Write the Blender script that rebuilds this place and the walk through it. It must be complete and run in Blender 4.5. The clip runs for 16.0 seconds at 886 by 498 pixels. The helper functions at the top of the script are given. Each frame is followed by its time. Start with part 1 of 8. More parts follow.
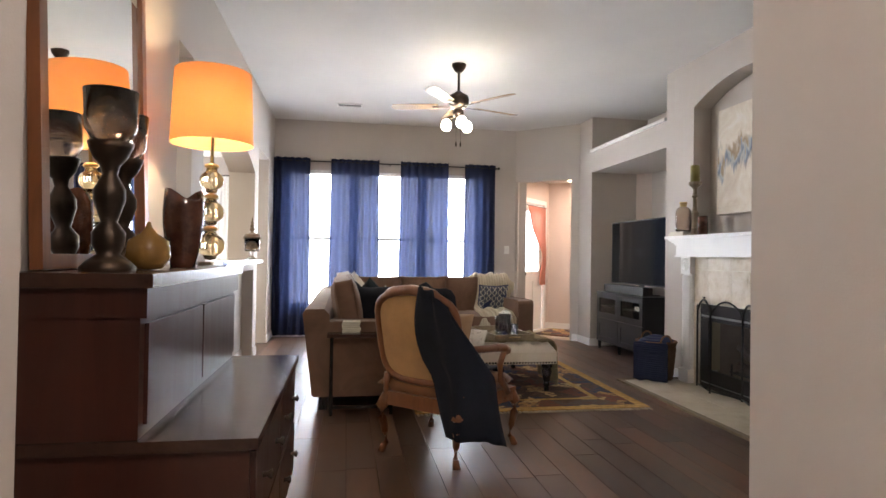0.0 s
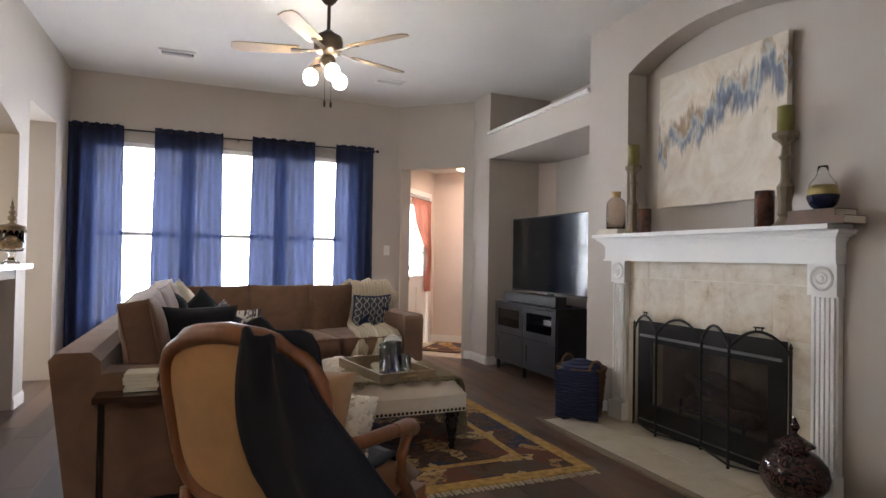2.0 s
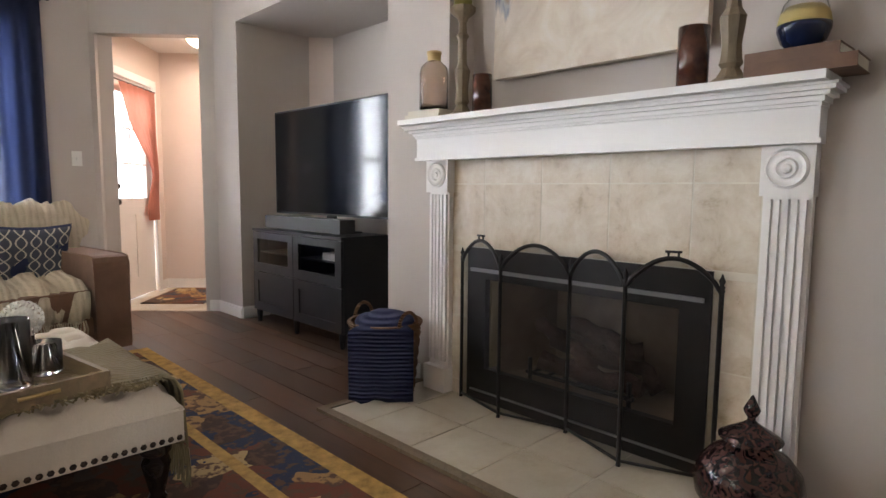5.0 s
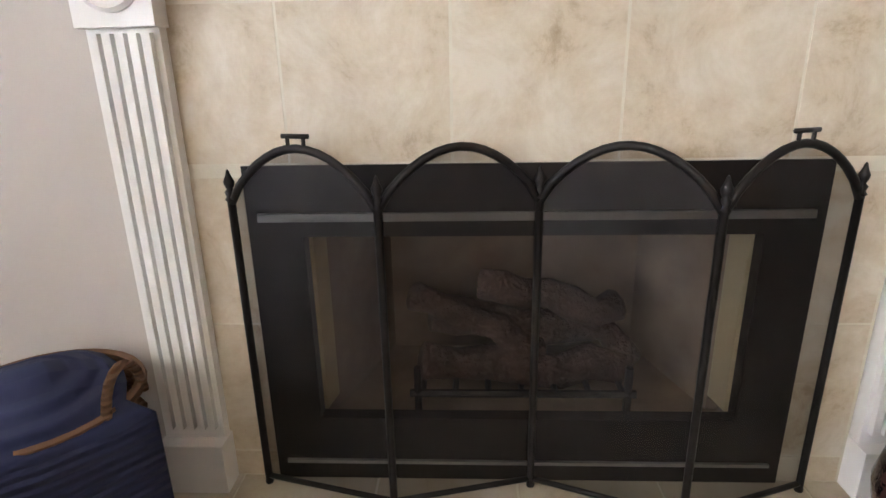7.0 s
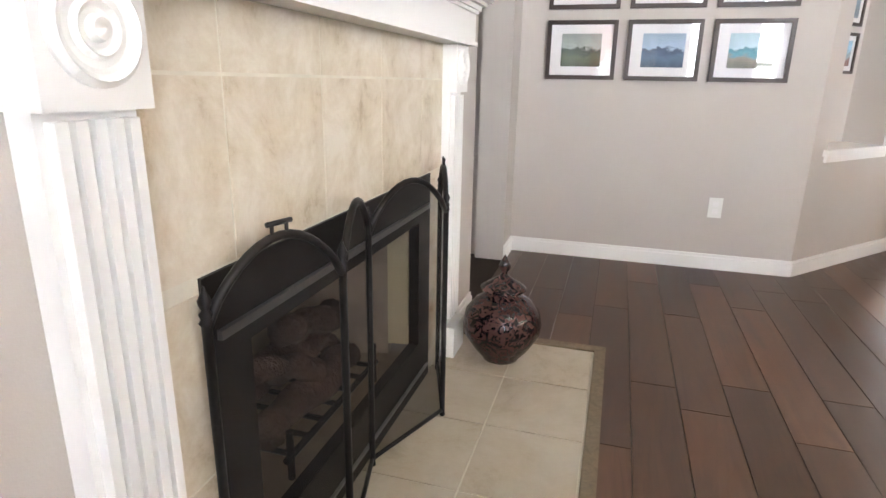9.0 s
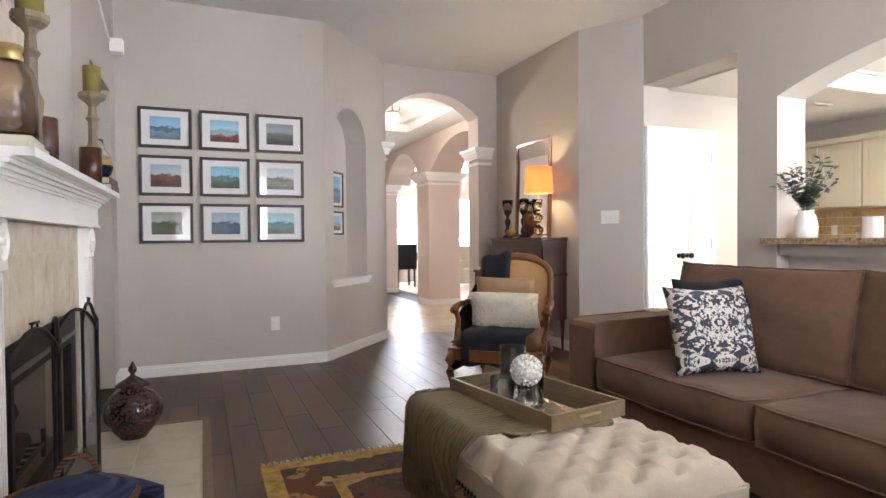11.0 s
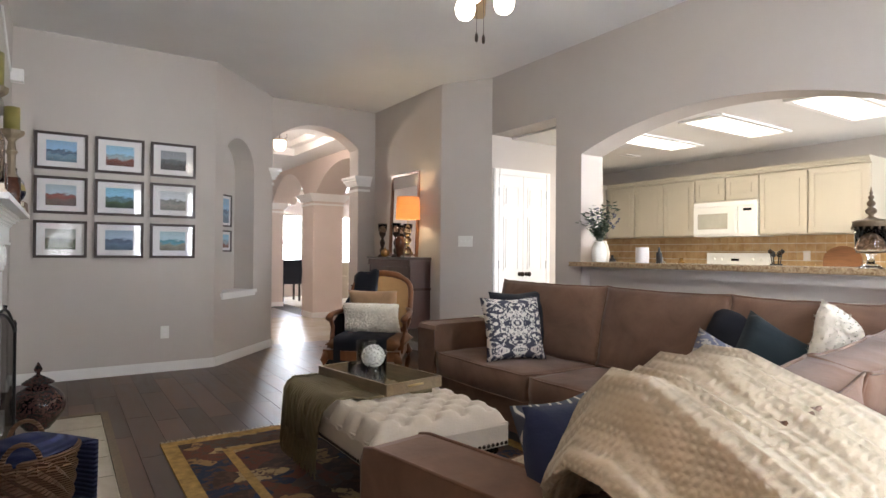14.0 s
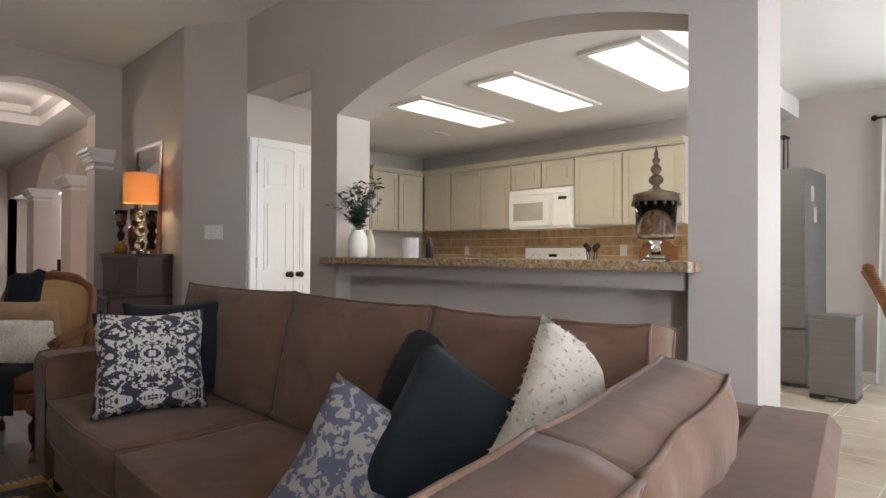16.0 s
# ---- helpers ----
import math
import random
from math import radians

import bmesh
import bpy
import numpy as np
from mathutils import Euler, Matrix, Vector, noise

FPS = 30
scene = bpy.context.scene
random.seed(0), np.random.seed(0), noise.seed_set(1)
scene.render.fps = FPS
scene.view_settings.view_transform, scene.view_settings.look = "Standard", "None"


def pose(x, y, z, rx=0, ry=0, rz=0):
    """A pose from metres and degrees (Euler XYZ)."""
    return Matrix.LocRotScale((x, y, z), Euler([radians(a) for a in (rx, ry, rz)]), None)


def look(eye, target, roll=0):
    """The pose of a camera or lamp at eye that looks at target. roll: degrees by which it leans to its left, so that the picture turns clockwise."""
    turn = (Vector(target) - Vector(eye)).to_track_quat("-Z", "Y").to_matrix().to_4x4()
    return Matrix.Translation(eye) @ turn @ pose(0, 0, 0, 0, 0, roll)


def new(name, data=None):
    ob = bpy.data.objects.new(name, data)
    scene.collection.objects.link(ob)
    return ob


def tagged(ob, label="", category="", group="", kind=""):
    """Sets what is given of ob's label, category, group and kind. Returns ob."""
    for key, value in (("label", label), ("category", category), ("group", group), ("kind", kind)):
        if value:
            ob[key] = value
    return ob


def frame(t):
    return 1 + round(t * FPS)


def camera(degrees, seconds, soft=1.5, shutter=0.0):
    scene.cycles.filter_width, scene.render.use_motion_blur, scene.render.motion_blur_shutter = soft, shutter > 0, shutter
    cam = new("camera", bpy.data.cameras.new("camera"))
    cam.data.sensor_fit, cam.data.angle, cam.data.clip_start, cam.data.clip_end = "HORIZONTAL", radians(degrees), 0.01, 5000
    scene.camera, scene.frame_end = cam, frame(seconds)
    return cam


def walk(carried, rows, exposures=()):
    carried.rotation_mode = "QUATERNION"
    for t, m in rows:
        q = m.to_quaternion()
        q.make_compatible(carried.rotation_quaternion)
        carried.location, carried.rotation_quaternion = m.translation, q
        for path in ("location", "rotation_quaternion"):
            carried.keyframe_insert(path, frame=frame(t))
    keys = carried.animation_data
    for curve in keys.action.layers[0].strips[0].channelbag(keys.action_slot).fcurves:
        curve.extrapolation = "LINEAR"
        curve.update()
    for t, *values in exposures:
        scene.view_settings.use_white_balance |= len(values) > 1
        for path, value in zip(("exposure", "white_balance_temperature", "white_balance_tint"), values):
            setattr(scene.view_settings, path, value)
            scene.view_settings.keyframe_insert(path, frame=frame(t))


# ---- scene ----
import collections

cam = camera(74.7, 16.0)
PATH = [
    (0, (0.428, -0.192, 1.161), (0.755, 1.781, 1.188), 0.9),
    (0.5, (0.491, 0.234, 1.17), (0.921, 2.187, 1.197), 0.9),
    (1, (0.584, 0.663, 1.19), (1.161, 2.578, 1.218), 1.0),
    (1.5, (0.68, 1.05, 1.193), (1.373, 2.925, 1.224), 1.0),
    (2, (0.72, 1.313, 1.19), (1.476, 3.165, 1.223), 1.0),
    (2.5, (0.694, 1.473, 1.19), (1.515, 3.296, 1.232), 1.1),
    (3, (0.682, 1.583, 1.196), (1.537, 3.39, 1.248), 1.0),
    (3.5, (0.817, 1.791, 1.151), (1.726, 3.571, 1.203), 0.9),
    (4, (1.054, 2.082, 1.115), (2.15, 3.754, 1.165), 1.0),
    (4.5, (1.278, 2.442, 1.071), (2.558, 3.978, 1.058), 0.9),
    (5, (1.563, 2.765, 1.043), (2.963, 4.179, 0.844), 0.5),
    (5.2, (1.665, 2.895, 1.028), (3.115, 4.245, 0.755), 0.2),
    (7.3, (2.684, 4.449, 0.971), (4.515, 4.217, 0.201), 0.5),
    (7.5, (2.807, 4.577, 1.003), (4.55, 4.117, 0.137), 2.3),
    (8, (3.005, 4.81, 0.989), (4.493, 3.764, 0.155), 2.1),
    (8.5, (3.063, 5.076, 1.023), (4.078, 3.539, 0.244), 2.4),
    (9, (3.052, 5.414, 1.075), (3.592, 3.571, 0.517), 1.1),
    (9.5, (3.048, 5.825, 1.104), (3.088, 3.854, 0.767), 0.4),
    (10, (2.996, 6.26, 1.118), (2.651, 4.297, 0.946), -0.1),
    (12.3, (3.193, 7.64, 1.131), (2.275, 5.863, 1.141), -0.1),
    (12.5, (3.22, 7.703, 1.141), (2.294, 5.93, 1.153), -0.1),
    (13, (3.316, 7.826, 1.162), (2.363, 6.068, 1.175), 0.2),
    (13.5, (3.367, 7.884, 1.167), (2.347, 6.164, 1.183), 0.4),
    (14, (3.308, 7.88, 1.167), (2.208, 6.21, 1.181), 0.5),
    (14.5, (3.0, 7.804, 1.189), (1.682, 6.301, 1.189), 0.4),
    (15, (2.581, 7.645, 1.164), (1.058, 6.349, 1.176), 0.2),
    (15.5, (2.149, 7.557, 1.131), (0.578, 6.32, 1.145), 0.2),
    (16, (1.69, 7.487, 1.125), (0.269, 6.08, 1.142), 0.3),
]
walk(cam, [(t, look(eye, target, roll)) for t, eye, target, roll in PATH],
     exposures=[(0.0, 0.88), (0.5, 0.65), (1.5, 0.42), (2.5, 0.6), (4.0, 0.6), (5.2, 0.95), (7.5, 1.55), (8.5, 1.68), (9.5, 1.55), (10.2, 1.25), (12.3, 0.8), (14.0, 0.58), (15.0, 0.18), (16.0, -0.2)])

# ---- world and large lights ----
world = bpy.data.worlds.new("world")
scene.world = world
world.use_nodes = True
wn = world.node_tree
sky = wn.nodes.new("ShaderNodeTexSky")
sky.sky_type = "NISHITA"
sky.sun_disc = False
sky.sun_elevation = radians(50)
sky.sun_rotation = radians(200)
wn.links.new(sky.outputs[0], wn.nodes["Background"].inputs[0])
wn.nodes["Background"].inputs[1].default_value = 0.15


def area(name, m, sx, sy, power, color):
    d = bpy.data.lights.new(name, "AREA")
    d.shape, d.size, d.size_y, d.energy, d.color = "RECTANGLE", sx, sy, power, color
    ob = new(name, d)
    ob.matrix_world = m
    return ob


def bulb(name, place, power, color, radius=0.04):
    d = bpy.data.lights.new(name, "POINT")
    d.energy, d.color, d.shadow_soft_size = power, color, radius
    ob = new(name, d)
    ob.location = place
    return ob


sun = bpy.data.lights.new("sun", "SUN")
sun.energy, sun.angle, sun.color = 2.5, radians(0.5), (1.0, 0.95, 0.88)
new("sun", sun).matrix_world = look((0, 0, 10), (0.4, 1.0, 8.2))
DAY = (0.86, 0.91, 1.0)
area("window_light", look((0.98, 8.44, 1.4), (0.98, 0, 1.4)), 2.95, 2.05, 250, DAY)
area("dining_light", look((-4.84, 7.95, 1.45), (0, 7.95, 1.45)), 1.8, 1.7, 60, DAY)
area("dining_light_side", look((-2.65, 9.24, 1.45), (-2.65, 0, 1.45)), 2.1, 1.7, 60, DAY)
area("parlor_light", look((-2.5, -7.18, 1.4), (-2.5, 0, 1.4)), 2.6, 1.55, 430, (0.80, 0.88, 1.0))
for y in (3.75, 4.71, 5.67):
    area("kitchen_light", look((-2.22, y, 2.43), (-2.22, y, 0)), 1.1, 0.32, 10, (1.0, 0.87, 0.68))
area("hall_light", look((3.95, 8.2, 2.36), (3.95, 8.2, 0)), 0.3, 0.3, 15, (1.0, 0.78, 0.64))
bulb("foyer_bulb", (0.75, -0.45, 2.50), 30, (1.0, 0.86, 0.78), 0.06)
bulb("lamp_bulb", (-0.06, 2.02, 1.66), 11, (1.0, 0.78, 0.45))
for k in range(3):
    a = k * 2.094 + 0.6
    bulb("fan_bulb", (1.5 + 0.13 * math.cos(a), 5.47 + 0.13 * math.sin(a), 2.52), 16, (1.0, 0.9, 0.75))

# ---- materials ----


def ramp(nt, fac, stops):
    r = nt.nodes.new("ShaderNodeValToRGB")
    while len(r.color_ramp.elements) < len(stops):
        r.color_ramp.elements.new(0.5)
    for e, (p, c) in zip(r.color_ramp.elements, stops):
        e.position, e.color = p, (*c, 1)
    nt.links.new(fac, r.inputs[0])
    return r.outputs[0]


def base(name, rough=0.6, metal=0.0):
    m = bpy.data.materials.new(name)
    m.use_nodes = True
    nt = m.node_tree
    b = nt.nodes["Principled BSDF"]
    b.inputs["Roughness"].default_value, b.inputs["Metallic"].default_value = rough, metal
    return m, nt, b


def coords(nt, scale=(1, 1, 1), obj=True):
    tc = nt.nodes.new("ShaderNodeTexCoord")
    mp = nt.nodes.new("ShaderNodeMapping")
    mp.inputs["Scale"].default_value = scale
    nt.links.new(tc.outputs["Object" if obj else "Generated"], mp.inputs[0])
    return mp.outputs[0]


def noise_tex(nt, vec, scale, detail=4, rough=0.6, distort=0.0):
    n = nt.nodes.new("ShaderNodeTexNoise")
    n.inputs["Scale"].default_value, n.inputs["Detail"].default_value = scale, detail
    n.inputs["Roughness"].default_value, n.inputs["Distortion"].default_value = rough, distort
    nt.links.new(vec, n.inputs[0])
    return n.outputs[0]


def bump(nt, b, h, strength, dist=0.01):
    n = nt.nodes.new("ShaderNodeBump")
    n.inputs["Strength"].default_value, n.inputs["Distance"].default_value = strength, dist
    nt.links.new(h, n.inputs["Height"])
    nt.links.new(n.outputs[0], b.inputs["Normal"])


def mul(c, k):
    return tuple(min(1, max(0, v * k)) for v in c)


def surf(name, color, rough=0.6, metal=0.0, scale=3, vary=0.12, fine=60, bumps=0.15, stretch=(1, 1, 1), dist=0.004, rvary=0.08):
    """Two scales of variation: broad tone and fine grain with relief."""
    m, nt, b = base(name, rough, metal)
    v = coords(nt, stretch)
    broad = noise_tex(nt, v, scale)
    c = ramp(nt, broad, [(0.3, mul(color, 1 - vary)), (0.7, mul(color, 1 + vary))])
    nt.links.new(c, b.inputs["Base Color"])
    f = noise_tex(nt, v, fine, 3)
    if bumps:
        bump(nt, b, f, bumps, dist)
    mr = nt.nodes.new("ShaderNodeMapRange")
    mr.inputs[3].default_value, mr.inputs[4].default_value = max(0.02, rough - rvary), min(1, rough + rvary)
    nt.links.new(f, mr.inputs[0])
    nt.links.new(mr.outputs[0], b.inputs["Roughness"])
    return m


def glow(name, color, strength):
    m, nt, b = base(name)
    b.inputs["Base Color"].default_value = (*color, 1)
    b.inputs["Emission Color"].default_value = (*color, 1)
    b.inputs["Emission Strength"].default_value = strength
    return m


def glass(name, color=(1, 1, 1), rough=0.02):
    m, nt, b = base(name, rough)
    b.inputs["Base Color"].default_value = (*color, 1)
    b.inputs["Transmission Weight"].default_value = 1.0
    b.inputs["IOR"].default_value = 1.45
    return m


WALL = surf("wall_paint", (0.505, 0.455, 0.41), 0.75, scale=1.2, vary=0.03, fine=220, bumps=0.25, dist=0.0015)
WALL_PINK = surf("foyer_paint", (0.66, 0.56, 0.50), 0.75, scale=1.2, vary=0.03, fine=220, bumps=0.25, dist=0.0015)
CEIL = surf("ceiling_paint", (0.74, 0.72, 0.69), 0.85, scale=1.5, vary=0.03, fine=120, bumps=0.5, dist=0.003)
TRIM = surf("trim_paint", (0.80, 0.78, 0.75), 0.35, scale=2, vary=0.03, fine=80, bumps=0.05)
CABINET = surf("cabinet_paint", (0.50, 0.45, 0.355), 0.42, scale=2, vary=0.04, fine=80, bumps=0.05)
WHITE = surf("white_enamel", (0.80, 0.79, 0.74), 0.22, scale=2, vary=0.02, fine=50, bumps=0.02)
BLACK = surf("black_iron", (0.022, 0.020, 0.020), 0.42, 0.6, scale=6, vary=0.3, fine=150, bumps=0.2, dist=0.001)
BLACKWOOD = surf("black_brown_wood", (0.009, 0.009, 0.012), 0.38, scale=4, vary=0.2, fine=90, bumps=0.15, stretch=(1, 1, 0.1), dist=0.001)
SCREEN = surf("screen_glass", (0.006, 0.007, 0.009), 0.10, scale=2, vary=0.1, fine=10, bumps=0, rvary=0.02)
PLASTIC = surf("black_plastic", (0.02, 0.02, 0.022), 0.45, scale=5, vary=0.1, fine=200, bumps=0.1, dist=0.0005)
BRONZE = surf("oil_bronze", (0.05, 0.035, 0.025), 0.4, 0.8, scale=8, vary=0.3, fine=80, bumps=0.1)
STEEL = surf("brushed_steel", (0.45, 0.45, 0.45), 0.34, 0.9, scale=2, vary=0.06, fine=60, bumps=0.08, stretch=(1, 1, 30), dist=0.0005)
GOLD = surf("brushed_gold", (0.50, 0.36, 0.16), 0.35, 0.8, scale=6, vary=0.15, fine=60, bumps=0.1)
SCREEN.node_tree.nodes["Principled BSDF"].inputs["Specular IOR Level"].default_value = 0.28
GLASS = glass("clear_glass")
GLASS_SMOKE = glass("mercury_glass", (0.75, 0.66, 0.58), 0.08)
MIRROR, _nt, _b = base("mirror_silver", 0.01, 1.0)
_b.inputs["Base Color"].default_value = (0.86, 0.87, 0.86, 1)


def suede(name, color, fine=25, vary=0.22):
    m, nt, b = base(name, 0.95)
    v = coords(nt)
    broad = noise_tex(nt, v, 4, 5, 0.65, 0.8)
    c = ramp(nt, broad, [(0.3, mul(color, 1 - vary)), (0.5, color), (0.72, mul(color, 1 + vary))])
    nt.links.new(c, b.inputs["Base Color"])
    b.inputs["Sheen Weight"].default_value = 0.15 if max(color) > 0.1 else 0.03
    b.inputs["Sheen Roughness"].default_value = 0.4
    bump(nt, b, noise_tex(nt, v, fine, 5), 0.25, 0.006)
    return m


SUEDE = suede("brown_microsuede", (0.168, 0.094, 0.060))
LINEN = suede("cream_linen", (0.55, 0.47, 0.37), 120, 0.08)
CHAIR_CLOTH = suede("tan_velvet", (0.42, 0.24, 0.10), 60, 0.15)
SEAT_CLOTH = suede("brown_leather", (0.17, 0.075, 0.03), 40, 0.2)
DARK_CLOTH = suede("black_cloth", (0.008, 0.009, 0.015), 80, 0.2)
NAVY = suede("navy_cloth", (0.022, 0.032, 0.085), 120, 0.2)
TEAL = suede("dark_teal_velvet", (0.012, 0.020, 0.024), 60, 0.25)
TAN_CLOTH = suede("tan_cloth", (0.36, 0.22, 0.12), 60, 0.12)
FUR = suede("white_fur", (0.74, 0.68, 0.58), 90, 0.18)


def knit(name, color, sx, strength=0.9, axis=0):
    m, nt, b = base(name, 0.9)
    v = coords(nt, (1, 1, 1))
    w = nt.nodes.new("ShaderNodeTexWave")
    w.bands_direction = "XYZ"[axis] if axis < 3 else "DIAGONAL"
    w.inputs["Scale"].default_value, w.inputs["Distortion"].default_value = sx, 0.1
    w.inputs["Detail"].default_value, w.inputs["Detail Scale"].default_value = 2, 2.5
    nt.links.new(v, w.inputs[0])
    c = ramp(nt, w.outputs["Fac"], [(0.0, mul(color, 0.94)), (0.5, color), (1.0, mul(color, 1.05))])
    nt.links.new(c, b.inputs["Base Color"])
    bump(nt, b, w.outputs["Fac"], strength, 0.012)
    return m


def cable_knit(name, color):
    """Ribs along the cloth with stitches across them, by the cloth's own place."""
    m, nt, b = base(name, 0.9)
    v = coords(nt)
    waves = []
    for axis, sc in (("X", 9.0), ("Y", 22.0), ("Z", 22.0)):
        w = nt.nodes.new("ShaderNodeTexWave")
        w.bands_direction, w.wave_profile = axis, "SIN"
        w.inputs["Scale"].default_value, w.inputs["Distortion"].default_value = sc, 1.2
        w.inputs["Detail"].default_value, w.inputs["Detail Scale"].default_value = 2, 1.5
        nt.links.new(v, w.inputs[0])
        waves.append(w.outputs["Fac"])
    st = nt.nodes.new("ShaderNodeMath")
    st.operation = "MULTIPLY"
    nt.links.new(waves[1], st.inputs[0])
    nt.links.new(waves[2], st.inputs[1])
    h = nt.nodes.new("ShaderNodeMath")
    h.operation = "MULTIPLY_ADD"
    nt.links.new(st.outputs[0], h.inputs[0])
    h.inputs[1].default_value = 0.5
    nt.links.new(waves[0], h.inputs[2])
    f = noise_tex(nt, v, 90, 3)
    g = nt.nodes.new("ShaderNodeMath")
    g.operation = "MULTIPLY_ADD"
    nt.links.new(f, g.inputs[0])
    g.inputs[1].default_value = 0.5
    nt.links.new(h.outputs[0], g.inputs[2])
    nt.links.new(ramp(nt, g.outputs[0], [(0.1, mul(color, 0.80)), (0.6, color), (1.0, mul(color, 1.06))]), b.inputs["Base Color"])
    bump(nt, b, g.outputs[0], 0.55, 0.012)
    return m


CREAM_KNIT = cable_knit("cream_knit", (0.48, 0.41, 0.30))
OLIVE_KNIT = knit("olive_knit", (0.20, 0.155, 0.08), 14, 0.7, 1)
NAVY_KNIT = knit("navy_knit", (0.018, 0.024, 0.075), 16, 0.9, 2)


def wood(name, color, scale=1.0, rough=0.35, axis=2, vary=0.35, island=False):
    m, nt, b = base(name, rough)
    st = [9, 9, 9]
    st[axis] = 0.9
    v = coords(nt, tuple(s * scale for s in st))
    n = noise_tex(nt, v, 1.6, 6, 0.65, 1.4)
    c = ramp(nt, n, [(0.25, mul(color, 1 - vary)), (0.5, color), (0.75, mul(color, 1 + vary * 0.7))])
    if island:
        oi = nt.nodes.new("ShaderNodeObjectInfo")
        add = nt.nodes.new("ShaderNodeVectorMath")
        mp = v.node
        mult = nt.nodes.new("ShaderNodeMath")
        mult.operation = "MULTIPLY"
        mult.inputs[1].default_value = 37.0
        nt.links.new(oi.outputs["Random"], mult.inputs[0])
        nt.links.new(v, add.inputs[0])
        nt.links.new(mult.outputs[0], add.inputs[1])
        n.node.inputs[0].links and nt.links.remove(n.node.inputs[0].links[0])
        nt.links.new(add.outputs[0], n.node.inputs[0])
        mx = nt.nodes.new("ShaderNodeMix")
        mx.data_type, mx.blend_type = "RGBA", "MULTIPLY"
        mx.inputs[0].default_value = 1.0
        tone = ramp(nt, oi.outputs["Random"], [(0.0, (0.62, 0.60, 0.60)), (0.5, (1, 1, 1)), (1.0, (1.45, 1.36, 1.3))])
        nt.links.new(c, mx.inputs[6])
        nt.links.new(tone, mx.inputs[7])
        c = mx.outputs[2]
    nt.links.new(c, b.inputs["Base Color"])
    bump(nt, b, n, 0.10, 0.002)
    mr = nt.nodes.new("ShaderNodeMapRange")
    mr.inputs[3].default_value, mr.inputs[4].default_value = rough - 0.1, rough + 0.12
    nt.links.new(n, mr.inputs[0])
    nt.links.new(mr.outputs[0], b.inputs["Roughness"])
    return m


PLANK = wood("floor_plank", (0.085, 0.045, 0.027), 0.8, 0.36, axis=1, vary=0.45, island=True)
PLANK_GAP = surf("plank_gap", (0.028, 0.017, 0.011), 0.7, bumps=0)
MAHOGANY = wood("mahogany", (0.045, 0.013, 0.008), 0.7, 0.36)
MAHOGANY_TOP = wood("mahogany_top", (0.045, 0.022, 0.016), 0.7, 0.22, axis=1)
CHAIR_WOOD = wood("walnut_frame", (0.17, 0.062, 0.022), 1.2, 0.3)
TRAY_WOOD = wood("tray_wood", (0.22, 0.16, 0.09), 1.5, 0.5, axis=1)
LEG_WOOD = wood("ebony_leg", (0.015, 0.010, 0.008), 1.0, 0.25)
HOLDER_WOOD = wood("washed_wood", (0.20, 0.155, 0.10), 2.0, 0.6)
BOARD_WOOD = wood("cutting_board", (0.26, 0.11, 0.04), 1.5, 0.45, axis=1)
WICKER = knit("rattan", (0.30, 0.13, 0.05), 30, 0.9, 2)
SEAGRASS = knit("seagrass", (0.20, 0.10, 0.05), 26, 1.0, 2)


def stone(name, lo, mid, hi, scale=5, rough=0.4, strength=0.1):
    m, nt, b = base(name, rough)
    v = coords(nt)
    oi = nt.nodes.new("ShaderNodeObjectInfo")
    mult = nt.nodes.new("ShaderNodeMath")
    mult.operation = "MULTIPLY"
    mult.inputs[1].default_value = 23.0
    nt.links.new(oi.outputs["Random"], mult.inputs[0])
    add = nt.nodes.new("ShaderNodeVectorMath")
    nt.links.new(v, add.inputs[0])
    nt.links.new(mult.outputs[0], add.inputs[1])
    n = noise_tex(nt, add.outputs[0], scale, 9, 0.72, 0.35)
    c = ramp(nt, n, [(0.30, lo), (0.44, mid), (0.62, hi)])
    nt.links.new(c, b.inputs["Base Color"])
    bump(nt, b, noise_tex(nt, v, 40, 4), strength, 0.003)
    return m


TILE = stone("travertine_tile", (0.36, 0.27, 0.165), (0.57, 0.48, 0.355), (0.68, 0.61, 0.50), 6, 0.4, 0.3)
HEARTH_TILE = stone("hearth_tile", (0.38, 0.31, 0.21), (0.50, 0.43, 0.32), (0.56, 0.50, 0.40), 3)
FLOOR_TILE = stone("floor_tile", (0.44, 0.36, 0.27), (0.56, 0.48, 0.38), (0.62, 0.55, 0.46), 2.5, 0.22)
GROUT = surf("grout", (0.66, 0.61, 0.50), 0.85, scale=10, vary=0.1, fine=200, bumps=0.2)
GRANITE = stone("granite", (0.06, 0.035, 0.02), (0.26, 0.17, 0.09), (0.50, 0.38, 0.24), 45, 0.2, 0.02)
SPLASH = stone("splash_tile", (0.30, 0.15, 0.05), (0.45, 0.28, 0.12), (0.55, 0.38, 0.2), 7, 0.35)
OUTSIDE = glow("bright_outside", (0.92, 0.96, 1.0), 3.2)
PANEL = glow("light_diffuser", (1.0, 0.95, 0.86), 2.2)
BULB = glow("frosted_bulb", (1.0, 0.92, 0.78), 9.0)
DOME = glow("dome_glass", (1.0, 0.75, 0.5), 6.0)
LANTERN = glow("lantern_glass", (1.0, 0.78, 0.55), 3.0)
SILK = surf("foliage", (0.07, 0.10, 0.07), 0.6, scale=20, vary=0.4, fine=80, bumps=0.1)
BERRY = surf("blue_berry", (0.09, 0.09, 0.15), 0.5, scale=20, vary=0.3, fine=80, bumps=0.1)
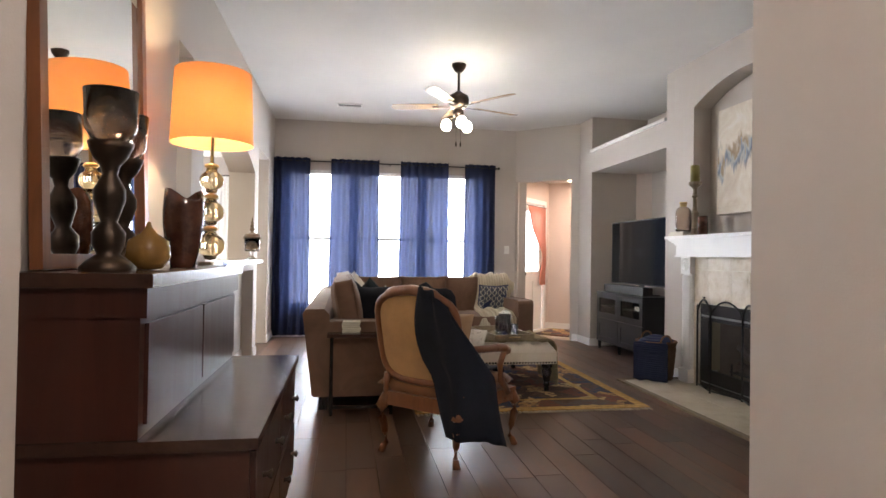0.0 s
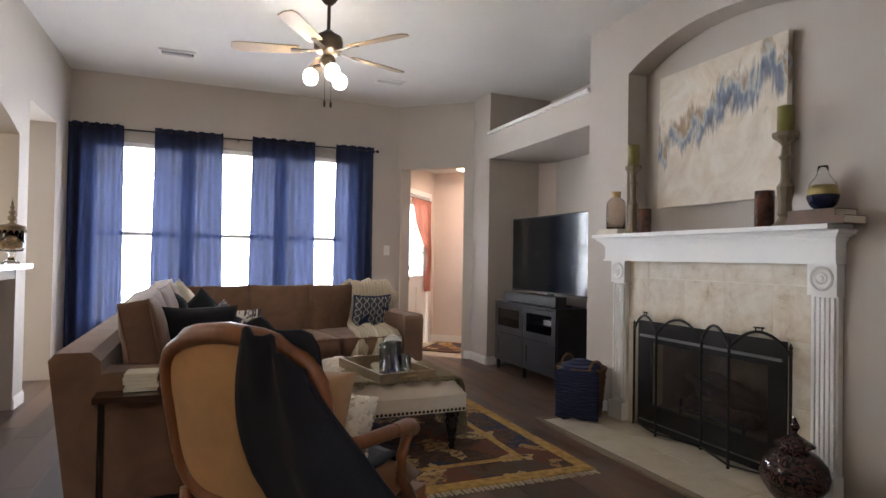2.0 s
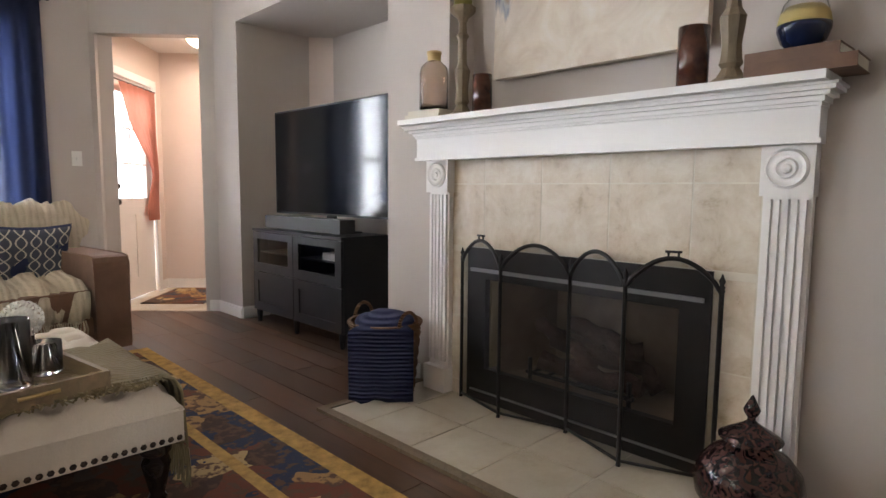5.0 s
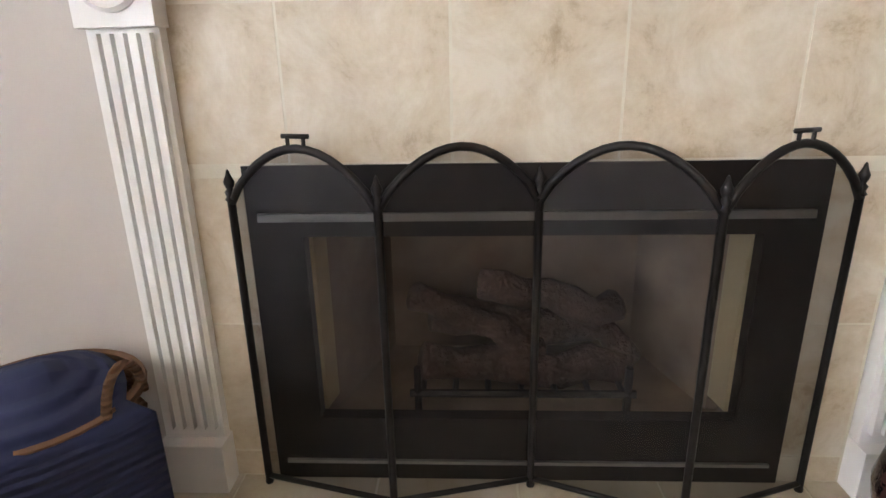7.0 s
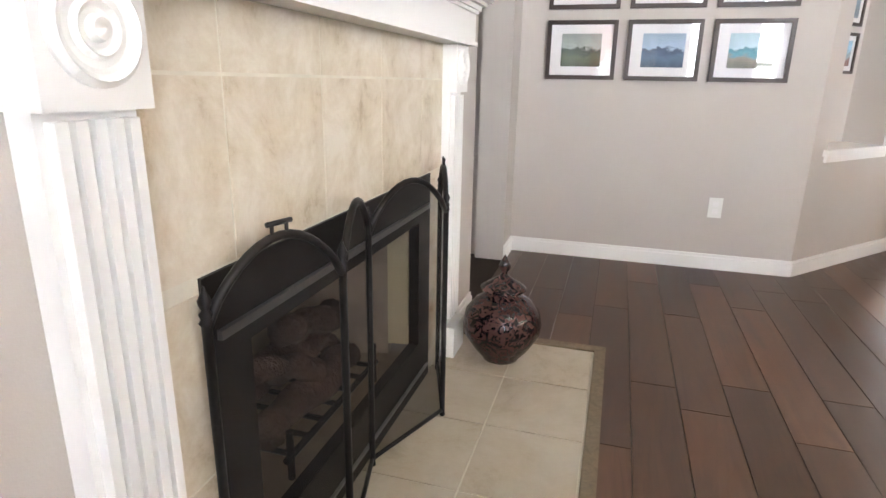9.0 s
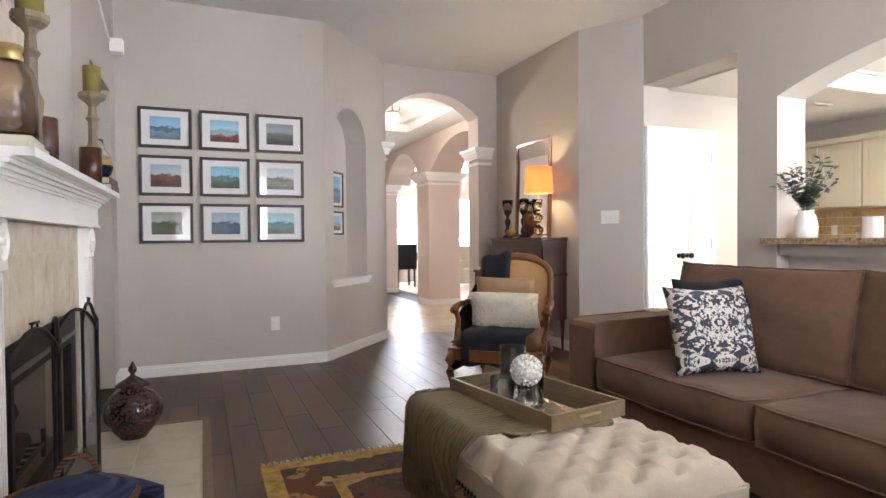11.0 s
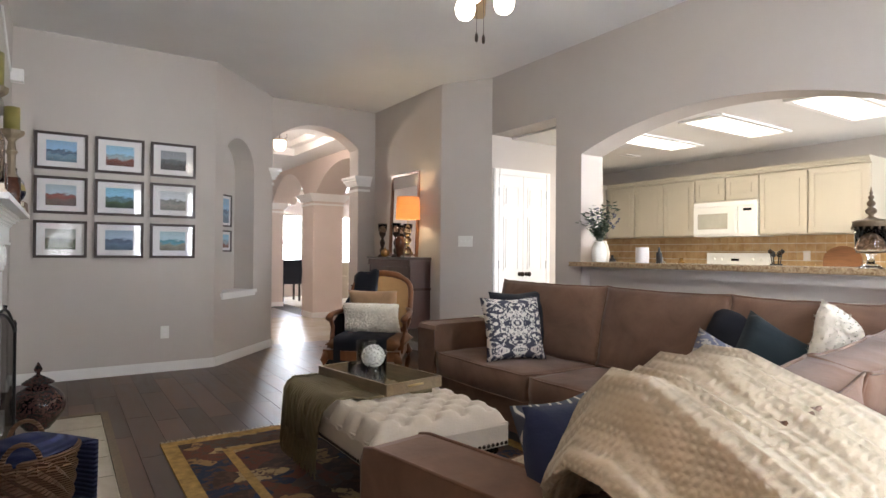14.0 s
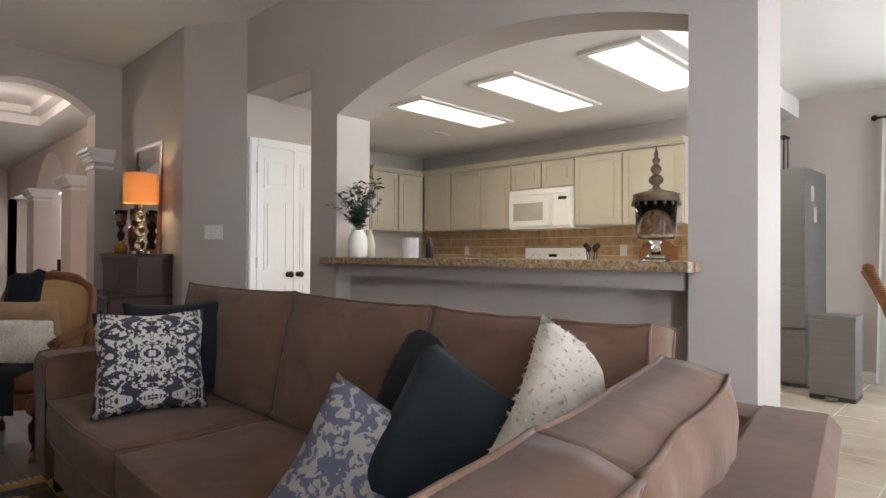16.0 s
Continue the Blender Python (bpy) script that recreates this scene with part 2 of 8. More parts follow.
PETAL = surf("white_petal", (0.78, 0.77, 0.72), 0.7, scale=10, vary=0.05, fine=80, bumps=0.2)
WAX = surf("olive_wax", (0.20, 0.17, 0.04), 0.45, scale=8, vary=0.15, fine=60, bumps=0.2)
NAVY_WAX = surf("navy_wax", (0.02, 0.03, 0.10), 0.4, scale=8, vary=0.15, fine=60, bumps=0.1)
AMBER = surf("amber_ceramic", (0.07, 0.025, 0.015), 0.12, scale=14, vary=0.6, fine=60, bumps=0.4)
PAPER = surf("paper", (0.62, 0.57, 0.46), 0.7, scale=10, vary=0.06, fine=200, bumps=0.2)
BOOK_GREEN = surf("old_book_cover", (0.13, 0.065, 0.035), 0.55, scale=10, vary=0.25, fine=100, bumps=0.3)
FIREBRICK = surf("firebox_panel", (0.26, 0.20, 0.15), 0.9, scale=5, vary=0.3, fine=50, bumps=0.5)
CREAMBRICK = surf("firebox_return", (0.46, 0.38, 0.24), 0.9, scale=5, vary=0.1, fine=30, bumps=0.6)
LOG = surf("charred_log", (0.07, 0.04, 0.03), 0.95, scale=9, vary=0.7, fine=40, bumps=1.0, dist=0.02)
YELLOW = surf("amber_glaze", (0.24, 0.13, 0.035), 0.2, vary=0.2, bumps=0)

MESH, _nt, _b = base("screen_mesh", 0.5, 0.5)
_b.inputs["Base Color"].default_value = (0.035, 0.03, 0.03, 1)
_b.inputs["Alpha"].default_value = 0.42

# sheer cloth that lets part of the daylight through
SHEER = {}
for _name, _c, _t in (("navy_sheer", (0.016, 0.023, 0.058), 0.34), ("white_sheer", (0.8, 0.78, 0.76), 0.5), ("rose_sheer", (0.42, 0.17, 0.12), 0.45)):
    _m, _nt, _b = base(_name, 0.85)
    _v = coords(_nt, (1, 1, 1))
    _n = noise_tex(_nt, _v, 3, 4)
    _nt.links.new(ramp(_nt, _n, [(0.3, mul(_c, 0.85)), (0.7, mul(_c, 1.2))]), _b.inputs["Base Color"])
    _tr = _nt.nodes.new("ShaderNodeBsdfTranslucent")
    _tr.inputs[0].default_value = (*mul(_c, 1.35), 1)
    _mx = _nt.nodes.new("ShaderNodeMixShader")
    _mx.inputs[0].default_value = _t
    _nt.links.new(_b.outputs[0], _mx.inputs[1])
    _nt.links.new(_tr.outputs[0], _mx.inputs[2])
    _tp = _nt.nodes.new("ShaderNodeBsdfTransparent")
    _mx2 = _nt.nodes.new("ShaderNodeMixShader")
    _mx2.inputs[0].default_value = 0.004
    _nt.links.new(_mx.outputs[0], _mx2.inputs[1])
    _nt.links.new(_tp.outputs[0], _mx2.inputs[2])
    _nt.links.new(_mx2.outputs[0], _nt.nodes["Material Output"].inputs[0])
    bump(_nt, _b, noise_tex(_nt, _v, 300, 2), 0.2, 0.001)
    SHEER[_name] = _m
SHADE, _nt, _b = base("orange_shade", 0.8)
_b.inputs["Base Color"].default_value = (0.50, 0.24, 0.10, 1)
_tr = _nt.nodes.new("ShaderNodeBsdfTranslucent")
_tr.inputs[0].default_value = (0.70, 0.27, 0.09, 1)
_mx = _nt.nodes.new("ShaderNodeMixShader")
_mx.inputs[0].default_value = 0.15
_nt.links.new(_b.outputs[0], _mx.inputs[1])
_nt.links.new(_tr.outputs[0], _mx.inputs[2])
_nt.links.new(_mx.outputs[0], _nt.nodes["Material Output"].inputs[0])

# ---- mesh helpers ----


def bm_new():
    return bmesh.new()


def box(bm, x0, y0, z0, x1, y1, z1, m=None):
    x0, x1 = sorted((x0, x1))
    y0, y1 = sorted((y0, y1))
    z0, z1 = sorted((z0, z1))
    v = [bm.verts.new((m @ Vector(p)) if m else p) for p in ((x0, y0, z0), (x1, y0, z0), (x1, y1, z0), (x0, y1, z0), (x0, y0, z1), (x1, y0, z1), (x1, y1, z1), (x0, y1, z1))]
    return [bm.faces.new([v[i] for i in f]) for f in ((3, 2, 1, 0), (4, 5, 6, 7), (0, 1, 5, 4), (1, 2, 6, 5), (2, 3, 7, 6), (3, 0, 4, 7))]


def prism(bm, pts, z0, z1, m=None):
    """A solid with the outline pts (x, y), counter-clockwise, from z0 to z1."""
    lo = [bm.verts.new((m @ Vector((x, y, z0))) if m else (x, y, z0)) for x, y in pts]
    hi = [bm.verts.new((m @ Vector((x, y, z1))) if m else (x, y, z1)) for x, y in pts]
    bm.faces.new(lo[::-1])
    bm.faces.new(hi)
    n = len(pts)
    for i in range(n):
        bm.faces.new((lo[i], lo[(i + 1) % n], hi[(i + 1) % n], hi[i]))


def lathe(bm, profile, n=24, m=None):
    """A turned shape about z from (radius, z), bottom to top."""
    m = m or Matrix()
    rings = []
    for r, z in profile:
        if r < 1e-5:
            rings.append([bm.verts.new(m @ Vector((0, 0, z)))])
        else:
            rings.append([bm.verts.new(m @ Vector((r * math.cos(2 * math.pi * i / n), r * math.sin(2 * math.pi * i / n), z))) for i in range(n)])
    for a, b in zip(rings, rings[1:]):
        for i in range(n):
            j = (i + 1) % n
            if len(a) == 1 and len(b) > 1:
                bm.faces.new((a[0], b[j], b[i]))
            elif len(b) == 1 and len(a) > 1:
                bm.faces.new((a[i], a[j], b[0]))
            elif len(a) > 1:
                bm.faces.new((a[i], a[j], b[j], b[i]))


def tube(bm, pts, r, n=8, taper=None):
    """A round bar along pts; taper gives a radius for each point."""
    pts = [Vector(p) for p in pts]
    rings = []
    for i, p in enumerate(pts):
        d = (pts[min(i + 1, len(pts) - 1)] - pts[max(i - 1, 0)]).normalized()
        q = d.to_track_quat("Z", "Y").to_matrix()
        rr = taper[i] if taper else r
        rings.append([bm.verts.new(p + q @ Vector((rr * math.cos(2 * math.pi * k / n), rr * math.sin(2 * math.pi * k / n), 0))) for k in range(n)])
    for a, b in zip(rings, rings[1:]):
        for k in range(n):
            bm.faces.new((a[k], a[(k + 1) % n], b[(k + 1) % n], b[k]))
    bm.faces.new(rings[0][::-1])
    bm.faces.new(rings[-1])


def bevel(bm, w, seg=2):
    bmesh.ops.bevel(bm, geom=[e for e in bm.edges if len(e.link_faces) == 2 and e.calc_face_angle(0) > 0.5], offset=w, segments=seg, affect="EDGES", clamp_overlap=True)


def part(name, bm, material, parent=None, label="", smooth=False, bev=0.0, kind=""):
    """Links a bmesh as one mesh object under a thing or a part."""
    if bev:
        bevel(bm, bev)
    me = bpy.data.meshes.new(name)
    bmesh.ops.recalc_face_normals(bm, faces=bm.faces)
    bm.to_mesh(me)
    bm.free()
    me.materials.append(material)
    for p in me.polygons:
        p.use_smooth = smooth
    ob = new(name, me)
    ob.parent = parent
    return tagged(ob, label, kind=kind)


def thing(name, m, label, category, group=""):
    ob = new(name)
    ob.matrix_world = m if isinstance(m, Matrix) else Matrix.Translation(m)
    ob.empty_display_size = 0.1
    return tagged(ob, label, category, group)


def struct(name, bm, material, label, category, bev=0.0, parent=None, smooth=False):
    ob = part(name, bm, material, parent, label, bev=bev, smooth=smooth, kind="structure")
    return tagged(ob, category=category)


def pbox(name, dims, material, parent, label="", bev=0.0, smooth=False):
    bm = bm_new()
    box(bm, *dims)
    return part(name, bm, material, parent, label, bev=bev, smooth=smooth)


def cushion(name, sx, sy, sz, material, parent=None, label="", m=None, puff=0.5, wrinkle=0.008, n=14, seed=0, pinch=0.0):
    """A soft block with rounded edges and a bulging face, centred on its own origin, thin along z."""
    bm = bm_new()
    grid = {}
    for side in (1, -1):
        for i in range(n + 1):
            for j in range(n + 1):
                u, v = 2 * i / n - 1, 2 * j / n - 1
                e = min(1.0, (1 - abs(u)) * (1 - abs(v)) * 4) ** 0.5
                edge = (1 - max(abs(u), abs(v)) ** 6)
                h = sz / 2 * (puff * (0.35 + 0.65 * e) + (1 - puff)) * max(0.0, edge) ** 0.35
                shrink = 1 - pinch * (1 - abs(u * v) ** 1.5) * max(abs(u), abs(v)) ** 4
                x, y = u * sx / 2 * shrink, v * sy / 2 * shrink
                w = noise.noise(Vector((x * 7 + seed, y * 7, side * 3 + seed))) * wrinkle * 2
                w += noise.noise(Vector((x * 19 + seed, y * 19, side))) * wrinkle * 0.5
                key = (i, j, side) if 0 < i < n and 0 < j < n else (i, j, 0)
                if key not in grid:
                    grid[key] = bm.verts.new((x, y, side * h + w * (0 if key[2] == 0 else 1)))
    for side in (1, -1):
        for i in range(n):
            for j in range(n):
                q = [grid.get((a, b, side)) or grid[(a, b, 0)] for a, b in ((i, j), (i + 1, j), (i + 1, j + 1), (i, j + 1))]
                bm.faces.new(q if side > 0 else q[::-1])
    if m:
        bmesh.ops.transform(bm, matrix=m, verts=bm.verts)
    return part(name, bm, material, parent, label, smooth=True)


def drape(name, rows, material, parent=None, label="", thick=0.012, rip=0.012, freq=9.0, seed=0):
    """A cloth laid over rows of points; ripples run along the rows."""
    bm = bm_new()
    vs = []
    for i, row in enumerate(rows):
        vs.append([])
        for j, p in enumerate(row):
            p = Vector(p)
            a = noise.noise(Vector((j * 0.45 + seed, i * 0.12, seed))) * rip * 2
            vs[-1].append(bm.verts.new(p + Vector((a * 0.6, a * 0.6, a))))
    for i in range(len(rows) - 1):
        for j in range(len(rows[0]) - 1):
            bm.faces.new((vs[i][j], vs[i][j + 1], vs[i + 1][j + 1], vs[i + 1][j]))
    ob = part(name, bm, material, parent, label, smooth=True)
    s = ob.modifiers.new("solid", "SOLIDIFY")
    s.thickness = thick
    return ob


def lerp(a, b, t):
    return tuple(x + (y - x) * t for x, y in zip(a, b))


def bilinear(p00, p10, p11, p01, n, m):
    return [[lerp(lerp(p00, p10, j / m), lerp(p01, p11, j / m), i / n) for j in range(m + 1)] for i in range(n + 1)]


def wall(name, a, b, thick, z0, z1, holes=(), material=None, label="painted drywall wall", category="wall"):
    """A wall from a to b; its room face lies on the line and it grows to the left of the way a to b.
    holes: (s0, s1, bottom, top, rise) with a flat arch of that rise above top."""
    a, b = Vector(a), Vector(b)
    d = (b - a)
    length = d.length
    d.normalize()
    nrm = Vector((-d.y, d.x))
    cuts = {0.0, length}
    for s0, s1, zb, zt, rise in holes:
        cuts |= {s0, s1}
        if rise:
            cuts |= {s0 + (s1 - s0) * k / 20 for k in range(21)}
    cuts = sorted(cuts)
    bm = bm_new()

    def slab(sa, sb, za, zb_, ta, tb):
        q = []
        for s, lo, hi in ((sa, za, ta), (sb, zb_, tb)):
            for off in (0, thick):
                p = a + d * s + nrm * off
                q += [bm.verts.new((p.x, p.y, lo)), bm.verts.new((p.x, p.y, hi))]
        f0l, f0h, r0l, r0h, f1l, f1h, r1l, r1h = q
        for f in ((f0l, f1l, f1h, f0h), (r1l, r0l, r0h, r1h), (f0h, f1h, r1h, r0h), (f1l, f0l, r0l, r1l), (f0l, f0h, r0h, r0l), (f1h, f1l, r1l, r1h)):
            bm.faces.new(f)

    for sa, sb in zip(cuts, cuts[1:]):
        if sb - sa < 1e-5:
            continue
        mid = (sa + sb) / 2
        hole = next((h for h in holes if h[0] < mid < h[1]), None)
        if not hole:
            slab(sa, sb, z0, z0, z1, z1)
            continue
        s0, s1, hb, ht, rise = hole
        if hb > z0:
            slab(sa, sb, z0, z0, hb, hb)

        def top(s):
            if not rise:
                return ht
            w = (s1 - s0) / 2
            rad = (w * w + rise * rise) / (2 * rise)
            x = s - (s0 + s1) / 2
            return ht + math.sqrt(max(0.0, rad * rad - x * x)) - (rad - rise)
        if ht < z1:
            slab(sa, sb, top(sa), top(sb), z1, z1)
    bmesh.ops.remove_doubles(bm, verts=bm.verts, dist=0.0005)
    # faces shared by two slabs lie inside the wall
    seen = collections.defaultdict(list)
    for f in bm.faces:
        seen[tuple(sorted(v.index for v in f.verts))].append(f)
    return struct(name, bm, material or WALL, label, category)


def baseboard(name, pts, h=0.095, t=0.014):
    """A skirting board along the points; it stands to the right of the way."""
    bm = bm_new()
    for a, b in zip(pts, pts[1:]):
        a, b = Vector(a), Vector(b)
        d = (b - a).normalized()
        n = Vector((d.y, -d.x))
        for t0, z0, z1 in ((t, 0.0, h * 0.8), (t * 0.6, h * 0.8, h)):
            q = [a - n * 0.002, b - n * 0.002, b + n * t0, a + n * t0]
            prism(bm, [(p.x, p.y) for p in q], z0 + 0.001, z1)
    return struct(name, bm, TRIM, "white painted baseboard along the wall", "baseboard")

# ---- structure ----
H = 3.08
OX = 2.96, 8.24
U, V = Vector((0.746, -0.666)), Vector((0.666, 0.746))


def hall(u, v):
    p = Vector(OX) + U * u + V * v
    return p.x, p.y


# floor slab below the planks and tiles
bm = bm_new()
box(bm, -0.88, 0.6, -0.2, 4.6, 8.42, -0.012)
box(bm, -0.88, -8.0, -0.2, 4.6, 0.6, -0.012)
struct("subfloor", bm, PLANK_GAP, "dark gap under the floor planks", "floor")
bm = bm_new()
box(bm, -6.0, -8.0, -0.2, -0.885, 11.0, 0.0)
prism(bm, [hall(-0.1, 0.0), hall(2.2, 0.0), hall(2.2, 1.6), hall(-0.1, 1.6)], -0.19, 0.001)
struct("floor_tiled", bm, FLOOR_TILE, "cream ceramic tile floor of kitchen, dining nook and back hall", "floor")
bm = bm_new()
for k in range(11):
    box(bm, -4.7, 1.6 + k * 0.46 + 2.2, -0.001, -0.885, 1.605 + k * 0.46 + 2.2, 0.0015)
for k in range(9):
    box(bm, -0.9 - k * 0.46, 1.7, -0.001, -0.905 - k * 0.46, 9.0, 0.0012)
struct("floor_grout", bm, GROUT, "grout lines between cream floor tiles", "floor")

# walls of the living room
wall("wall_window", (3.1, 8.27), (-0.9, 8.27), -0.14, 0, H, [(0.72, 1.56, 0.42, 2.38, 0), (1.60, 2.56, 0.42, 2.38, 0), (2.60, 3.52, 0.42, 2.38, 0)])
wall("wall_doorway", (3.67, 7.606), (2.92, 8.276), -0.12, 0, H, [(0.12, 0.95, 0, 2.30, 0)])
wall("wall_corner", (3.67, 7.19), (3.67, 7.606), -0.12, 0, H)
wall("wall_media", (3.67, 5.34), (3.67, 7.19), -0.14, 2.33, 2.60)
bm = bm_new()
box(bm, 3.81, 5.34, 2.33, 4.47, 7.19, 2.60)
struct("ledge", bm, WALL, "painted display ledge above the television niche", "ledge")
bm = bm_new()
box(bm, 3.64, 5.335, 2.60, 3.72, 7.195, 2.635)
struct("ledge_trim", bm, TRIM, "white trim cap along the display ledge", "trim", bev=0.006)
wall("wall_niche_back", (4.47, 5.34), (4.47, 7.19), -0.12, 0, H)
wall("wall_niche_side", (4.59, 7.19), (3.79, 7.19), -0.12, 0, H)
wall("wall_niche_side", (3.81, 5.34), (4.59, 5.34), -0.12, 0, H)
wall("wall_fireplace", (3.67, 1.716), (3.67, 5.34), -0.18, 0, 1.30, [(0.26, 1.12, 0, 1.30, 0), (1.84, 2.96, 0.05, 0.70, 0)])
wall("wall_overmantel", (3.67, 1.716), (3.67, 5.34), -0.18, 1.30, H, [(0.26, 1.12, 1.30, 2.25, 0), (1.67, 3.145, 1.36, 2.62, 0.17)])
bm = bm_new()
box(bm, 3.86, 3.2, 1.25, 3.95, 5.1, 2.95)
struct("wall_recess", bm, WALL, "painted back of the arched recess over the mantel", "wall")
bm = bm_new()
box(bm, 3.86, 1.75, 0, 4.6, 1.9, 2.6)
box(bm, 4.55, 1.9, 0, 4.67, 3.1, 2.6)
box(bm, 3.86, 2.95, 0, 4.55, 3.1, 2.6)
box(bm, 3.86, 1.75, 2.6, 4.67, 3.1, 2.7)
struct("wall_side_hall", bm, WALL, "painted walls of the side hall behind the fireplace wall", "wall")

# picture wall, niche wall, arch wall, mirror wall
wall("wall_pictures", (2.01, 1.716), (3.85, 1.716), -0.14, 0, H)
NA, NB = Vector((1.14, 0.74)), Vector((2.01, 1.716))
NL = (NB - NA).length
ND = (NB - NA).normalized()
NN = Vector((-ND.y, ND.x))


def niche(s, off):
    p = NA + ND * s + NN * off
    return p.x, p.y


wall("wall_niche", NA, NB, -0.24, 0, H, [(0.47, 1.15, 0.73, 2.10, 0.30)])
bm = bm_new()
prism(bm, [niche(0.35, -0.24), niche(1.2, -0.24), niche(1.2, -0.30), niche(0.35, -0.30)][::-1], 0.6, 2.6)
struct("niche_back", bm, WALL, "painted back of the arched wall niche", "wall")
bm = bm_new()
prism(bm, [niche(0.43, 0.03), niche(1.19, 0.03), niche(1.19, -0.0), niche(1.147, -0.0), niche(1.147, -0.235), niche(0.473, -0.235), niche(0.473, -0.0), niche(0.43, -0.0)][::-1], 0.70, 0.735)
prism(bm, [niche(0.45, 0.018), niche(1.17, 0.018), niche(1.17, -0.0), niche(0.45, -0.0)][::-1], 0.665, 0.70)
struct("niche_sill", bm, TRIM, "white moulded sill of the arched niche", "sill", bev=0.004)
wall("wall_arch", (-0.45, 0.72), (1.14, 0.72), -0.28, 0, H, [(0.42, 1.575, 0, 2.55, 0.25)])
wall("wall_mirror", (-0.28, 2.38), (-0.28, 0.44), -0.16, 0, H)
wall("wall_switch", (-0.6, 2.90), (-0.28, 2.38), -0.14, 0, H)
# wall towards kitchen and dining nook
wall("wall_kitchen", (-0.6, 8.41), (-0.6, 2.88), -0.28, 0, H, [(0.71, 1.59, 0, 2.40, 0), (1.84, 4.21, 0.0, 2.07, 0.22), (4.53, 5.51, 0, 2.46, 0)])
bm = bm_new()
box(bm, -0.88, 4.2, 0, -0.72, 6.57, 1.055)
struct("wall_bar", bm, WALL, "painted half wall under the bar counter", "wall")
bm = bm_new()
prism(bm, [(-1.02, 4.205), (-0.595, 4.205), (-0.595, 4.14), (-0.51, 4.14), (-0.50, 4.15), (-0.50, 6.61), (-0.51, 6.62), (-0.595, 6.62), (-0.595, 6.565), (-1.02, 6.565)], 1.06, 1.10)
struct("bar_counter", bm, GRANITE, "speckled brown granite bar counter on the half wall", "counter", bev=0.012)
bm = bm_new()
box(bm, -0.72, 4.22, 0.985, -0.60, 6.55, 1.055)
struct("bar_apron", bm, WALL, "painted apron under the granite bar counter", "trim")

# ceilings
bm = bm_new()
box(bm, -0.95, 0.3, H, 4.8, 8.5, H + 0.15)
struct("ceiling", bm, CEIL, "textured off-white flat ceiling of the living room", "ceiling")
bm = bm_new()
box(bm, -4.8, 1.4, 2.44, -0.88, 6.0, 2.62)
struct("ceiling_kitchen", bm, CEIL, "off-white kitchen ceiling", "ceiling")
bm = bm_new()
box(bm, -4.8, 6.002, 2.62, -0.88, 9.3, 2.8)
struct("ceiling_dining", bm, CEIL, "white ceiling of the dining nook", "ceiling")
bm = bm_new()
prism(bm, [hall(-0.15, 0.1), hall(2.2, 0.1), hall(2.2, 1.6), hall(-0.15, 1.6)], 2.42, 2.5)
struct("ceiling_hall", bm, CEIL, "low ceiling of the back hall", "ceiling")

# kitchen and dining shell
bm = bm_new()
box(bm, -4.0, 1.4, 0, -3.85, 5.55, 2.5)
box(bm, -4.8, 5.45, 0, -3.95, 5.55, 2.5)
box(bm, -4.0, 1.45, 0, -1.75, 1.6, 2.5)
struct("wall_kitchen_back", bm, WALL, "painted kitchen walls", "wall")
wall("wall_dining", (-4.65, 9.2), (-4.65, 5.5), -0.14, 0, 2.8, [(0.35, 2.15, 0.60, 2.30, 0)])
wall("wall_dining_north", (-0.6, 9.05), (-4.7, 9.05), -0.14, 0, 2.8, [(1.0, 3.1, 0.60, 2.30, 0)])
wall("wall_dining_east", (-0.75, 8.41), (-0.75, 9.1), 0.14, 0, 2.8)
wall("wall_pantry", (-1.75, 2.9), (-0.86, 2.9), -0.12, 0, 2.6, [])
bm = bm_new()
box(bm, -1.87, 1.5, 0, -1.75, 2.9, 2.6)
struct("wall_pantry_side", bm, WALL, "painted side wall of the pantry", "wall")

# back hall shell
bm = bm_new()
prism(bm, [hall(-0.12, 0.02), hall(0.0, 0.02), hall(0.0, 0.14), hall(-0.12, 0.14)], 0, 2.45)
prism(bm, [hall(-0.12, 0.14), hall(0.0, 0.14), hall(0.0, 1.03), hall(-0.12, 1.03)], 2.04, 2.45)
prism(bm, [hall(-0.12, 1.03), hall(0.0, 1.03), hall(0.0, 1.3), hall(-0.12, 1.3)], 0, 2.45)
prism(bm, [hall(-0.12, 1.22), hall(2.2, 1.22), hall(2.2, 1.35), hall(-0.12, 1.35)], 0, 2.45)
prism(bm, [hall(2.1, 0.1), hall(2.2, 0.1), hall(2.2, 1.3), hall(2.1, 1.3)], 0, 2.45)
prism(bm, [hall(1.0, 0.12), hall(2.2, 0.12), hall(2.2, 0.2), hall(1.0, 0.2)], 0, 2.45)
struct("wall_hall", bm, WALL_PINK, "warm painted walls of the back hall", "wall")

# foyer: piers, arches, tray ceiling
bm = bm_new()
box(bm, -0.98, -2.50, 0, -0.42, -1.95, 2.2)
struct("pier", bm, WALL_PINK, "square painted pier between two arches", "pier", bev=0.02)
bm = bm_new()
box(bm, -0.68, -4.95, 0, -0.42, -4.40, 2.2)
struct("pier", bm, WALL_PINK, "square painted pier between two arches", "pier", bev=0.02)
wall("wall_foyer_side", (-0.45, -1.95), (-3.9, -1.95), 0.5, 2.19, 2.95, [(0.55, 1.75, 2.19, 2.2, 0.5)], WALL_PINK)
wall("wall_foyer_front", (-0.45, -7.0), (-0.45, -2.452), 0.5, 2.19, 2.95, [(2.6, 4.5, 2.19, 2.2, 0.5)], WALL_PINK)
bm = bm_new()
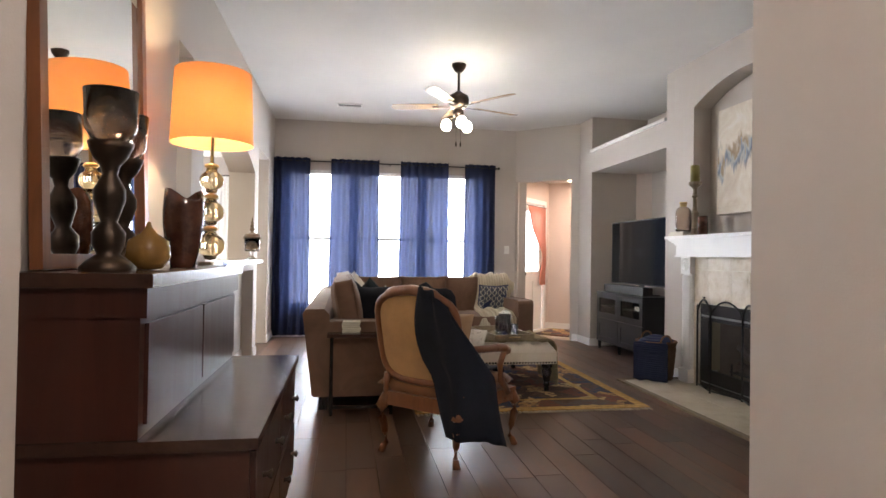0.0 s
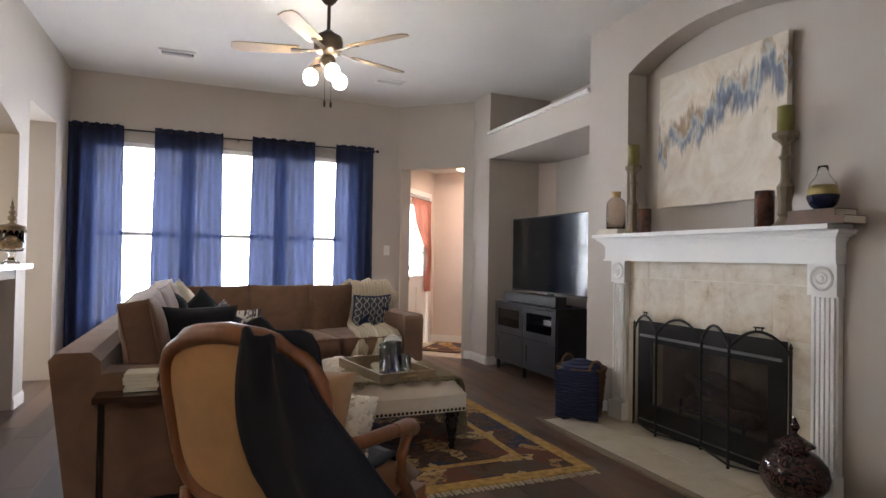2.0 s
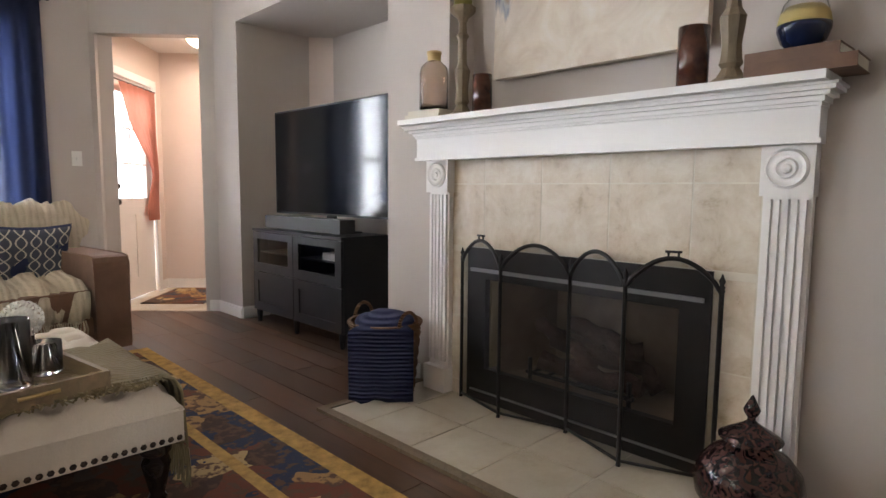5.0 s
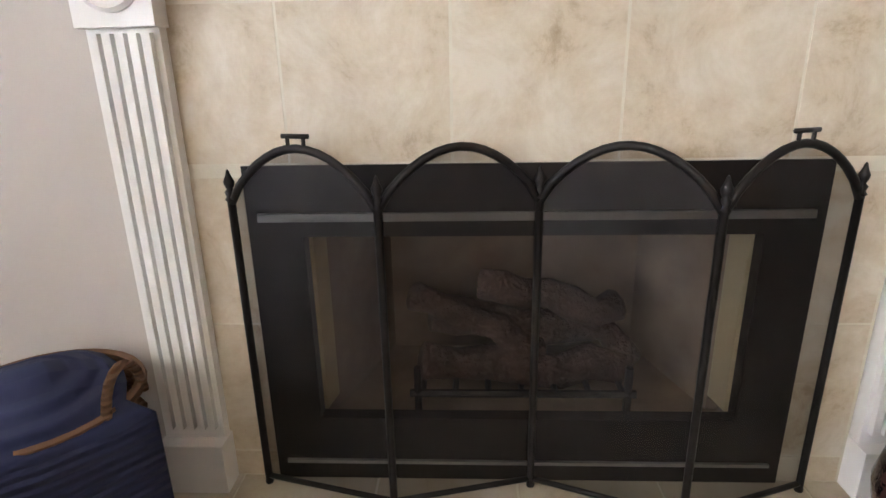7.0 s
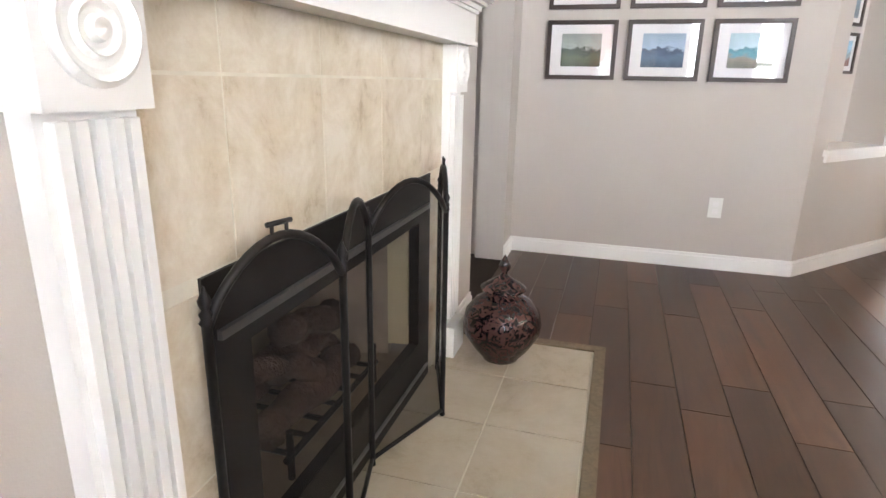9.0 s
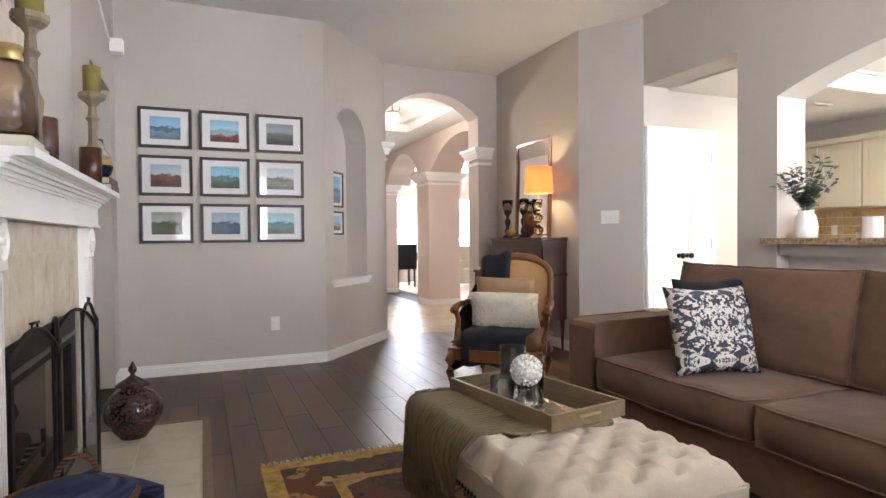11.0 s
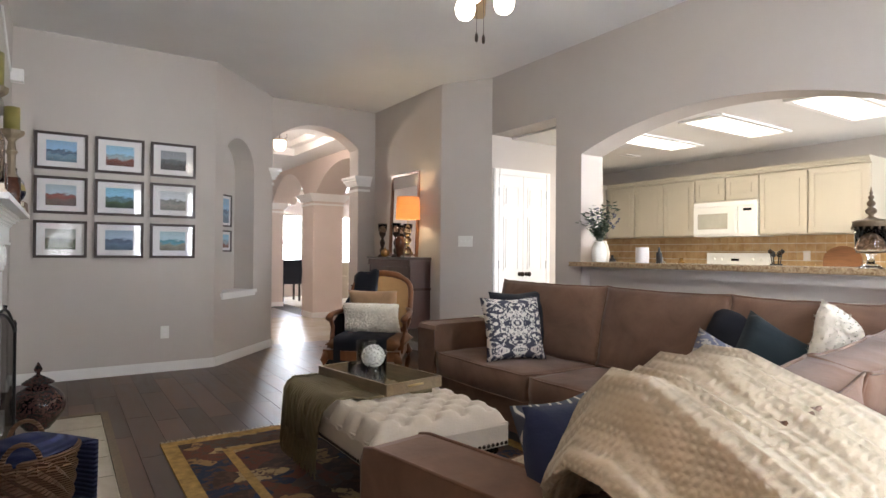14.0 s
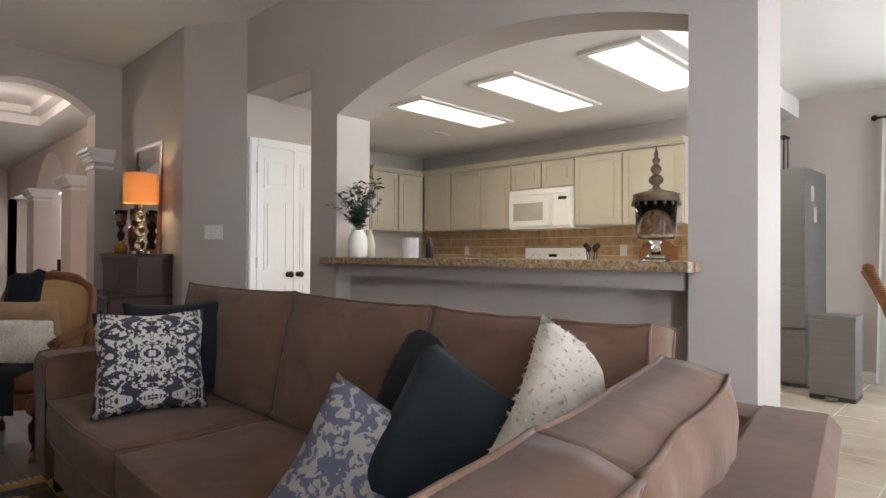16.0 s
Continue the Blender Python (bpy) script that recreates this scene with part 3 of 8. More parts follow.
box(bm, -2.75, -2.45, 0, -2.15, -1.95, 2.2)
struct("pier", bm, WALL_PINK, "square painted pier between two arches", "pier", bev=0.02)


def capital(name, x0, y0, x1, y1, z):
    bm = bm_new()
    for o, a, b in ((0.02, 0, 0.03), (0.035, 0.07, 0.10), (0.055, 0.10, 0.13), (0.08, 0.13, 0.165), (0.10, 0.165, 0.20)):
        box(bm, x0 - o, y0 - o, z + a, x1 + o, y1 + o, z + b)
    struct(name, bm, TRIM, "white stepped capital moulding around the pier", "capital", bev=0.004)


capital("capital", -0.98, -2.50, -0.42, -1.95, 2.0)
capital("capital", -0.68, -4.95, -0.42, -4.40, 2.0)
capital("capital", -2.75, -2.45, -2.15, -1.95, 2.0)
for x0, x1 in ((-0.2, -0.031), (1.126, 1.22)):
    bm = bm_new()
    for o, a, b in ((0.015, 0, 0.03), (0.03, 0.07, 0.10), (0.045, 0.10, 0.13), (0.065, 0.13, 0.165), (0.085, 0.165, 0.20)):
        box(bm, x0 - (o if x0 > 0 else 0), 0.44 - o, 1.99 + a, x1 + (o if x0 < 0 else 0), 0.72 + o, 1.99 + b)
    struct("capital", bm, TRIM, "white stepped capital moulding on the arch jamb", "capital", bev=0.004)
bm = bm_new()
box(bm, -0.6, -8.0, 0, -0.45, -7.0, 2.95)
box(bm, -6.0, -7.14, 0, -3.75, -7.0, 2.95)
box(bm, -3.75, -7.14, 0, -3.05, -7.0, 0.62)
box(bm, -3.75, -7.14, 2.15, -3.05, -7.0, 2.95)
box(bm, -3.05, -7.14, 0, -2.05, -7.0, 2.95)
box(bm, -2.05, -7.14, 0, -1.35, -7.0, 0.62)
box(bm, -2.05, -7.14, 2.15, -1.35, -7.0, 2.95)
box(bm, -1.35, -7.14, 0, 2.3, -7.0, 2.95)
box(bm, 2.2, -7.0, 0, 2.34, 0.5, 2.95)
box(bm, -6.0, -7.0, 0, -5.9, 1.5, 2.95)
box(bm, -6.0, 0.44, 0, -0.44, 0.56, 2.95)
box(bm, 1.16, 0.44, 0, 2.3, 0.56, 2.95)
struct("wall_front", bm, WALL_PINK, "warm painted outer walls of foyer and parlor", "wall")
bm = bm_new()
for z, x0, y0, x1, y1 in ((2.80, 0.0, -1.75, 1.75, 0.12),):
    box(bm, -6, -7.1, z, x0, 0.5, z + 0.12)
    box(bm, x1, -7.1, z, 2.3, 0.5, z + 0.12)
    box(bm, x0, -7.1, z, x1, y0, z + 0.12)
    box(bm, x0, y1, z, x1, 0.5, z + 0.12)
box(bm, -0.1, -1.85, 2.922, 0.12, 0.28, 3.02)
box(bm, 1.63, -1.85, 2.922, 1.85, 0.28, 3.02)
box(bm, 0.12, -1.85, 2.922, 1.63, -1.63, 3.02)
box(bm, 0.12, 0.0, 2.922, 1.63, 0.28, 3.02)
box(bm, -0.1, -1.85, 3.022, 1.85, 0.28, 3.1)
struct("ceiling_foyer", bm, CEIL, "stepped tray ceiling of the foyer", "ceiling")

wall("wall_foyer_arch", (-0.45, -1.948), (-0.45, 0.438), 0.5, 2.19, 2.80, [(0.0, 2.386, 2.19, 2.195, 0.46)], WALL_PINK)

# outside, seen white behind the windows
bm = bm_new()
for q in (((-2, 11.0, -0.5), (4.5, 11.0, -0.5), (4.5, 11.0, 4), (-2, 11.0, 4)),):
    bm.faces.new([bm.verts.new(p) for p in q])
bm.faces.new([bm.verts.new(p) for p in ((-7.0, 6.0, -0.5), (-7.0, 10.4, -0.5), (-7.0, 10.4, 4), (-7.0, 6.0, 4))])
bm.faces.new([bm.verts.new(p) for p in ((-5.6, 10.9, -0.5), (-2.05, 10.9, -0.5), (-2.05, 10.9, 4), (-5.6, 10.9, 4))])
bm.faces.new([bm.verts.new(p) for p in ((-5, -8.6, -0.5), (0, -8.6, -0.5), (0, -8.6, 4), (-5, -8.6, 4))])
struct("backdrop", bm, OUTSIDE, "bright daylight behind the windows", "backdrop")
a0, a1 = hall(-0.6, -0.2), hall(-0.6, 1.4)
bm = bm_new()
bm.faces.new([bm.verts.new(p) for p in ((*a0, 0), (*a1, 0), (*a1, 2.4), (*a0, 2.4))])
struct("backdrop_door", bm, OUTSIDE, "bright daylight behind the back door", "backdrop")

# baseboards
baseboard("baseboard", [(-0.6, 7.70), (-0.6, 8.27), (2.9, 8.27)])
for pts in ([(3.67, 7.19), (3.67, 7.606), (3.605, 7.664)], [(4.47, 5.34), (4.47, 7.19), (3.67, 7.19)], [(3.67, 5.06), (3.67, 5.34)],
            [(3.67, 2.84), (3.67, 3.08)], [(1.125, 0.74), (2.01, 1.716), (3.67, 1.716), (3.67, 1.97)],
            [(-0.6, 2.90), (-0.28, 2.38), (-0.28, 0.72), (-0.03, 0.72)], [(-0.6, 6.82), (-0.6, 6.565)], [(-0.6, 4.205), (-0.6, 3.88)],
            [(-0.72, 6.57), (-0.72, 4.20)]):
    baseboard("baseboard", pts[::-1])
baseboard("baseboard", [hall(0.0, 1.05), hall(0.0, 1.22), hall(1.9, 1.22)])
baseboard("baseboard", [(-4.65, 5.55), (-4.65, 9.05), (-0.75, 9.05)])
for x, y, w, s in ((-0.98, -2.5, 0.56, 0.55), (-0.68, -4.95, 0.26, 0.55)):
    baseboard("baseboard", [(x, y), (x, y + s), (x + w, y + s), (x + w, y), (x, y)][::-1])


# windows: frame, sash bars, sill
def window(name, x0, x1, z0, z1, m, label):
    ob = thing(name, m, label, "window")
    ob["kind"] = "structure"
    bm = bm_new()
    w = 0.045
    box(bm, x0, -0.03, z0, x0 + w, 0.03, z1)
    box(bm, x1 - w, -0.03, z0, x1, 0.03, z1)
    box(bm, x0 + w, -0.03, z1 - w, x1 - w, 0.03, z1)
    box(bm, x0 + w, -0.03, z0, x1 - w, 0.03, z0 + w)
    mid = (z0 + z1) / 2
    box(bm, x0 + w, -0.022, mid - 0.022, x1 - w, 0.022, mid + 0.022)
    part("window_frame", bm, TRIM, ob)
    bm = bm_new()
    box(bm, x0 + w, -0.004, z0 + w, x1 - w, 0.004, z1 - w)
    p = part("pane", bm, GLASS, ob, "clear window pane")
    p.visible_shadow = False
    return ob


def blinds(m, w, z0, z1, pitch=0.045, tilt=20):
    ob = thing("window_blind", m, "white horizontal slat blind hanging in the window, slats open", "window blind", "blinds")
    pbox("headrail", (-w / 2, -0.03, z1 - 0.05, w / 2, 0.03, z1), TRIM, ob)
    me = None
    n = int((z1 - 0.06 - z0) / pitch)
    for i in range(n):
        if me is None:
            bm = bm_new()
            box(bm, -w / 2, -0.022, -0.0015, w / 2, 0.022, 0.0015)
            s = part("slat", bm, TRIM, ob)
            me = s.data
        else:
            s = new("slat", me)
            s.parent = ob
        s.location = (0, 0, z1 - 0.08 - i * pitch)
        s.rotation_euler = (radians(tilt), 0, 0)


for k, (x0, x1) in enumerate(((1.54, 2.38), (0.54, 1.50), (-0.42, 0.50))):
    window("window", x0 + 0.003, x1 - 0.003, 0.423, 2.377, Matrix.Translation((0, 8.35, 0)), "white sash window with a bright view behind blinds")
    blinds(Matrix.Translation(((x0 + x1) / 2, 8.30, 0)), x1 - x0 - 0.03, 1.95 if k != 3 else 1.9, 2.37, tilt=12)
for x0, x1 in ((-3.75, -3.05), (-2.05, -1.35)):
    window("window", x0 + 0.003, x1 - 0.003, 0.623, 2.147, Matrix.Translation((0, -7.07, 0)), "white sash window of the parlor")
window("window", 7.05 + 0.003, 8.85 - 0.003, 0.603, 2.297, Matrix.Translation((-4.72, 0, 0)) @ pose(0, 0, 0, 0, 0, 90), "white window of the dining nook")
window("window", -3.7 + 0.003, -1.6 - 0.003, 0.603, 2.297, Matrix.Translation((0, 9.12, 0)), "white window of the dining nook")


# ---- living room: fireplace ----
fp = thing("fireplace", (3.67, 4.115, 0), "gas fireplace, white fluted mantel, travertine tile surround, unlit", "fireplace")
FY = 4.115
for s, y0 in ((1, 4.81), (-1, 3.24)):
    bm = bm_new()
    y0 -= FY
    w = 0.14
    box(bm, -0.038, y0, 0.14, -0.001, y0 + w, 1.05)
    pil = part("pilaster", bm, TRIM, fp, "white fluted pilaster", bev=0.003)
    for k in range(5):
        c = y0 + 0.02 + k * (w - 0.04) / 4
        pbox("flute", (-0.054, c - 0.008, 0.17, -0.0375, c + 0.008, 1.025), TRIM, pil, bev=0.003)
    bm = bm_new()
    box(bm, -0.075, y0 - 0.006, 0.013, -0.001, y0 + w + 0.006, 0.14)
    part("plinth", bm, TRIM, fp, bev=0.004)
    bm = bm_new()
    box(bm, -0.062, y0 - 0.006, 1.035, -0.001, y0 + w + 0.006, 1.195)
    rm = Matrix.Translation((-0.062, y0 + w / 2, 1.122)) @ pose(0, 0, 0, 0, -90, 0) @ Matrix.Diagonal((0.84, 0.84, 1, 1))
    lathe(bm, [(0.075, 0.0), (0.075, 0.006), (0.066, 0.012), (0.058, 0.006), (0.05, 0.003), (0.04, 0.003), (0.034, 0.010), (0.026, 0.004), (0.018, 0.004), (0.014, 0.014), (0, 0.018)], 28, rm)
    part("rosette_block", bm, TRIM, fp, "white block with a turned rosette", bev=0.0015)
bm = bm_new()
box(bm, -0.085, -0.89, 1.197, -0.001, 0.89, 1.33)
box(bm, -0.093, -0.898, 1.195, -0.085, 0.898, 1.21)
part("frieze", bm, TRIM, fp, bev=0.003)
bm = bm_new()
for d, z0, z1 in ((0.094, 1.305, 1.316), (0.102, 1.316, 1.332), (0.118, 1.332, 1.345), (0.135, 1.345, 1.358), (0.142, 1.358, 1.366)):
    box(bm, -d, -0.80 - d, z0, -0.001, 0.80 + d, z1)
part("crown_moulding", bm, TRIM, fp, bev=0.005)
bm = bm_new()
box(bm, -0.19, -0.92, 1.366, -0.0005, 0.92, 1.392)
part("shelf", bm, TRIM, fp, "white painted mantel shelf", bev=0.007)
# surround tiles
bm = bm_new()
box(bm, -0.0095, -0.73, 0.013, -0.001, -0.585, 1.197)
box(bm, -0.0095, 0.585, 0.013, -0.001, 0.73, 1.197)
box(bm, -0.0095, -0.585, 0.77, -0.001, 0.585, 1.197)
part("grout_bed", bm, GROUT, fp)
ys = [3.39, 3.617, 3.945, 4.272, 4.60, 4.84]
zs = [0.014, 0.085, 0.418, 0.748, 1.078, 1.197]
for a, b in zip(ys, ys[1:]):
    for c, d in zip(zs, zs[1:]):
        segs = [(a, b)]
        if d < 0.76:
            segs = [(a, min(b, 3.53))] if a < 3.53 else ([(max(a, 4.70), b)] if b > 4.70 else [])
        for p, q in segs:
            lo = 0.772 if (c == 0.748 and p < 4.69 and q > 3.54) else c
            if q - p < 0.02:
                continue
            bm = bm_new()
            box(bm, -0.011, p - FY + 0.003, lo + 0.003, -0.004, q - FY - 0.003, d - 0.003)
            part("tile", bm, TILE, fp)
# firebox
bm = bm_new()
box(bm, -0.016, -0.585, 0.62, 0.02, 0.585, 0.77)
box(bm, -0.016, -0.585, 0.013, 0.02, 0.585, 0.18)
box(bm, -0.016, -0.585, 0.18, 0.02, -0.47, 0.62)
box(bm, -0.016, 0.47, 0.18, 0.02, 0.585, 0.62)
part("firebox_face", bm, BLACK, fp, "black steel firebox face", bev=0.002)
pbox("louver", (-0.026, -0.56, 0.655, -0.016, 0.56, 0.672), STEEL, fp, "dull metal louver strip")
pbox("louver", (-0.024, -0.56, 0.06, -0.016, 0.56, 0.068), STEEL, fp, "dull metal louver strip")
bm = bm_new()
box(bm, 0.42, -0.35, 0.13, 0.44, 0.35, 0.65)
box(bm, 0.02, -0.55, 0.12, 0.44, 0.55, 0.14)
box(bm, 0.02, -0.55, 0.64, 0.44, 0.55, 0.66)
part("firebox_lining", bm, FIREBRICK, fp, "brown refractory firebox lining")
for s in (-1, 1):
    bm = bm_new()
    prism(bm, [(0.09, s * 0.45), (0.44, s * 0.35), (0.44, s * 0.37), (0.09, s * 0.48)][::s], 0.13, 0.65)
    part("firebox_side", bm, FIREBRICK, fp, "brown firebox side panel")
    bm = bm_new()
    prism(bm, [(0.022, s * 0.462), (0.09, s * 0.45), (0.09, s * 0.49), (0.022, s * 0.49)][::s], 0.18, 0.62)
    part("firebox_return", bm, CREAMBRICK, fp, "cream brick-textured return")
bm = bm_new()
for k, (y0, z0, y1, z1, x, r) in enumerate(((-0.26, 0.22, 0.24, 0.24, 0.14, 0.045), (-0.2, 0.30, 0.22, 0.34, 0.22, 0.05), (-0.24, 0.36, 0.10, 0.44, 0.18, 0.04), (-0.05, 0.27, 0.26, 0.42, 0.15, 0.035), (-0.3, 0.21, -0.1, 0.38, 0.24, 0.035))):
    pts = [(x + 0.02 * math.sin(i * 1.7 + k), y0 + (y1 - y0) * i / 6, z0 + (z1 - z0) * i / 6 + 0.012 * math.sin(i * 2.3 + k)) for i in range(7)]
    tube(bm, pts, r, 9, [r * (0.85 + 0.25 * abs(math.sin(i * 1.3 + k))) for i in range(7)])
part("log_set", bm, LOG, fp, "stack of charred ceramic logs", smooth=True)
bm = bm_new()
for k in range(7):
    tube(bm, [(0.06, -0.24 + k * 0.08, 0.20), (0.28, -0.24 + k * 0.08, 0.20)], 0.008, 6)
tube(bm, [(0.06, -0.27, 0.20), (0.06, 0.27, 0.20)], 0.01, 6)
tube(bm, [(0.06, -0.25, 0.14), (0.06, -0.25, 0.27)], 0.01, 6)
tube(bm, [(0.06, 0.25, 0.14), (0.06, 0.25, 0.27)], 0.01, 6)
part("grate", bm, BLACK, fp, "black iron grate")

# hearth
hearth = thing("hearth", (0, 0, 0), "cream tile hearth edged with a dark wood strip", "hearth")
hearth["kind"] = "structure"
pbox("hearth_bed", (3.06, 3.14, -0.01, 3.669, 5.03, 0.008), GROUT, hearth)
for a, b in ((3.375, 3.668), (3.065, 3.375)):
    yy = 3.145
    edges = [3.145, 3.47, 3.80, 4.13, 4.46, 4.79, 5.025] if a > 3.2 else [3.145, 3.47, 3.80, 4.13, 4.46, 4.79, 5.025]
    for c, d in zip(edges, edges[1:]):
        bm = bm_new()
        box(bm, a + 0.003, c + 0.003, 0.0, b - 0.003, d - 0.003, 0.012)
        part("tile", bm, HEARTH_TILE, hearth)
bm = bm_new()
box(bm, 3.015, 3.09, -0.005, 3.06, 5.075, 0.016)
box(bm, 3.06, 3.09, -0.005, 3.67, 3.14, 0.016)
box(bm, 3.06, 5.03, -0.005, 3.67, 5.075, 0.016)
part("edge_strip", bm, HOLDER_WOOD, hearth, "brown wood edge strip")

# fire screen: four hinged arched panels
scr = thing("fire_screen", (0, 0, 0.013), "black iron folding screen of four arched mesh panels on hearth", "fireplace screen")
posts = [(3.635, 4.72), (3.555, 4.41), (3.635, 4.10), (3.520, 3.79), (3.630, 3.49)]
for (xa, ya), (xb, yb) in zip(posts, posts[1:]):
    pan = scr
    bm = bm_new()
    arc = [(xa + (xb - xa) * k / 14, ya + (yb - ya) * k / 14, 0.685 + 0.115 * math.sin(math.pi * k / 14) ** 0.75) for k in range(15)]
    tube(bm, arc, 0.0085, 8)
    part("arch_bar", bm, BLACK, pan, smooth=True)
    bm = bm_new()
    tube(bm, [(xa, ya, 0.02), (xb, yb, 0.02)], 0.0065, 8)
    part("bottom_bar", bm, BLACK, pan, smooth=True)
    bm = bm_new()
    top = [bm.verts.new((p[0], p[1], p[2] - 0.006)) for p in arc]
    bot = [bm.verts.new((p[0], p[1], 0.02)) for p in arc]
    for k in range(14):
        bm.faces.new((bot[k], bot[k + 1], top[k + 1], top[k]))
    part("mesh_panel", bm, MESH, pan, "fine black wire mesh")
for x, y in posts:
    bm = bm_new()
    lathe(bm, [(0.009, 0), (0.010, 0.005), (0.0085, 0.01), (0.0085, 0.69), (0.012, 0.694), (0.008, 0.700), (0.011, 0.709), (0.006, 0.715), (0.010, 0.724), (0.011, 0.731), (0.005, 0.744), (0.003, 0.752), (0, 0.756)], 10, Matrix.Translation((x, y, 0)))
    part("post", bm, BLACK, scr, "iron post with a turned finial", smooth=True)
for i in (0, 3):
    x, y = (posts[i][0] + posts[i + 1][0]) / 2, (posts[i][1] + posts[i + 1][1]) / 2
    d = (Vector(posts[i + 1]) - Vector(posts[i])).normalized() * 0.028
    bm = bm_new()
    tube(bm, [(x - d.x * 0.6, y - d.y * 0.6, 0.798), (x - d.x * 0.6, y - d.y * 0.6, 0.820)], 0.004, 6)
    tube(bm, [(x + d.x * 0.6, y + d.y * 0.6, 0.798), (x + d.x * 0.6, y + d.y * 0.6, 0.820)], 0.004, 6)
    tube(bm, [(x - d.x * 1.0, y - d.y * 1.0, 0.823), (x + d.x * 1.0, y + d.y * 1.0, 0.823)], 0.005, 6)
    part("handle", bm, BLACK, scr, smooth=True)

# ---- living room: soft furniture ----


def box_cushion(name, sx, sy, sz, parent, m, seed=0, crown=0.35, sag=0.0, soft=0.012, n=16, ear=0.0):
    """A boxed upholstery cushion with a welt along both edges, centred on its origin, thin along z."""
    bm = bm_new()

    def spot(u, v, w):
        """u, v in -1..1 over the face; w in -1..1 through the border."""
        e = max(0.0, (1 - abs(u) ** 2.4)) ** 0.5 * max(0.0, (1 - abs(v) ** 2.4)) ** 0.5
        k = 1 - 0.045 * (u * v) ** 2 + 0.012 * (1 - abs(w)) + ear * abs(u * v) ** 6
        x, y = u * sx / 2 * k, v * sy / 2 * k
        z = w * sz / 2 * (1 - crown + crown * e)
        nz = noise.noise(Vector((x * 5 + seed, y * 5, w * 2 + seed)))
        nf = noise.noise(Vector((x * 13 + seed * 2, y * 13, w * 3)))
        crease = abs(noise.noise(Vector((x * 4.2 + y * 2 + seed, y * 3.1 - x, seed)))) ** 0.6
        z += (nz * soft * 1.6 + nf * soft * 0.55 - (0.35 - crease) * soft * 1.1) * (1 if w > 0 else 0.5) * (0.3 + 0.7 * e)
        return Vector((x + nz * soft * 0.4, y - sag * (1 - u * u) * max(0, v) + nf * soft * 0.3, z))

    vs = {}
    for w in (-1, 1):
        for i in range(n + 1):
            for j in range(n + 1):
                vs[i, j, w] = bm.verts.new(spot(2 * i / n - 1, 2 * j / n - 1, w))
        for i in range(n):
            for j in range(n):
                q = [vs[i, j, w], vs[i + 1, j, w], vs[i + 1, j + 1, w], vs[i, j + 1, w]]
                bm.faces.new(q if w > 0 else q[::-1])
    loop = [(i, 0) for i in range(n)] + [(n, j) for j in range(n)] + [(n - i, n) for i in range(n)] + [(0, n - j) for j in range(n)]
    mid = [bm.verts.new(spot(2 * i / n - 1, 2 * j / n - 1, 0.0)) for i, j in loop]
    welts = []
    for w in (-1, 1):
        for k in range(len(loop)):
            j = (k + 1) % len(loop)
            q = [vs[(*loop[k], w)], vs[(*loop[j], w)], mid[j], mid[k]]
            bm.faces.new(q if w < 0 else q[::-1])
        welts.append([m @ vs[(*p, w)].co for p in loop + loop[:1]])
    bmesh.ops.transform(bm, matrix=m, verts=bm.verts)
    ob = part(name, bm, SUEDE, parent, smooth=True)
    bm = bm_new()
    for pts in welts:
        tube(bm, pts, 0.0055, 5)
    part("piping", bm, SUEDE, ob, smooth=True)
    return ob


def sofa_unit(name, m, length, label, arms, seats, backs, bh, D=0.95, run=None, aw=0.22, cz=0.715, cy=0.30):
    """A sofa along local x from 0 to length, back at local y=0, front at y=0.95; seats and backs list the cushions' edges along x."""
    ob = thing(name, m, label, "sofa", "sectional sofa")
    pbox("frame", (0.003, 0.06, 0.11, length - 0.003, D - 0.03, 0.31), SUEDE, ob, bev=0.02)
    turn = Matrix(((0, 0, 1, 0), (1, 0, 0, 0), (0, 1, 0, 0), (0, 0, 0, 1)))
    bm = bm_new()
    prism(bm, [(0.05, 0.12), (0.21, 0.12), (0.17, bh - 0.04), (0.13, bh), (0.00, bh), (-0.025, bh - 0.03)], 0.0, run or length, turn)
    part("back_frame", bm, SUEDE, ob, bev=0.014)
    for on, x0 in ((arms[0], 0.0), (arms[1], length - aw)):
        if on:
            bm = bm_new()
            prism(bm, [(0.17, 0.112), (D, 0.112), (D + 0.004, 0.62), (D - 0.01, 0.648), (D - 0.05, 0.656), (0.17, 0.665)], x0 - 0.003, x0 + aw + 0.003, turn)
            arm = part("arm", bm, SUEDE, ob, bev=0.012)
            bm = bm_new()
            for x in (x0 + 0.0, x0 + aw):
                tube(bm, [(x, D + 0.002, 0.13), (x, D + 0.006, 0.61), (x, D - 0.01, 0.650), (x, D - 0.05, 0.658), (x, 0.2, 0.666)], 0.005, 5)
            part("piping", bm, SUEDE, arm, smooth=True)
    for x in (0.06, length - 0.12):
        for y in (0.10, D - 0.12):
            pbox("leg", (x, y, 0, x + 0.06, y + 0.06, 0.115), LEG_WOOD, ob)
    for k, (p, q) in enumerate(zip(seats, seats[1:])):
        box_cushion("seat_cushion", q - p - 0.012, D - 0.185, 0.185, ob, Matrix.Translation(((p + q) / 2, 0.205 + (D - 0.185) / 2, 0.392)), seed=k * 2 + length, crown=0.16, soft=0.009)
    for k, (p, q) in enumerate(zip(backs, backs[1:])):
        box_cushion("back_cushion", q - p + 0.012, 0.50, 0.23, ob, Matrix.Translation(((p + q) / 2, cy, cz)) @ pose(0, 0, 0, 101 + k % 2, 0, 1.5 - 3 * (k % 2)), seed=k * 3 + length, crown=0.42, soft=0.018, sag=0.015, ear=0.03)
    return ob


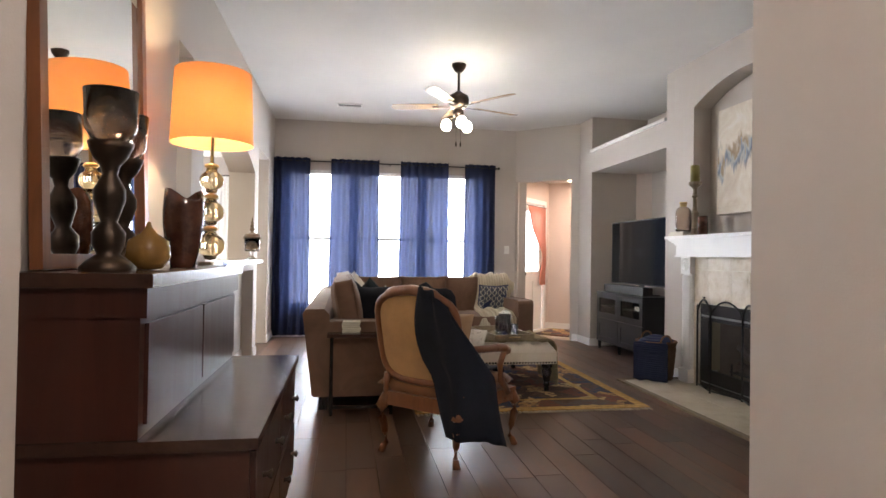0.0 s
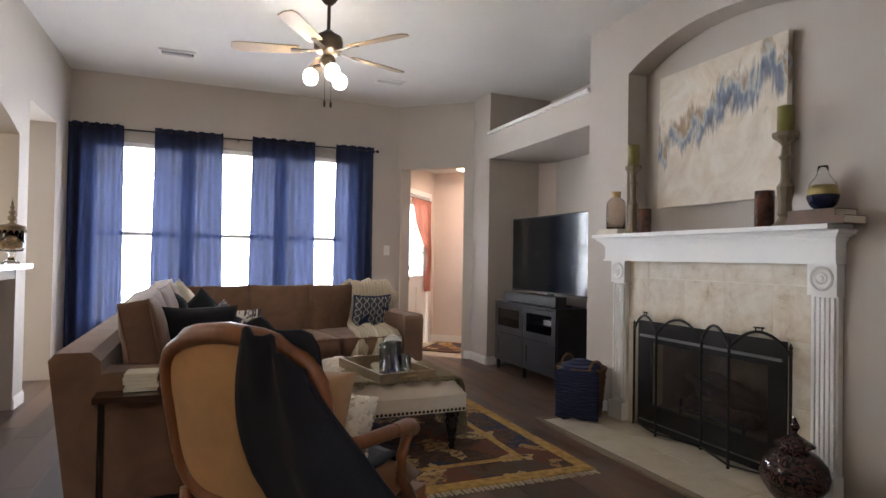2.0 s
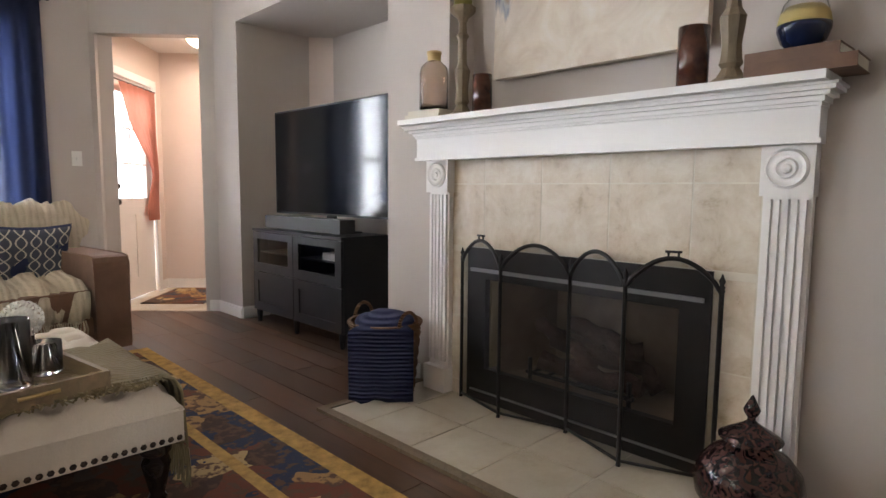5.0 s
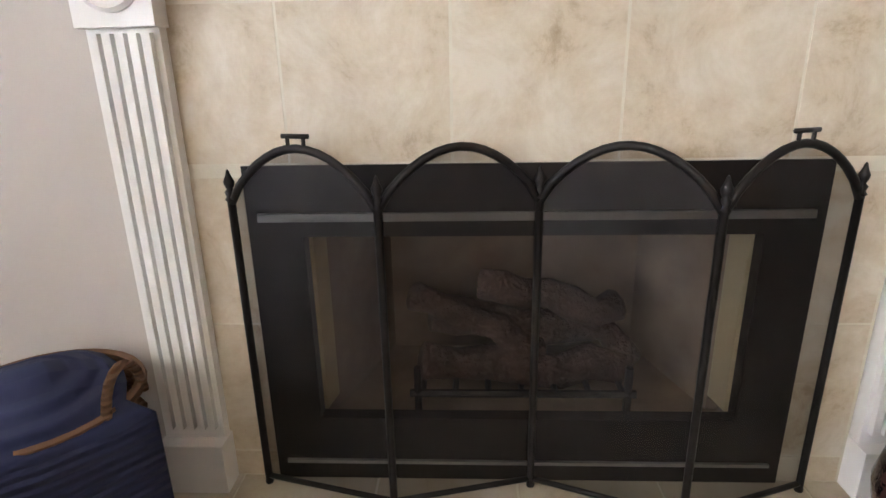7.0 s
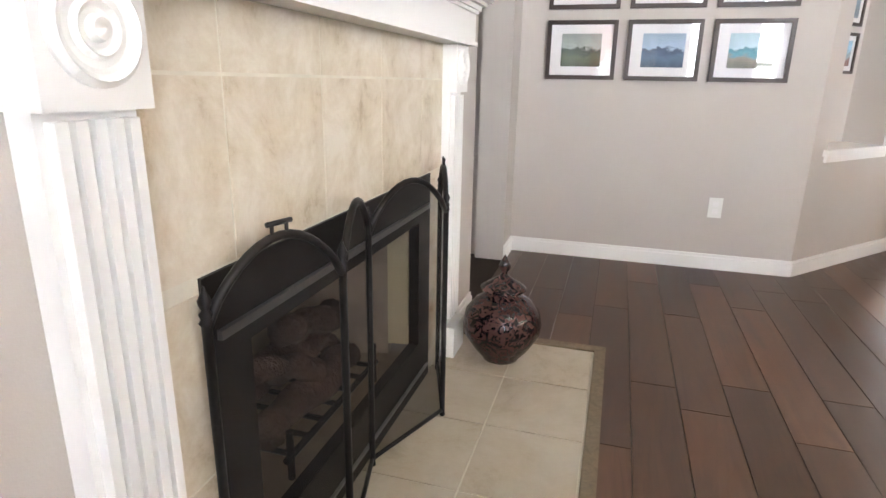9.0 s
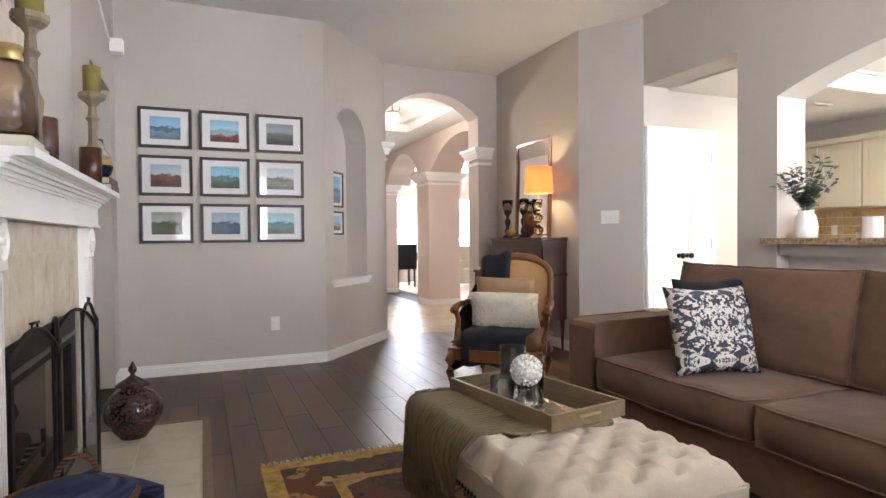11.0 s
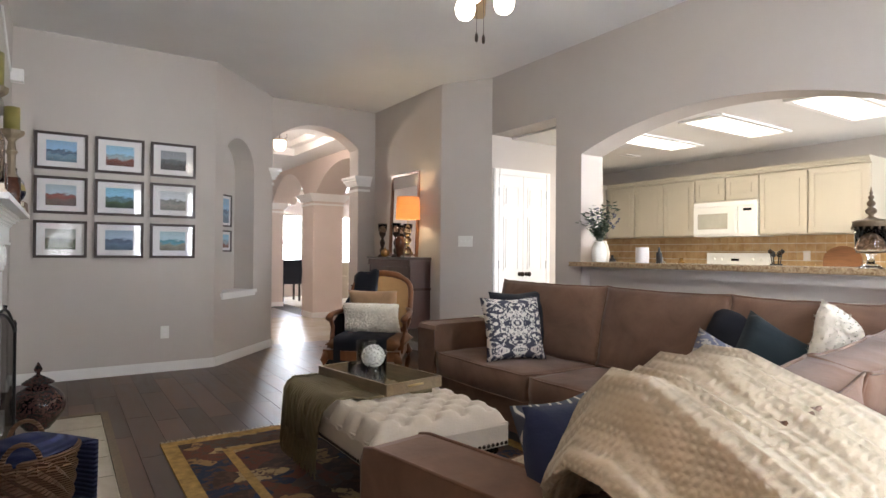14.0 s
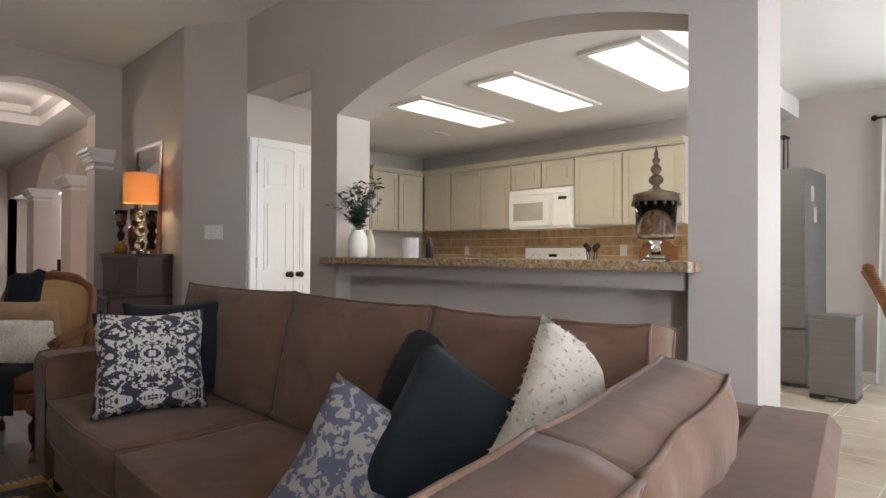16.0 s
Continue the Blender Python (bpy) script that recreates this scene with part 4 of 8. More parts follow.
# one along the kitchen wall, the other along the windows
sofa_unit("sofa_section", Matrix.Translation((0.14, 7.15, 0)) @ pose(0, 0, 0, 0, 0, -90), 2.95, "brown microsuede sectional sofa piece along the kitchen wall", (False, True),
          (0.13, 0.88, 1.76, 2.73), (0.24, 0.92, 1.74, 2.72), 0.76)
sofa_unit("sofa_section", Matrix.Translation((2.46, 7.55, 0)) @ pose(0, 0, 0, 0, 0, 189), 1.40, "brown microsuede sectional sofa piece along the windows", (True, False),
          (0.20, 0.80, 1.39), (0.20, 0.83, 1.41, 2.05), 0.77, D=1.09, run=2.34, aw=0.19, cz=0.655, cy=0.26)


def fluff(cover, length, mat, seed=0, count=4):
    """Short curved tufts of pile standing on a pillow's cover."""
    rnd = random.Random(seed)
    bm = bm_new()
    for p in cover.data.polygons:
        c = p.center
        corners = [cover.data.vertices[i].co for i in p.vertices]
        for _ in range(count):
            q = c.lerp(rnd.choice(corners), rnd.random() * 0.9)
            d = (p.normal + Vector((rnd.uniform(-0.8, 0.8), rnd.uniform(-0.8, 0.8), rnd.uniform(-0.5, 0.5)))).normalized()
            side = d.cross(Vector((rnd.uniform(-1, 1), rnd.uniform(-1, 1), 0.3))).normalized() * length * 0.28
            l = length * rnd.uniform(0.6, 1.2)
            base = q - p.normal * 0.004
            bm.faces.new([bm.verts.new(v) for v in (base - side, base + side, base + d * l * 0.6 + side * 0.7, base + d * l + Vector((0, 0, -0.1 * l)), base + d * l * 0.6 - side * 0.7)])
    part("fur_pile", bm, mat, cover.parent, "soft white pile", kind="stuff")


def throw_pillow(name, place, rx, ry, rz, size, mat, label, thick=0.16, seed=0, sy=None):
    ob = thing(name, Matrix.Translation(place) @ pose(0, 0, 0, rx, ry, rz), label, "throw pillow", "throw pillows")
    cover = cushion("cover", size, sy or size, thick, mat, ob, puff=0.95, wrinkle=0.014, n=16, seed=seed, pinch=0.10)
    if mat == FUR:
        fluff(cover, 0.014, FUR, seed)
    return ob


def print_cloth(name, ground, ink, scale, kind):
    m, nt, b = base(name, 0.85)
    v = coords(nt)
    sep = nt.nodes.new("ShaderNodeSeparateXYZ")
    nt.links.new(v, sep.inputs[0])

    def op(o, a, c=None, val=None):
        n = nt.nodes.new("ShaderNodeMath")
        n.operation = o
        nt.links.new(a, n.inputs[0])
        if c is not None:
            nt.links.new(c, n.inputs[1])
        elif val is not None:
            n.inputs[1].default_value = val
        return n.outputs[0]

    x = op("ABSOLUTE", sep.outputs[0])
    y = sep.outputs[1]
    if kind == "damask":
        fold = nt.nodes.new("ShaderNodeCombineXYZ")
        nt.links.new(x, fold.inputs[0])
        nt.links.new(op("PINGPONG", op("ADD", y, val=1.0), val=0.17), fold.inputs[1])
        big = op("SUBTRACT", noise_tex(nt, fold.outputs[0], scale * 0.5, 2, 0.5, 1.6), val=0.47)
        small = op("SUBTRACT", noise_tex(nt, fold.outputs[0], scale * 1.5, 1, 0.5, 0.8), val=0.5)
        f = op("ADD", op("MULTIPLY", big, val=5.0), op("MULTIPLY", small, val=2.5))
        stops = [(0.46, ground), (0.52, ink)]
    elif kind == "trellis":
        a = op("SINE", op("MULTIPLY", y, val=scale))
        wv = op("ADD", op("MULTIPLY", sep.outputs[0], val=scale), op("MULTIPLY", a, val=1.1))
        wv2 = op("SUBTRACT", op("MULTIPLY", sep.outputs[0], val=scale), op("MULTIPLY", a, val=1.1))
        f = op("MINIMUM", op("ABSOLUTE", op("SINE", wv)), op("ABSOLUTE", op("SINE", wv2)))
        f = op("SUBTRACT", f, val=0.5)
        stops = [(0.33, ink), (0.36, ground)]
    else:
        n1 = noise_tex(nt, v, scale, 3, 0.5, 2.0)
        a = op("SINE", op("MULTIPLY", sep.outputs[0], val=scale * 3))
        f = op("ADD", op("MULTIPLY", a, val=0.5), op("SUBTRACT", n1, val=0.5))
        stops = [(0.48, ground), (0.56, ink)]
    r = nt.nodes.new("ShaderNodeMapRange")
    r.inputs[1].default_value, r.inputs[2].default_value = -1, 1
    nt.links.new(f, r.inputs[0])
    nt.links.new(ramp(nt, r.outputs[0], stops), b.inputs["Base Color"])
    bump(nt, b, noise_tex(nt, v, 150, 3), 0.25, 0.002)
    return m


DAMASK = print_cloth("damask_print", (0.66, 0.62, 0.56), (0.05, 0.05, 0.075), 44, "damask")
TRELLIS = print_cloth("trellis_print", (0.07, 0.08, 0.11), (0.55, 0.52, 0.45), 42, "trellis")
IKAT = print_cloth("ikat_print", (0.40, 0.38, 0.34), (0.13, 0.14, 0.20), 34, "damask")

throw_pillow("throw_pillow", (0.68, 4.86, 0.70), 72, 0, 175, 0.44, DARK_CLOTH, "plain black square throw pillow leaning on the sofa arm", seed=1)
throw_pillow("throw_pillow", (0.84, 4.97, 0.68), 72, 0, 165, 0.42, DAMASK, "white square throw pillow with dark grey damask print", seed=2)
throw_pillow("throw_pillow", (0.52, 6.30, 0.69), 66, 14, 95, 0.42, DARK_CLOTH, "plain black square throw pillow on the sofa corner", seed=3)
throw_pillow("throw_pillow", (0.72, 6.58, 0.64), 64, 30, 125, 0.44, TEAL, "dark teal velvet throw pillow standing on its corner", seed=4)
throw_pillow("throw_pillow", (0.52, 6.80, 0.70), 62, 32, 140, 0.44, FUR, "white fluffy throw pillow with a raised corner", seed=5)
throw_pillow("throw_pillow", (0.88, 6.45, 0.575), 64, 26, 125, 0.42, IKAT, "grey and blue patterned throw pillow", seed=6)
throw_pillow("throw_pillow", (2.24, 6.93, 0.635), 72, 0, 188, 0.40, NAVY, "navy throw pillow leaning on the knitted throw", seed=7)
throw_pillow("throw_pillow", (2.235, 6.87, 0.630), 72, 0, 188, 0.385, TRELLIS, "dark throw pillow with a white trellis print", 0.07, seed=8)

# cream knitted throw over the sofa back and seat
kt = thing("throw_blanket", (0, 0, 0), "cream chunky knitted throw draped over the sofa back and seat", "throw blanket")
prof = [(7.365, 0.34), (7.37, 0.46), (7.372, 0.58), (7.37, 0.69), (7.33, 0.775), (7.26, 0.805), (7.18, 0.845), (7.10, 0.885), (7.02, 0.885), (6.95, 0.82), (6.92, 0.72), (6.89, 0.61), (6.84, 0.53), (6.72, 0.515), (6.58, 0.51), (6.46, 0.50), (6.38, 0.46), (6.362, 0.38), (6.36, 0.31)]
rows = []
for i, (y, z) in enumerate(prof):
    t = i / (len(prof) - 1)
    xa = 1.78 + 0.30 * min(1, t / 0.35) - 0.16 * max(0, t - 0.5) / 0.5
    xb = 2.63 - 0.22 * min(1, max(0, t - 0.40) / 0.35)
    row = []
    for k in range(37):
        f = k / 36
        x = xa + (xb - xa) * f
        fold = math.sin(f * 17 + 1.6 * math.sin(t * 4)) + 0.5 * math.sin(f * 31 + t * 6)
        lift = 0.015 * fold
        drop = 0.13 * (max(0, f - 0.70) / 0.30) ** 1.5 * (1 if y > 6.93 and z > 0.7 else 0)
        vertical = z < 0.72 and not 6.4 < y < 6.86
        row.append((x + 0.015 * math.sin(i * 0.9), y + 0.12 * (y - 6.36) + 0.158 * (x - 2.05) + (lift + 0.016 if y > 7.3 else -lift - 0.01 if vertical else 0.3 * lift), z + (0 if vertical else lift + 0.012) + (0.052 if z > 0.8 else 0.03 if z > 0.7 and y > 7.2 else 0) - drop))
    rows.append(row)
drape("blanket", rows, CREAM_KNIT, kt, thick=0.016, rip=0.014, seed=3)
bm = bm_new()
for k in range(40):
    x = 1.97 + 0.40 * k / 39
    tube(bm, [(x, 6.352, 0.32), (x + 0.01 * math.sin(k), 6.348, 0.27), (x + 0.015 * math.sin(k * 2.1), 6.35, 0.215)], 0.004, 4)
part("fringe", bm, CREAM_KNIT, kt, kind="stuff")

# tufted ottoman
ott = thing("ottoman", (1.51, 4.58, 0), "cream tufted linen ottoman with nailheads and black legs on rug", "ottoman")
OW, OL = 0.72, 1.16
bm = bm_new()
nx, ny = 36, 60
vs = []
for i in range(nx + 1):
    vs.append([])
    for j in range(ny + 1):
        x, y = OW * i / nx, OL * j / ny
        e = min(1, min(x, OW - x) / 0.06) ** 0.5 * min(1, min(y, OL - y) / 0.06) ** 0.5
        px, py = x / 0.154, y / 0.145
        d1 = math.hypot((px - 0.5) - round(px - 0.5), (py - 0.5) - round(py - 0.5))
        d2 = math.hypot(px - round(px), py - round(py)) if 0.6 < px < OW / 0.154 - 0.6 and 0.6 < py < OL / 0.145 - 0.6 else 1
        d = min(d1, d2)
        z = 0.355 + 0.085 * e - 0.042 * math.exp(-(d / 0.16) ** 2)
        fold = min(abs((px + py) - 0.0 - round(px + py)), abs((px - py) - round(px - py)))
        z -= 0.010 * math.exp(-(fold / 0.07) ** 2) * e
        vs[-1].append(bm.verts.new((x, y, z)))
for i in range(nx):
    for j in range(ny):
        bm.faces.new((vs[i][j], vs[i + 1][j], vs[i + 1][j + 1], vs[i][j + 1]))
part("tufted_top", bm, LINEN, ott, "deep-buttoned cream linen top", smooth=True)
pbox("side_panel", (0.004, 0.004, 0.255, OW - 0.004, OL - 0.004, 0.365), LINEN, ott, bev=0.015)
bm = bm_new()
for k in range(27):
    for y in (0.0, OL):
        lathe(bm, [(0.010, 0), (0.007, 0.005), (0, 0.007)], 6, Matrix.Translation((0.02 + k * (OW - 0.04) / 26, y, 0.27)) @ pose(0, 0, 0, 90 if y == 0 else -90))
for k in range(46):
    for x in (0.0, OW):
        lathe(bm, [(0.010, 0), (0.007, 0.005), (0, 0.007)], 6, Matrix.Translation((x, 0.02 + k * (OL - 0.04) / 45, 0.27)) @ pose(0, 0, 0, 0, -90 if x == 0 else 90))
part("nailhead_trim", bm, BRONZE, ott, "row of dark bronze nailheads", smooth=True, kind="stuff")
for x in (0.07, OW - 0.07):
    for y in (0.07, OL - 0.07):
        bm = bm_new()
        lathe(bm, [(0.018, 0.0), (0.022, 0.02), (0.018, 0.04), (0.030, 0.055), (0.022, 0.07), (0.034, 0.12), (0.044, 0.17), (0.036, 0.195), (0.048, 0.21), (0.045, 0.245)], 16, Matrix.Translation((x, y, 0.012)))
        part("leg", bm, LEG_WOOD, ott, "turned black leg", smooth=True)

# olive throw over the near end of the ottoman
ot = thing("throw_blanket", (0, 0, 0), "olive knitted throw with fringe hanging over the ottoman end", "throw blanket")
rows = []
for i in range(15):
    t = i / 14
    y = 4.64 + 0.62 * t + 0.012 * math.sin(i * 1.7)
    x0 = 1.50 + 0.30 * max(0, t - 0.45)
    row = [(x0 + (2.19 - x0) * k / 16, y + 0.03 * math.sin(k * 0.8) + 0.06 * (1 - k / 16) * (t - 0.3), 0.447 + 0.007 * abs(math.sin(k * 1.1 + i * 0.9))) for k in range(17)]
    out = 2.245 + 0.016 * math.sin(i * 1.9)
    rows.append(row + [(2.222, y, 0.435), (out, y - 0.01, 0.40), (out + 0.012, y - 0.03 * t, 0.33), (out + 0.012, y - 0.06 * t, 0.25), (out + 0.01, y - 0.08 * t, 0.19)])
drape("blanket", rows, OLIVE_KNIT, ot, thick=0.008, rip=0.010, seed=9)
bm = bm_new()
for k in range(70):
    y = 4.64 + 0.54 * k / 69
    tube(bm, [(2.257, y, 0.20), (2.262, y + 0.01 * math.sin(k), 0.13), (2.26, y + 0.012 * math.sin(k * 2.1), 0.07 + 0.02 * math.sin(k * 1.3))], 0.003, 4)
part("fringe", bm, OLIVE_KNIT, ot, kind="stuff")
bm = bm_new()
for k in range(80):
    x = 1.50 + 0.68 * k / 79
    tube(bm, [(x, 4.66, 0.458), (x + 0.012 * math.sin(k), 4.63, 0.456), (x + 0.02 * math.sin(k * 2.1), 4.60 - 0.012 * math.sin(k * 0.7), 0.447)], 0.003, 4)
part("fringe", bm, OLIVE_KNIT, ot, kind="stuff")

# tray with candles and flowers
tray = thing("serving_tray", Matrix.Translation((1.81, 4.95, 0.449)) @ pose(0, 0, 0, 0, 0, 9), "rectangular gold wood tray with a mirrored base on the ottoman", "tray")
pbox("mirror_base", (-0.17, -0.315, 0, 0.17, 0.315, 0.008), MIRROR, tray, "mirrored base")
bm = bm_new()
for x0, y0, x1, y1 in ((-0.185, -0.33, 0.185, -0.315), (-0.185, 0.315, 0.185, 0.33), (-0.185, -0.315, -0.17, 0.315), (0.17, -0.315, 0.185, 0.315)):
    box(bm, x0, y0, -0.004, x1, y1, 0.055)
part("rim", bm, TRAY_WOOD, tray, bev=0.003)
for y in (-0.333, 0.333):
    bm = bm_new()
    tube(bm, [(-0.05, y, 0.032), (0.05, y, 0.032)], 0.006, 8)
    part("handle", bm, GOLD, tray, smooth=True)


def vessel(name, place, r, h, mat, label, cat, inner=None, wall_t=0.004, n=28, rz=0):
    ob = thing(name, Matrix.Translation(place), label, cat)
    bm = bm_new()
    lathe(bm, [(0, 0), (r, 0), (r * 1.01, h * 0.5), (r, h), (r - wall_t, h), (r - wall_t, 0.012), (0, 0.012)], n)
    part("body", bm, mat, ob, smooth=True)
    if inner:
        bm = bm_new()
        lathe(bm, [(0, 0.013), (inner[0], 0.013), (inner[0], inner[1]), (inner[0] * 0.8, inner[1] + 0.003), (0, inner[1] - 0.004)], 20)
        part("candle", bm, inner[2], ob, inner[3], smooth=True)
    return ob


vessel("candle_jar", (1.84, 5.00, 0.458), 0.052, 0.165, GLASS, "tall clear glass cylinder with a navy pillar candle on the tray", "candle holder", (0.034, 0.10, NAVY_WAX, "navy pillar candle"))
vessel("candle_jar", (1.83, 4.84, 0.458), 0.055, 0.20, GLASS, "tall clear glass cylinder on the tray", "candle holder", (0.03, 0.05, NAVY_WAX, "low navy candle"))
vessel("candle_jar", (1.93, 4.93, 0.458), 0.05, 0.10, GLASS, "short clear glass vase on the tray", "vase")
fl = thing("flower_ball", (1.90, 5.07, 0.611), "white hydrangea flower ball in a small glass vase on the tray", "flowers")
bm = bm_new()
for k in range(90):
    z = 1 - 2 * (k + 0.5) / 90
    a = k * 2.39996
    r = math.sqrt(1 - z * z)
    p = Vector((r * math.cos(a), r * math.sin(a), z)) * 0.055
    q = p.to_track_quat("Z", "Y").to_matrix().to_4x4()
    mm = Matrix.Translation(p) @ q
    for i in range(4):
        c = i * math.pi / 2 + k
        t = [mm @ Vector(v) for v in ((0, 0, 0), (0.012 * math.cos(c - 0.5), 0.012 * math.sin(c - 0.5), 0.004), (0.016 * math.cos(c), 0.016 * math.sin(c), 0.007), (0.012 * math.cos(c + 0.5), 0.012 * math.sin(c + 0.5), 0.004))]
        bm.faces.new([bm.verts.new(v) for v in t])
lathe(bm, [(0, -0.04), (0.035, -0.025), (0.045, 0), (0.035, 0.025), (0, 0.04)], 12)
part("bloom", bm, PETAL, fl)
bm = bm_new()
lathe(bm, [(0, -0.15), (0.03, -0.15), (0.034, -0.09), (0.03, -0.04), (0.027, -0.04), (0.03, -0.09), (0.026, -0.145), (0, -0.145)], 20)
part("vase", bm, GLASS, fl, "small clear glass vase", smooth=True)


# rug
def rug_cloth():
    m, nt, b = base("oriental_rug", 0.95)
    v = coords(nt)
    vor = nt.nodes.new("ShaderNodeTexVoronoi")
    vor.inputs["Scale"].default_value = 7.5
    n = nt.nodes.new("ShaderNodeTexNoise")
    n.inputs["Scale"].default_value, n.inputs["Detail"].default_value = 5, 3
    nt.links.new(v, n.inputs[0])
    mixv = nt.nodes.new("ShaderNodeMix")
    mixv.data_type = "VECTOR"
    mixv.inputs[0].default_value = 0.25
    nt.links.new(v, mixv.inputs[4])
    nt.links.new(n.outputs[1], mixv.inputs[5])
    nt.links.new(mixv.outputs[1], vor.inputs[0])
    sep = nt.nodes.new("ShaderNodeSeparateColor")
    nt.links.new(vor.outputs["Color"], sep.inputs[0])
    c = nt.nodes.new("ShaderNodeValToRGB")
    c.color_ramp.interpolation = "CONSTANT"
    cols = [(0.0, (0.020, 0.028, 0.060)), (0.24, (0.14, 0.040, 0.020)), (0.44, (0.055, 0.028, 0.018)), (0.58, (0.33, 0.19, 0.07)), (0.72, (0.085, 0.065, 0.05)), (0.86, (0.42, 0.29, 0.13))]
    while len(c.color_ramp.elements) < len(cols):
        c.color_ramp.elements.new(0.5)
    for e, (p, q) in zip(c.color_ramp.elements, cols):
        e.position, e.color = p, (*q, 1)
    nt.links.new(sep.outputs[0], c.inputs[0])
    f = noise_tex(nt, v, 26, 4)
    mx = nt.nodes.new("ShaderNodeMix")
    mx.data_type, mx.blend_type = "RGBA", "MIX"
    nt.links.new(ramp(nt, f, [(0.50, (0, 0, 0)), (0.58, (1, 1, 1))]), mx.inputs[0])
    nt.links.new(c.outputs[0], mx.inputs[6])
    mx.inputs[7].default_value = (0.10, 0.05, 0.03, 1)
    nt.links.new(mx.outputs[2], b.inputs["Base Color"])
    bump(nt, b, noise_tex(nt, v, 250, 2), 0.4, 0.003)
    return m


RUG = rug_cloth()
RUG_GOLD = surf("rug_gold_border", (0.40, 0.24, 0.065), 0.95, scale=22, vary=0.35, fine=250, bumps=0.4)
RUG_NAVY = surf("rug_navy_border", (0.045, 0.04, 0.055), 0.95, scale=30, vary=0.9, fine=250, bumps=0.4)
rug = thing("rug", (0, 0, 0), "worn oriental rug in gold, rust and navy with fringe", "rug")
R0, R1, R2, R3 = 0.95, 4.05, 2.80, 6.75
pbox("field", (R0 + 0.34, R1 + 0.34, 0.001, R2 - 0.34, R3 - 0.34, 0.011), RUG, rug)


def ring(name, a, b, mat, z):
    bm = bm_new()
    box(bm, R0 + a, R1 + a, 0.001, R2 - a, R1 + b, z)
    box(bm, R0 + a, R3 - b, 0.001, R2 - a, R3 - a, z)
    box(bm, R0 + a, R1 + b, 0.001, R0 + b, R3 - b, z)
    box(bm, R2 - b, R1 + b, 0.001, R2 - a, R3 - b, z)
    part(name, bm, mat, rug)


ring("outer_border", 0.0, 0.085, RUG_GOLD, 0.0105)
ring("main_border", 0.085, 0.29, RUG, 0.011)
ring("inner_border", 0.29, 0.34, RUG_GOLD, 0.0105)
bm = bm_new()
for k in range(150):
    x = R0 + 0.01 + (R2 - R0 - 0.02) * k / 149
    dx = 0.012 * math.sin(k * 3.7)
    l = 0.035 + 0.018 * math.sin(k * 1.9) ** 2
    box(bm, x - 0.004 + dx, R1 - l, 0.001, x + 0.004 + dx, R1, 0.006)
part("fringe", bm, CREAM_KNIT, rug, "short cream fringe", kind="stuff")

# armchair with carved frame
ch = thing("armchair", Matrix.Translation((1.05, 3.33, 0)) @ pose(0, 0, 0, 0, 0, -43) @ Matrix.Diagonal((1.02, 1, 0.94, 1)), "carved walnut armchair with tan velvet back and brown seat", "armchair")


def cabriole(x, y, top, out):
    bm = bm_new()
    ox, oy = out
    pts = [(x, y, top), (x + ox * 0.03, y + oy * 0.03, top * 0.8), (x + ox * 0.028, y + oy * 0.028, top * 0.6), (x + ox * 0.008, y + oy * 0.008, top * 0.35), (x, y, top * 0.15), (x + ox * 0.012, y + oy * 0.012, 0.045), (x + ox * 0.03, y + oy * 0.03, 0.0)]
    tube(bm, pts, 0.02, 10, [0.030, 0.034, 0.027, 0.020, 0.016, 0.019, 0.024])
    part("leg", bm, CHAIR_WOOD, ch, "curved carved wooden leg", smooth=True)


for x, y in ((-0.29, 0.27), (0.29, 0.27), (-0.24, -0.28), (0.24, -0.28)):
    cabriole(x, y, 0.36, (0.7 * (1 if x > 0 else -1), 0.7 * (1 if y > 0 else -1)))
bm = bm_new()
prism(bm, [(-0.25, -0.30), (0.25, -0.30), (0.32, 0.29), (0.12, 0.33), (-0.12, 0.33), (-0.32, 0.29)], 0.30, 0.385)
part("seat_rail", bm, CHAIR_WOOD, ch, bev=0.015)
cushion("seat", 0.60, 0.60, 0.16, SEAT_CLOTH, ch, "brown upholstered seat", Matrix.Translation((0, 0.0, 0.425)), 0.6, 0.006, 14, 2)


def back_outline(k, n, w=0.27, h0=0.47, h1=1.0, inset=0.0):
    """Rounded oblong outline of the chair back, with a raised crest."""
    a = 2 * math.pi * k / n
    c, s = math.cos(a), math.sin(a)
    cx = (w - inset) * abs(c) ** 0.5 * (1 if c > 0 else -1)
    hz = (h1 - h0) / 2 - inset
    cz = (h0 + h1) / 2 + hz * abs(s) ** 0.55 * (1 if s > 0 else -1)
    if s > 0:
        cz += 0.035 * max(0, 1 - abs(c) * 2.2)
        cx *= 1.0 + 0.06 * s
    return cx, cz


def back_y(z, x=0.0):
    return -0.27 - (z - 0.42) * 0.20 + x * x * 0.35


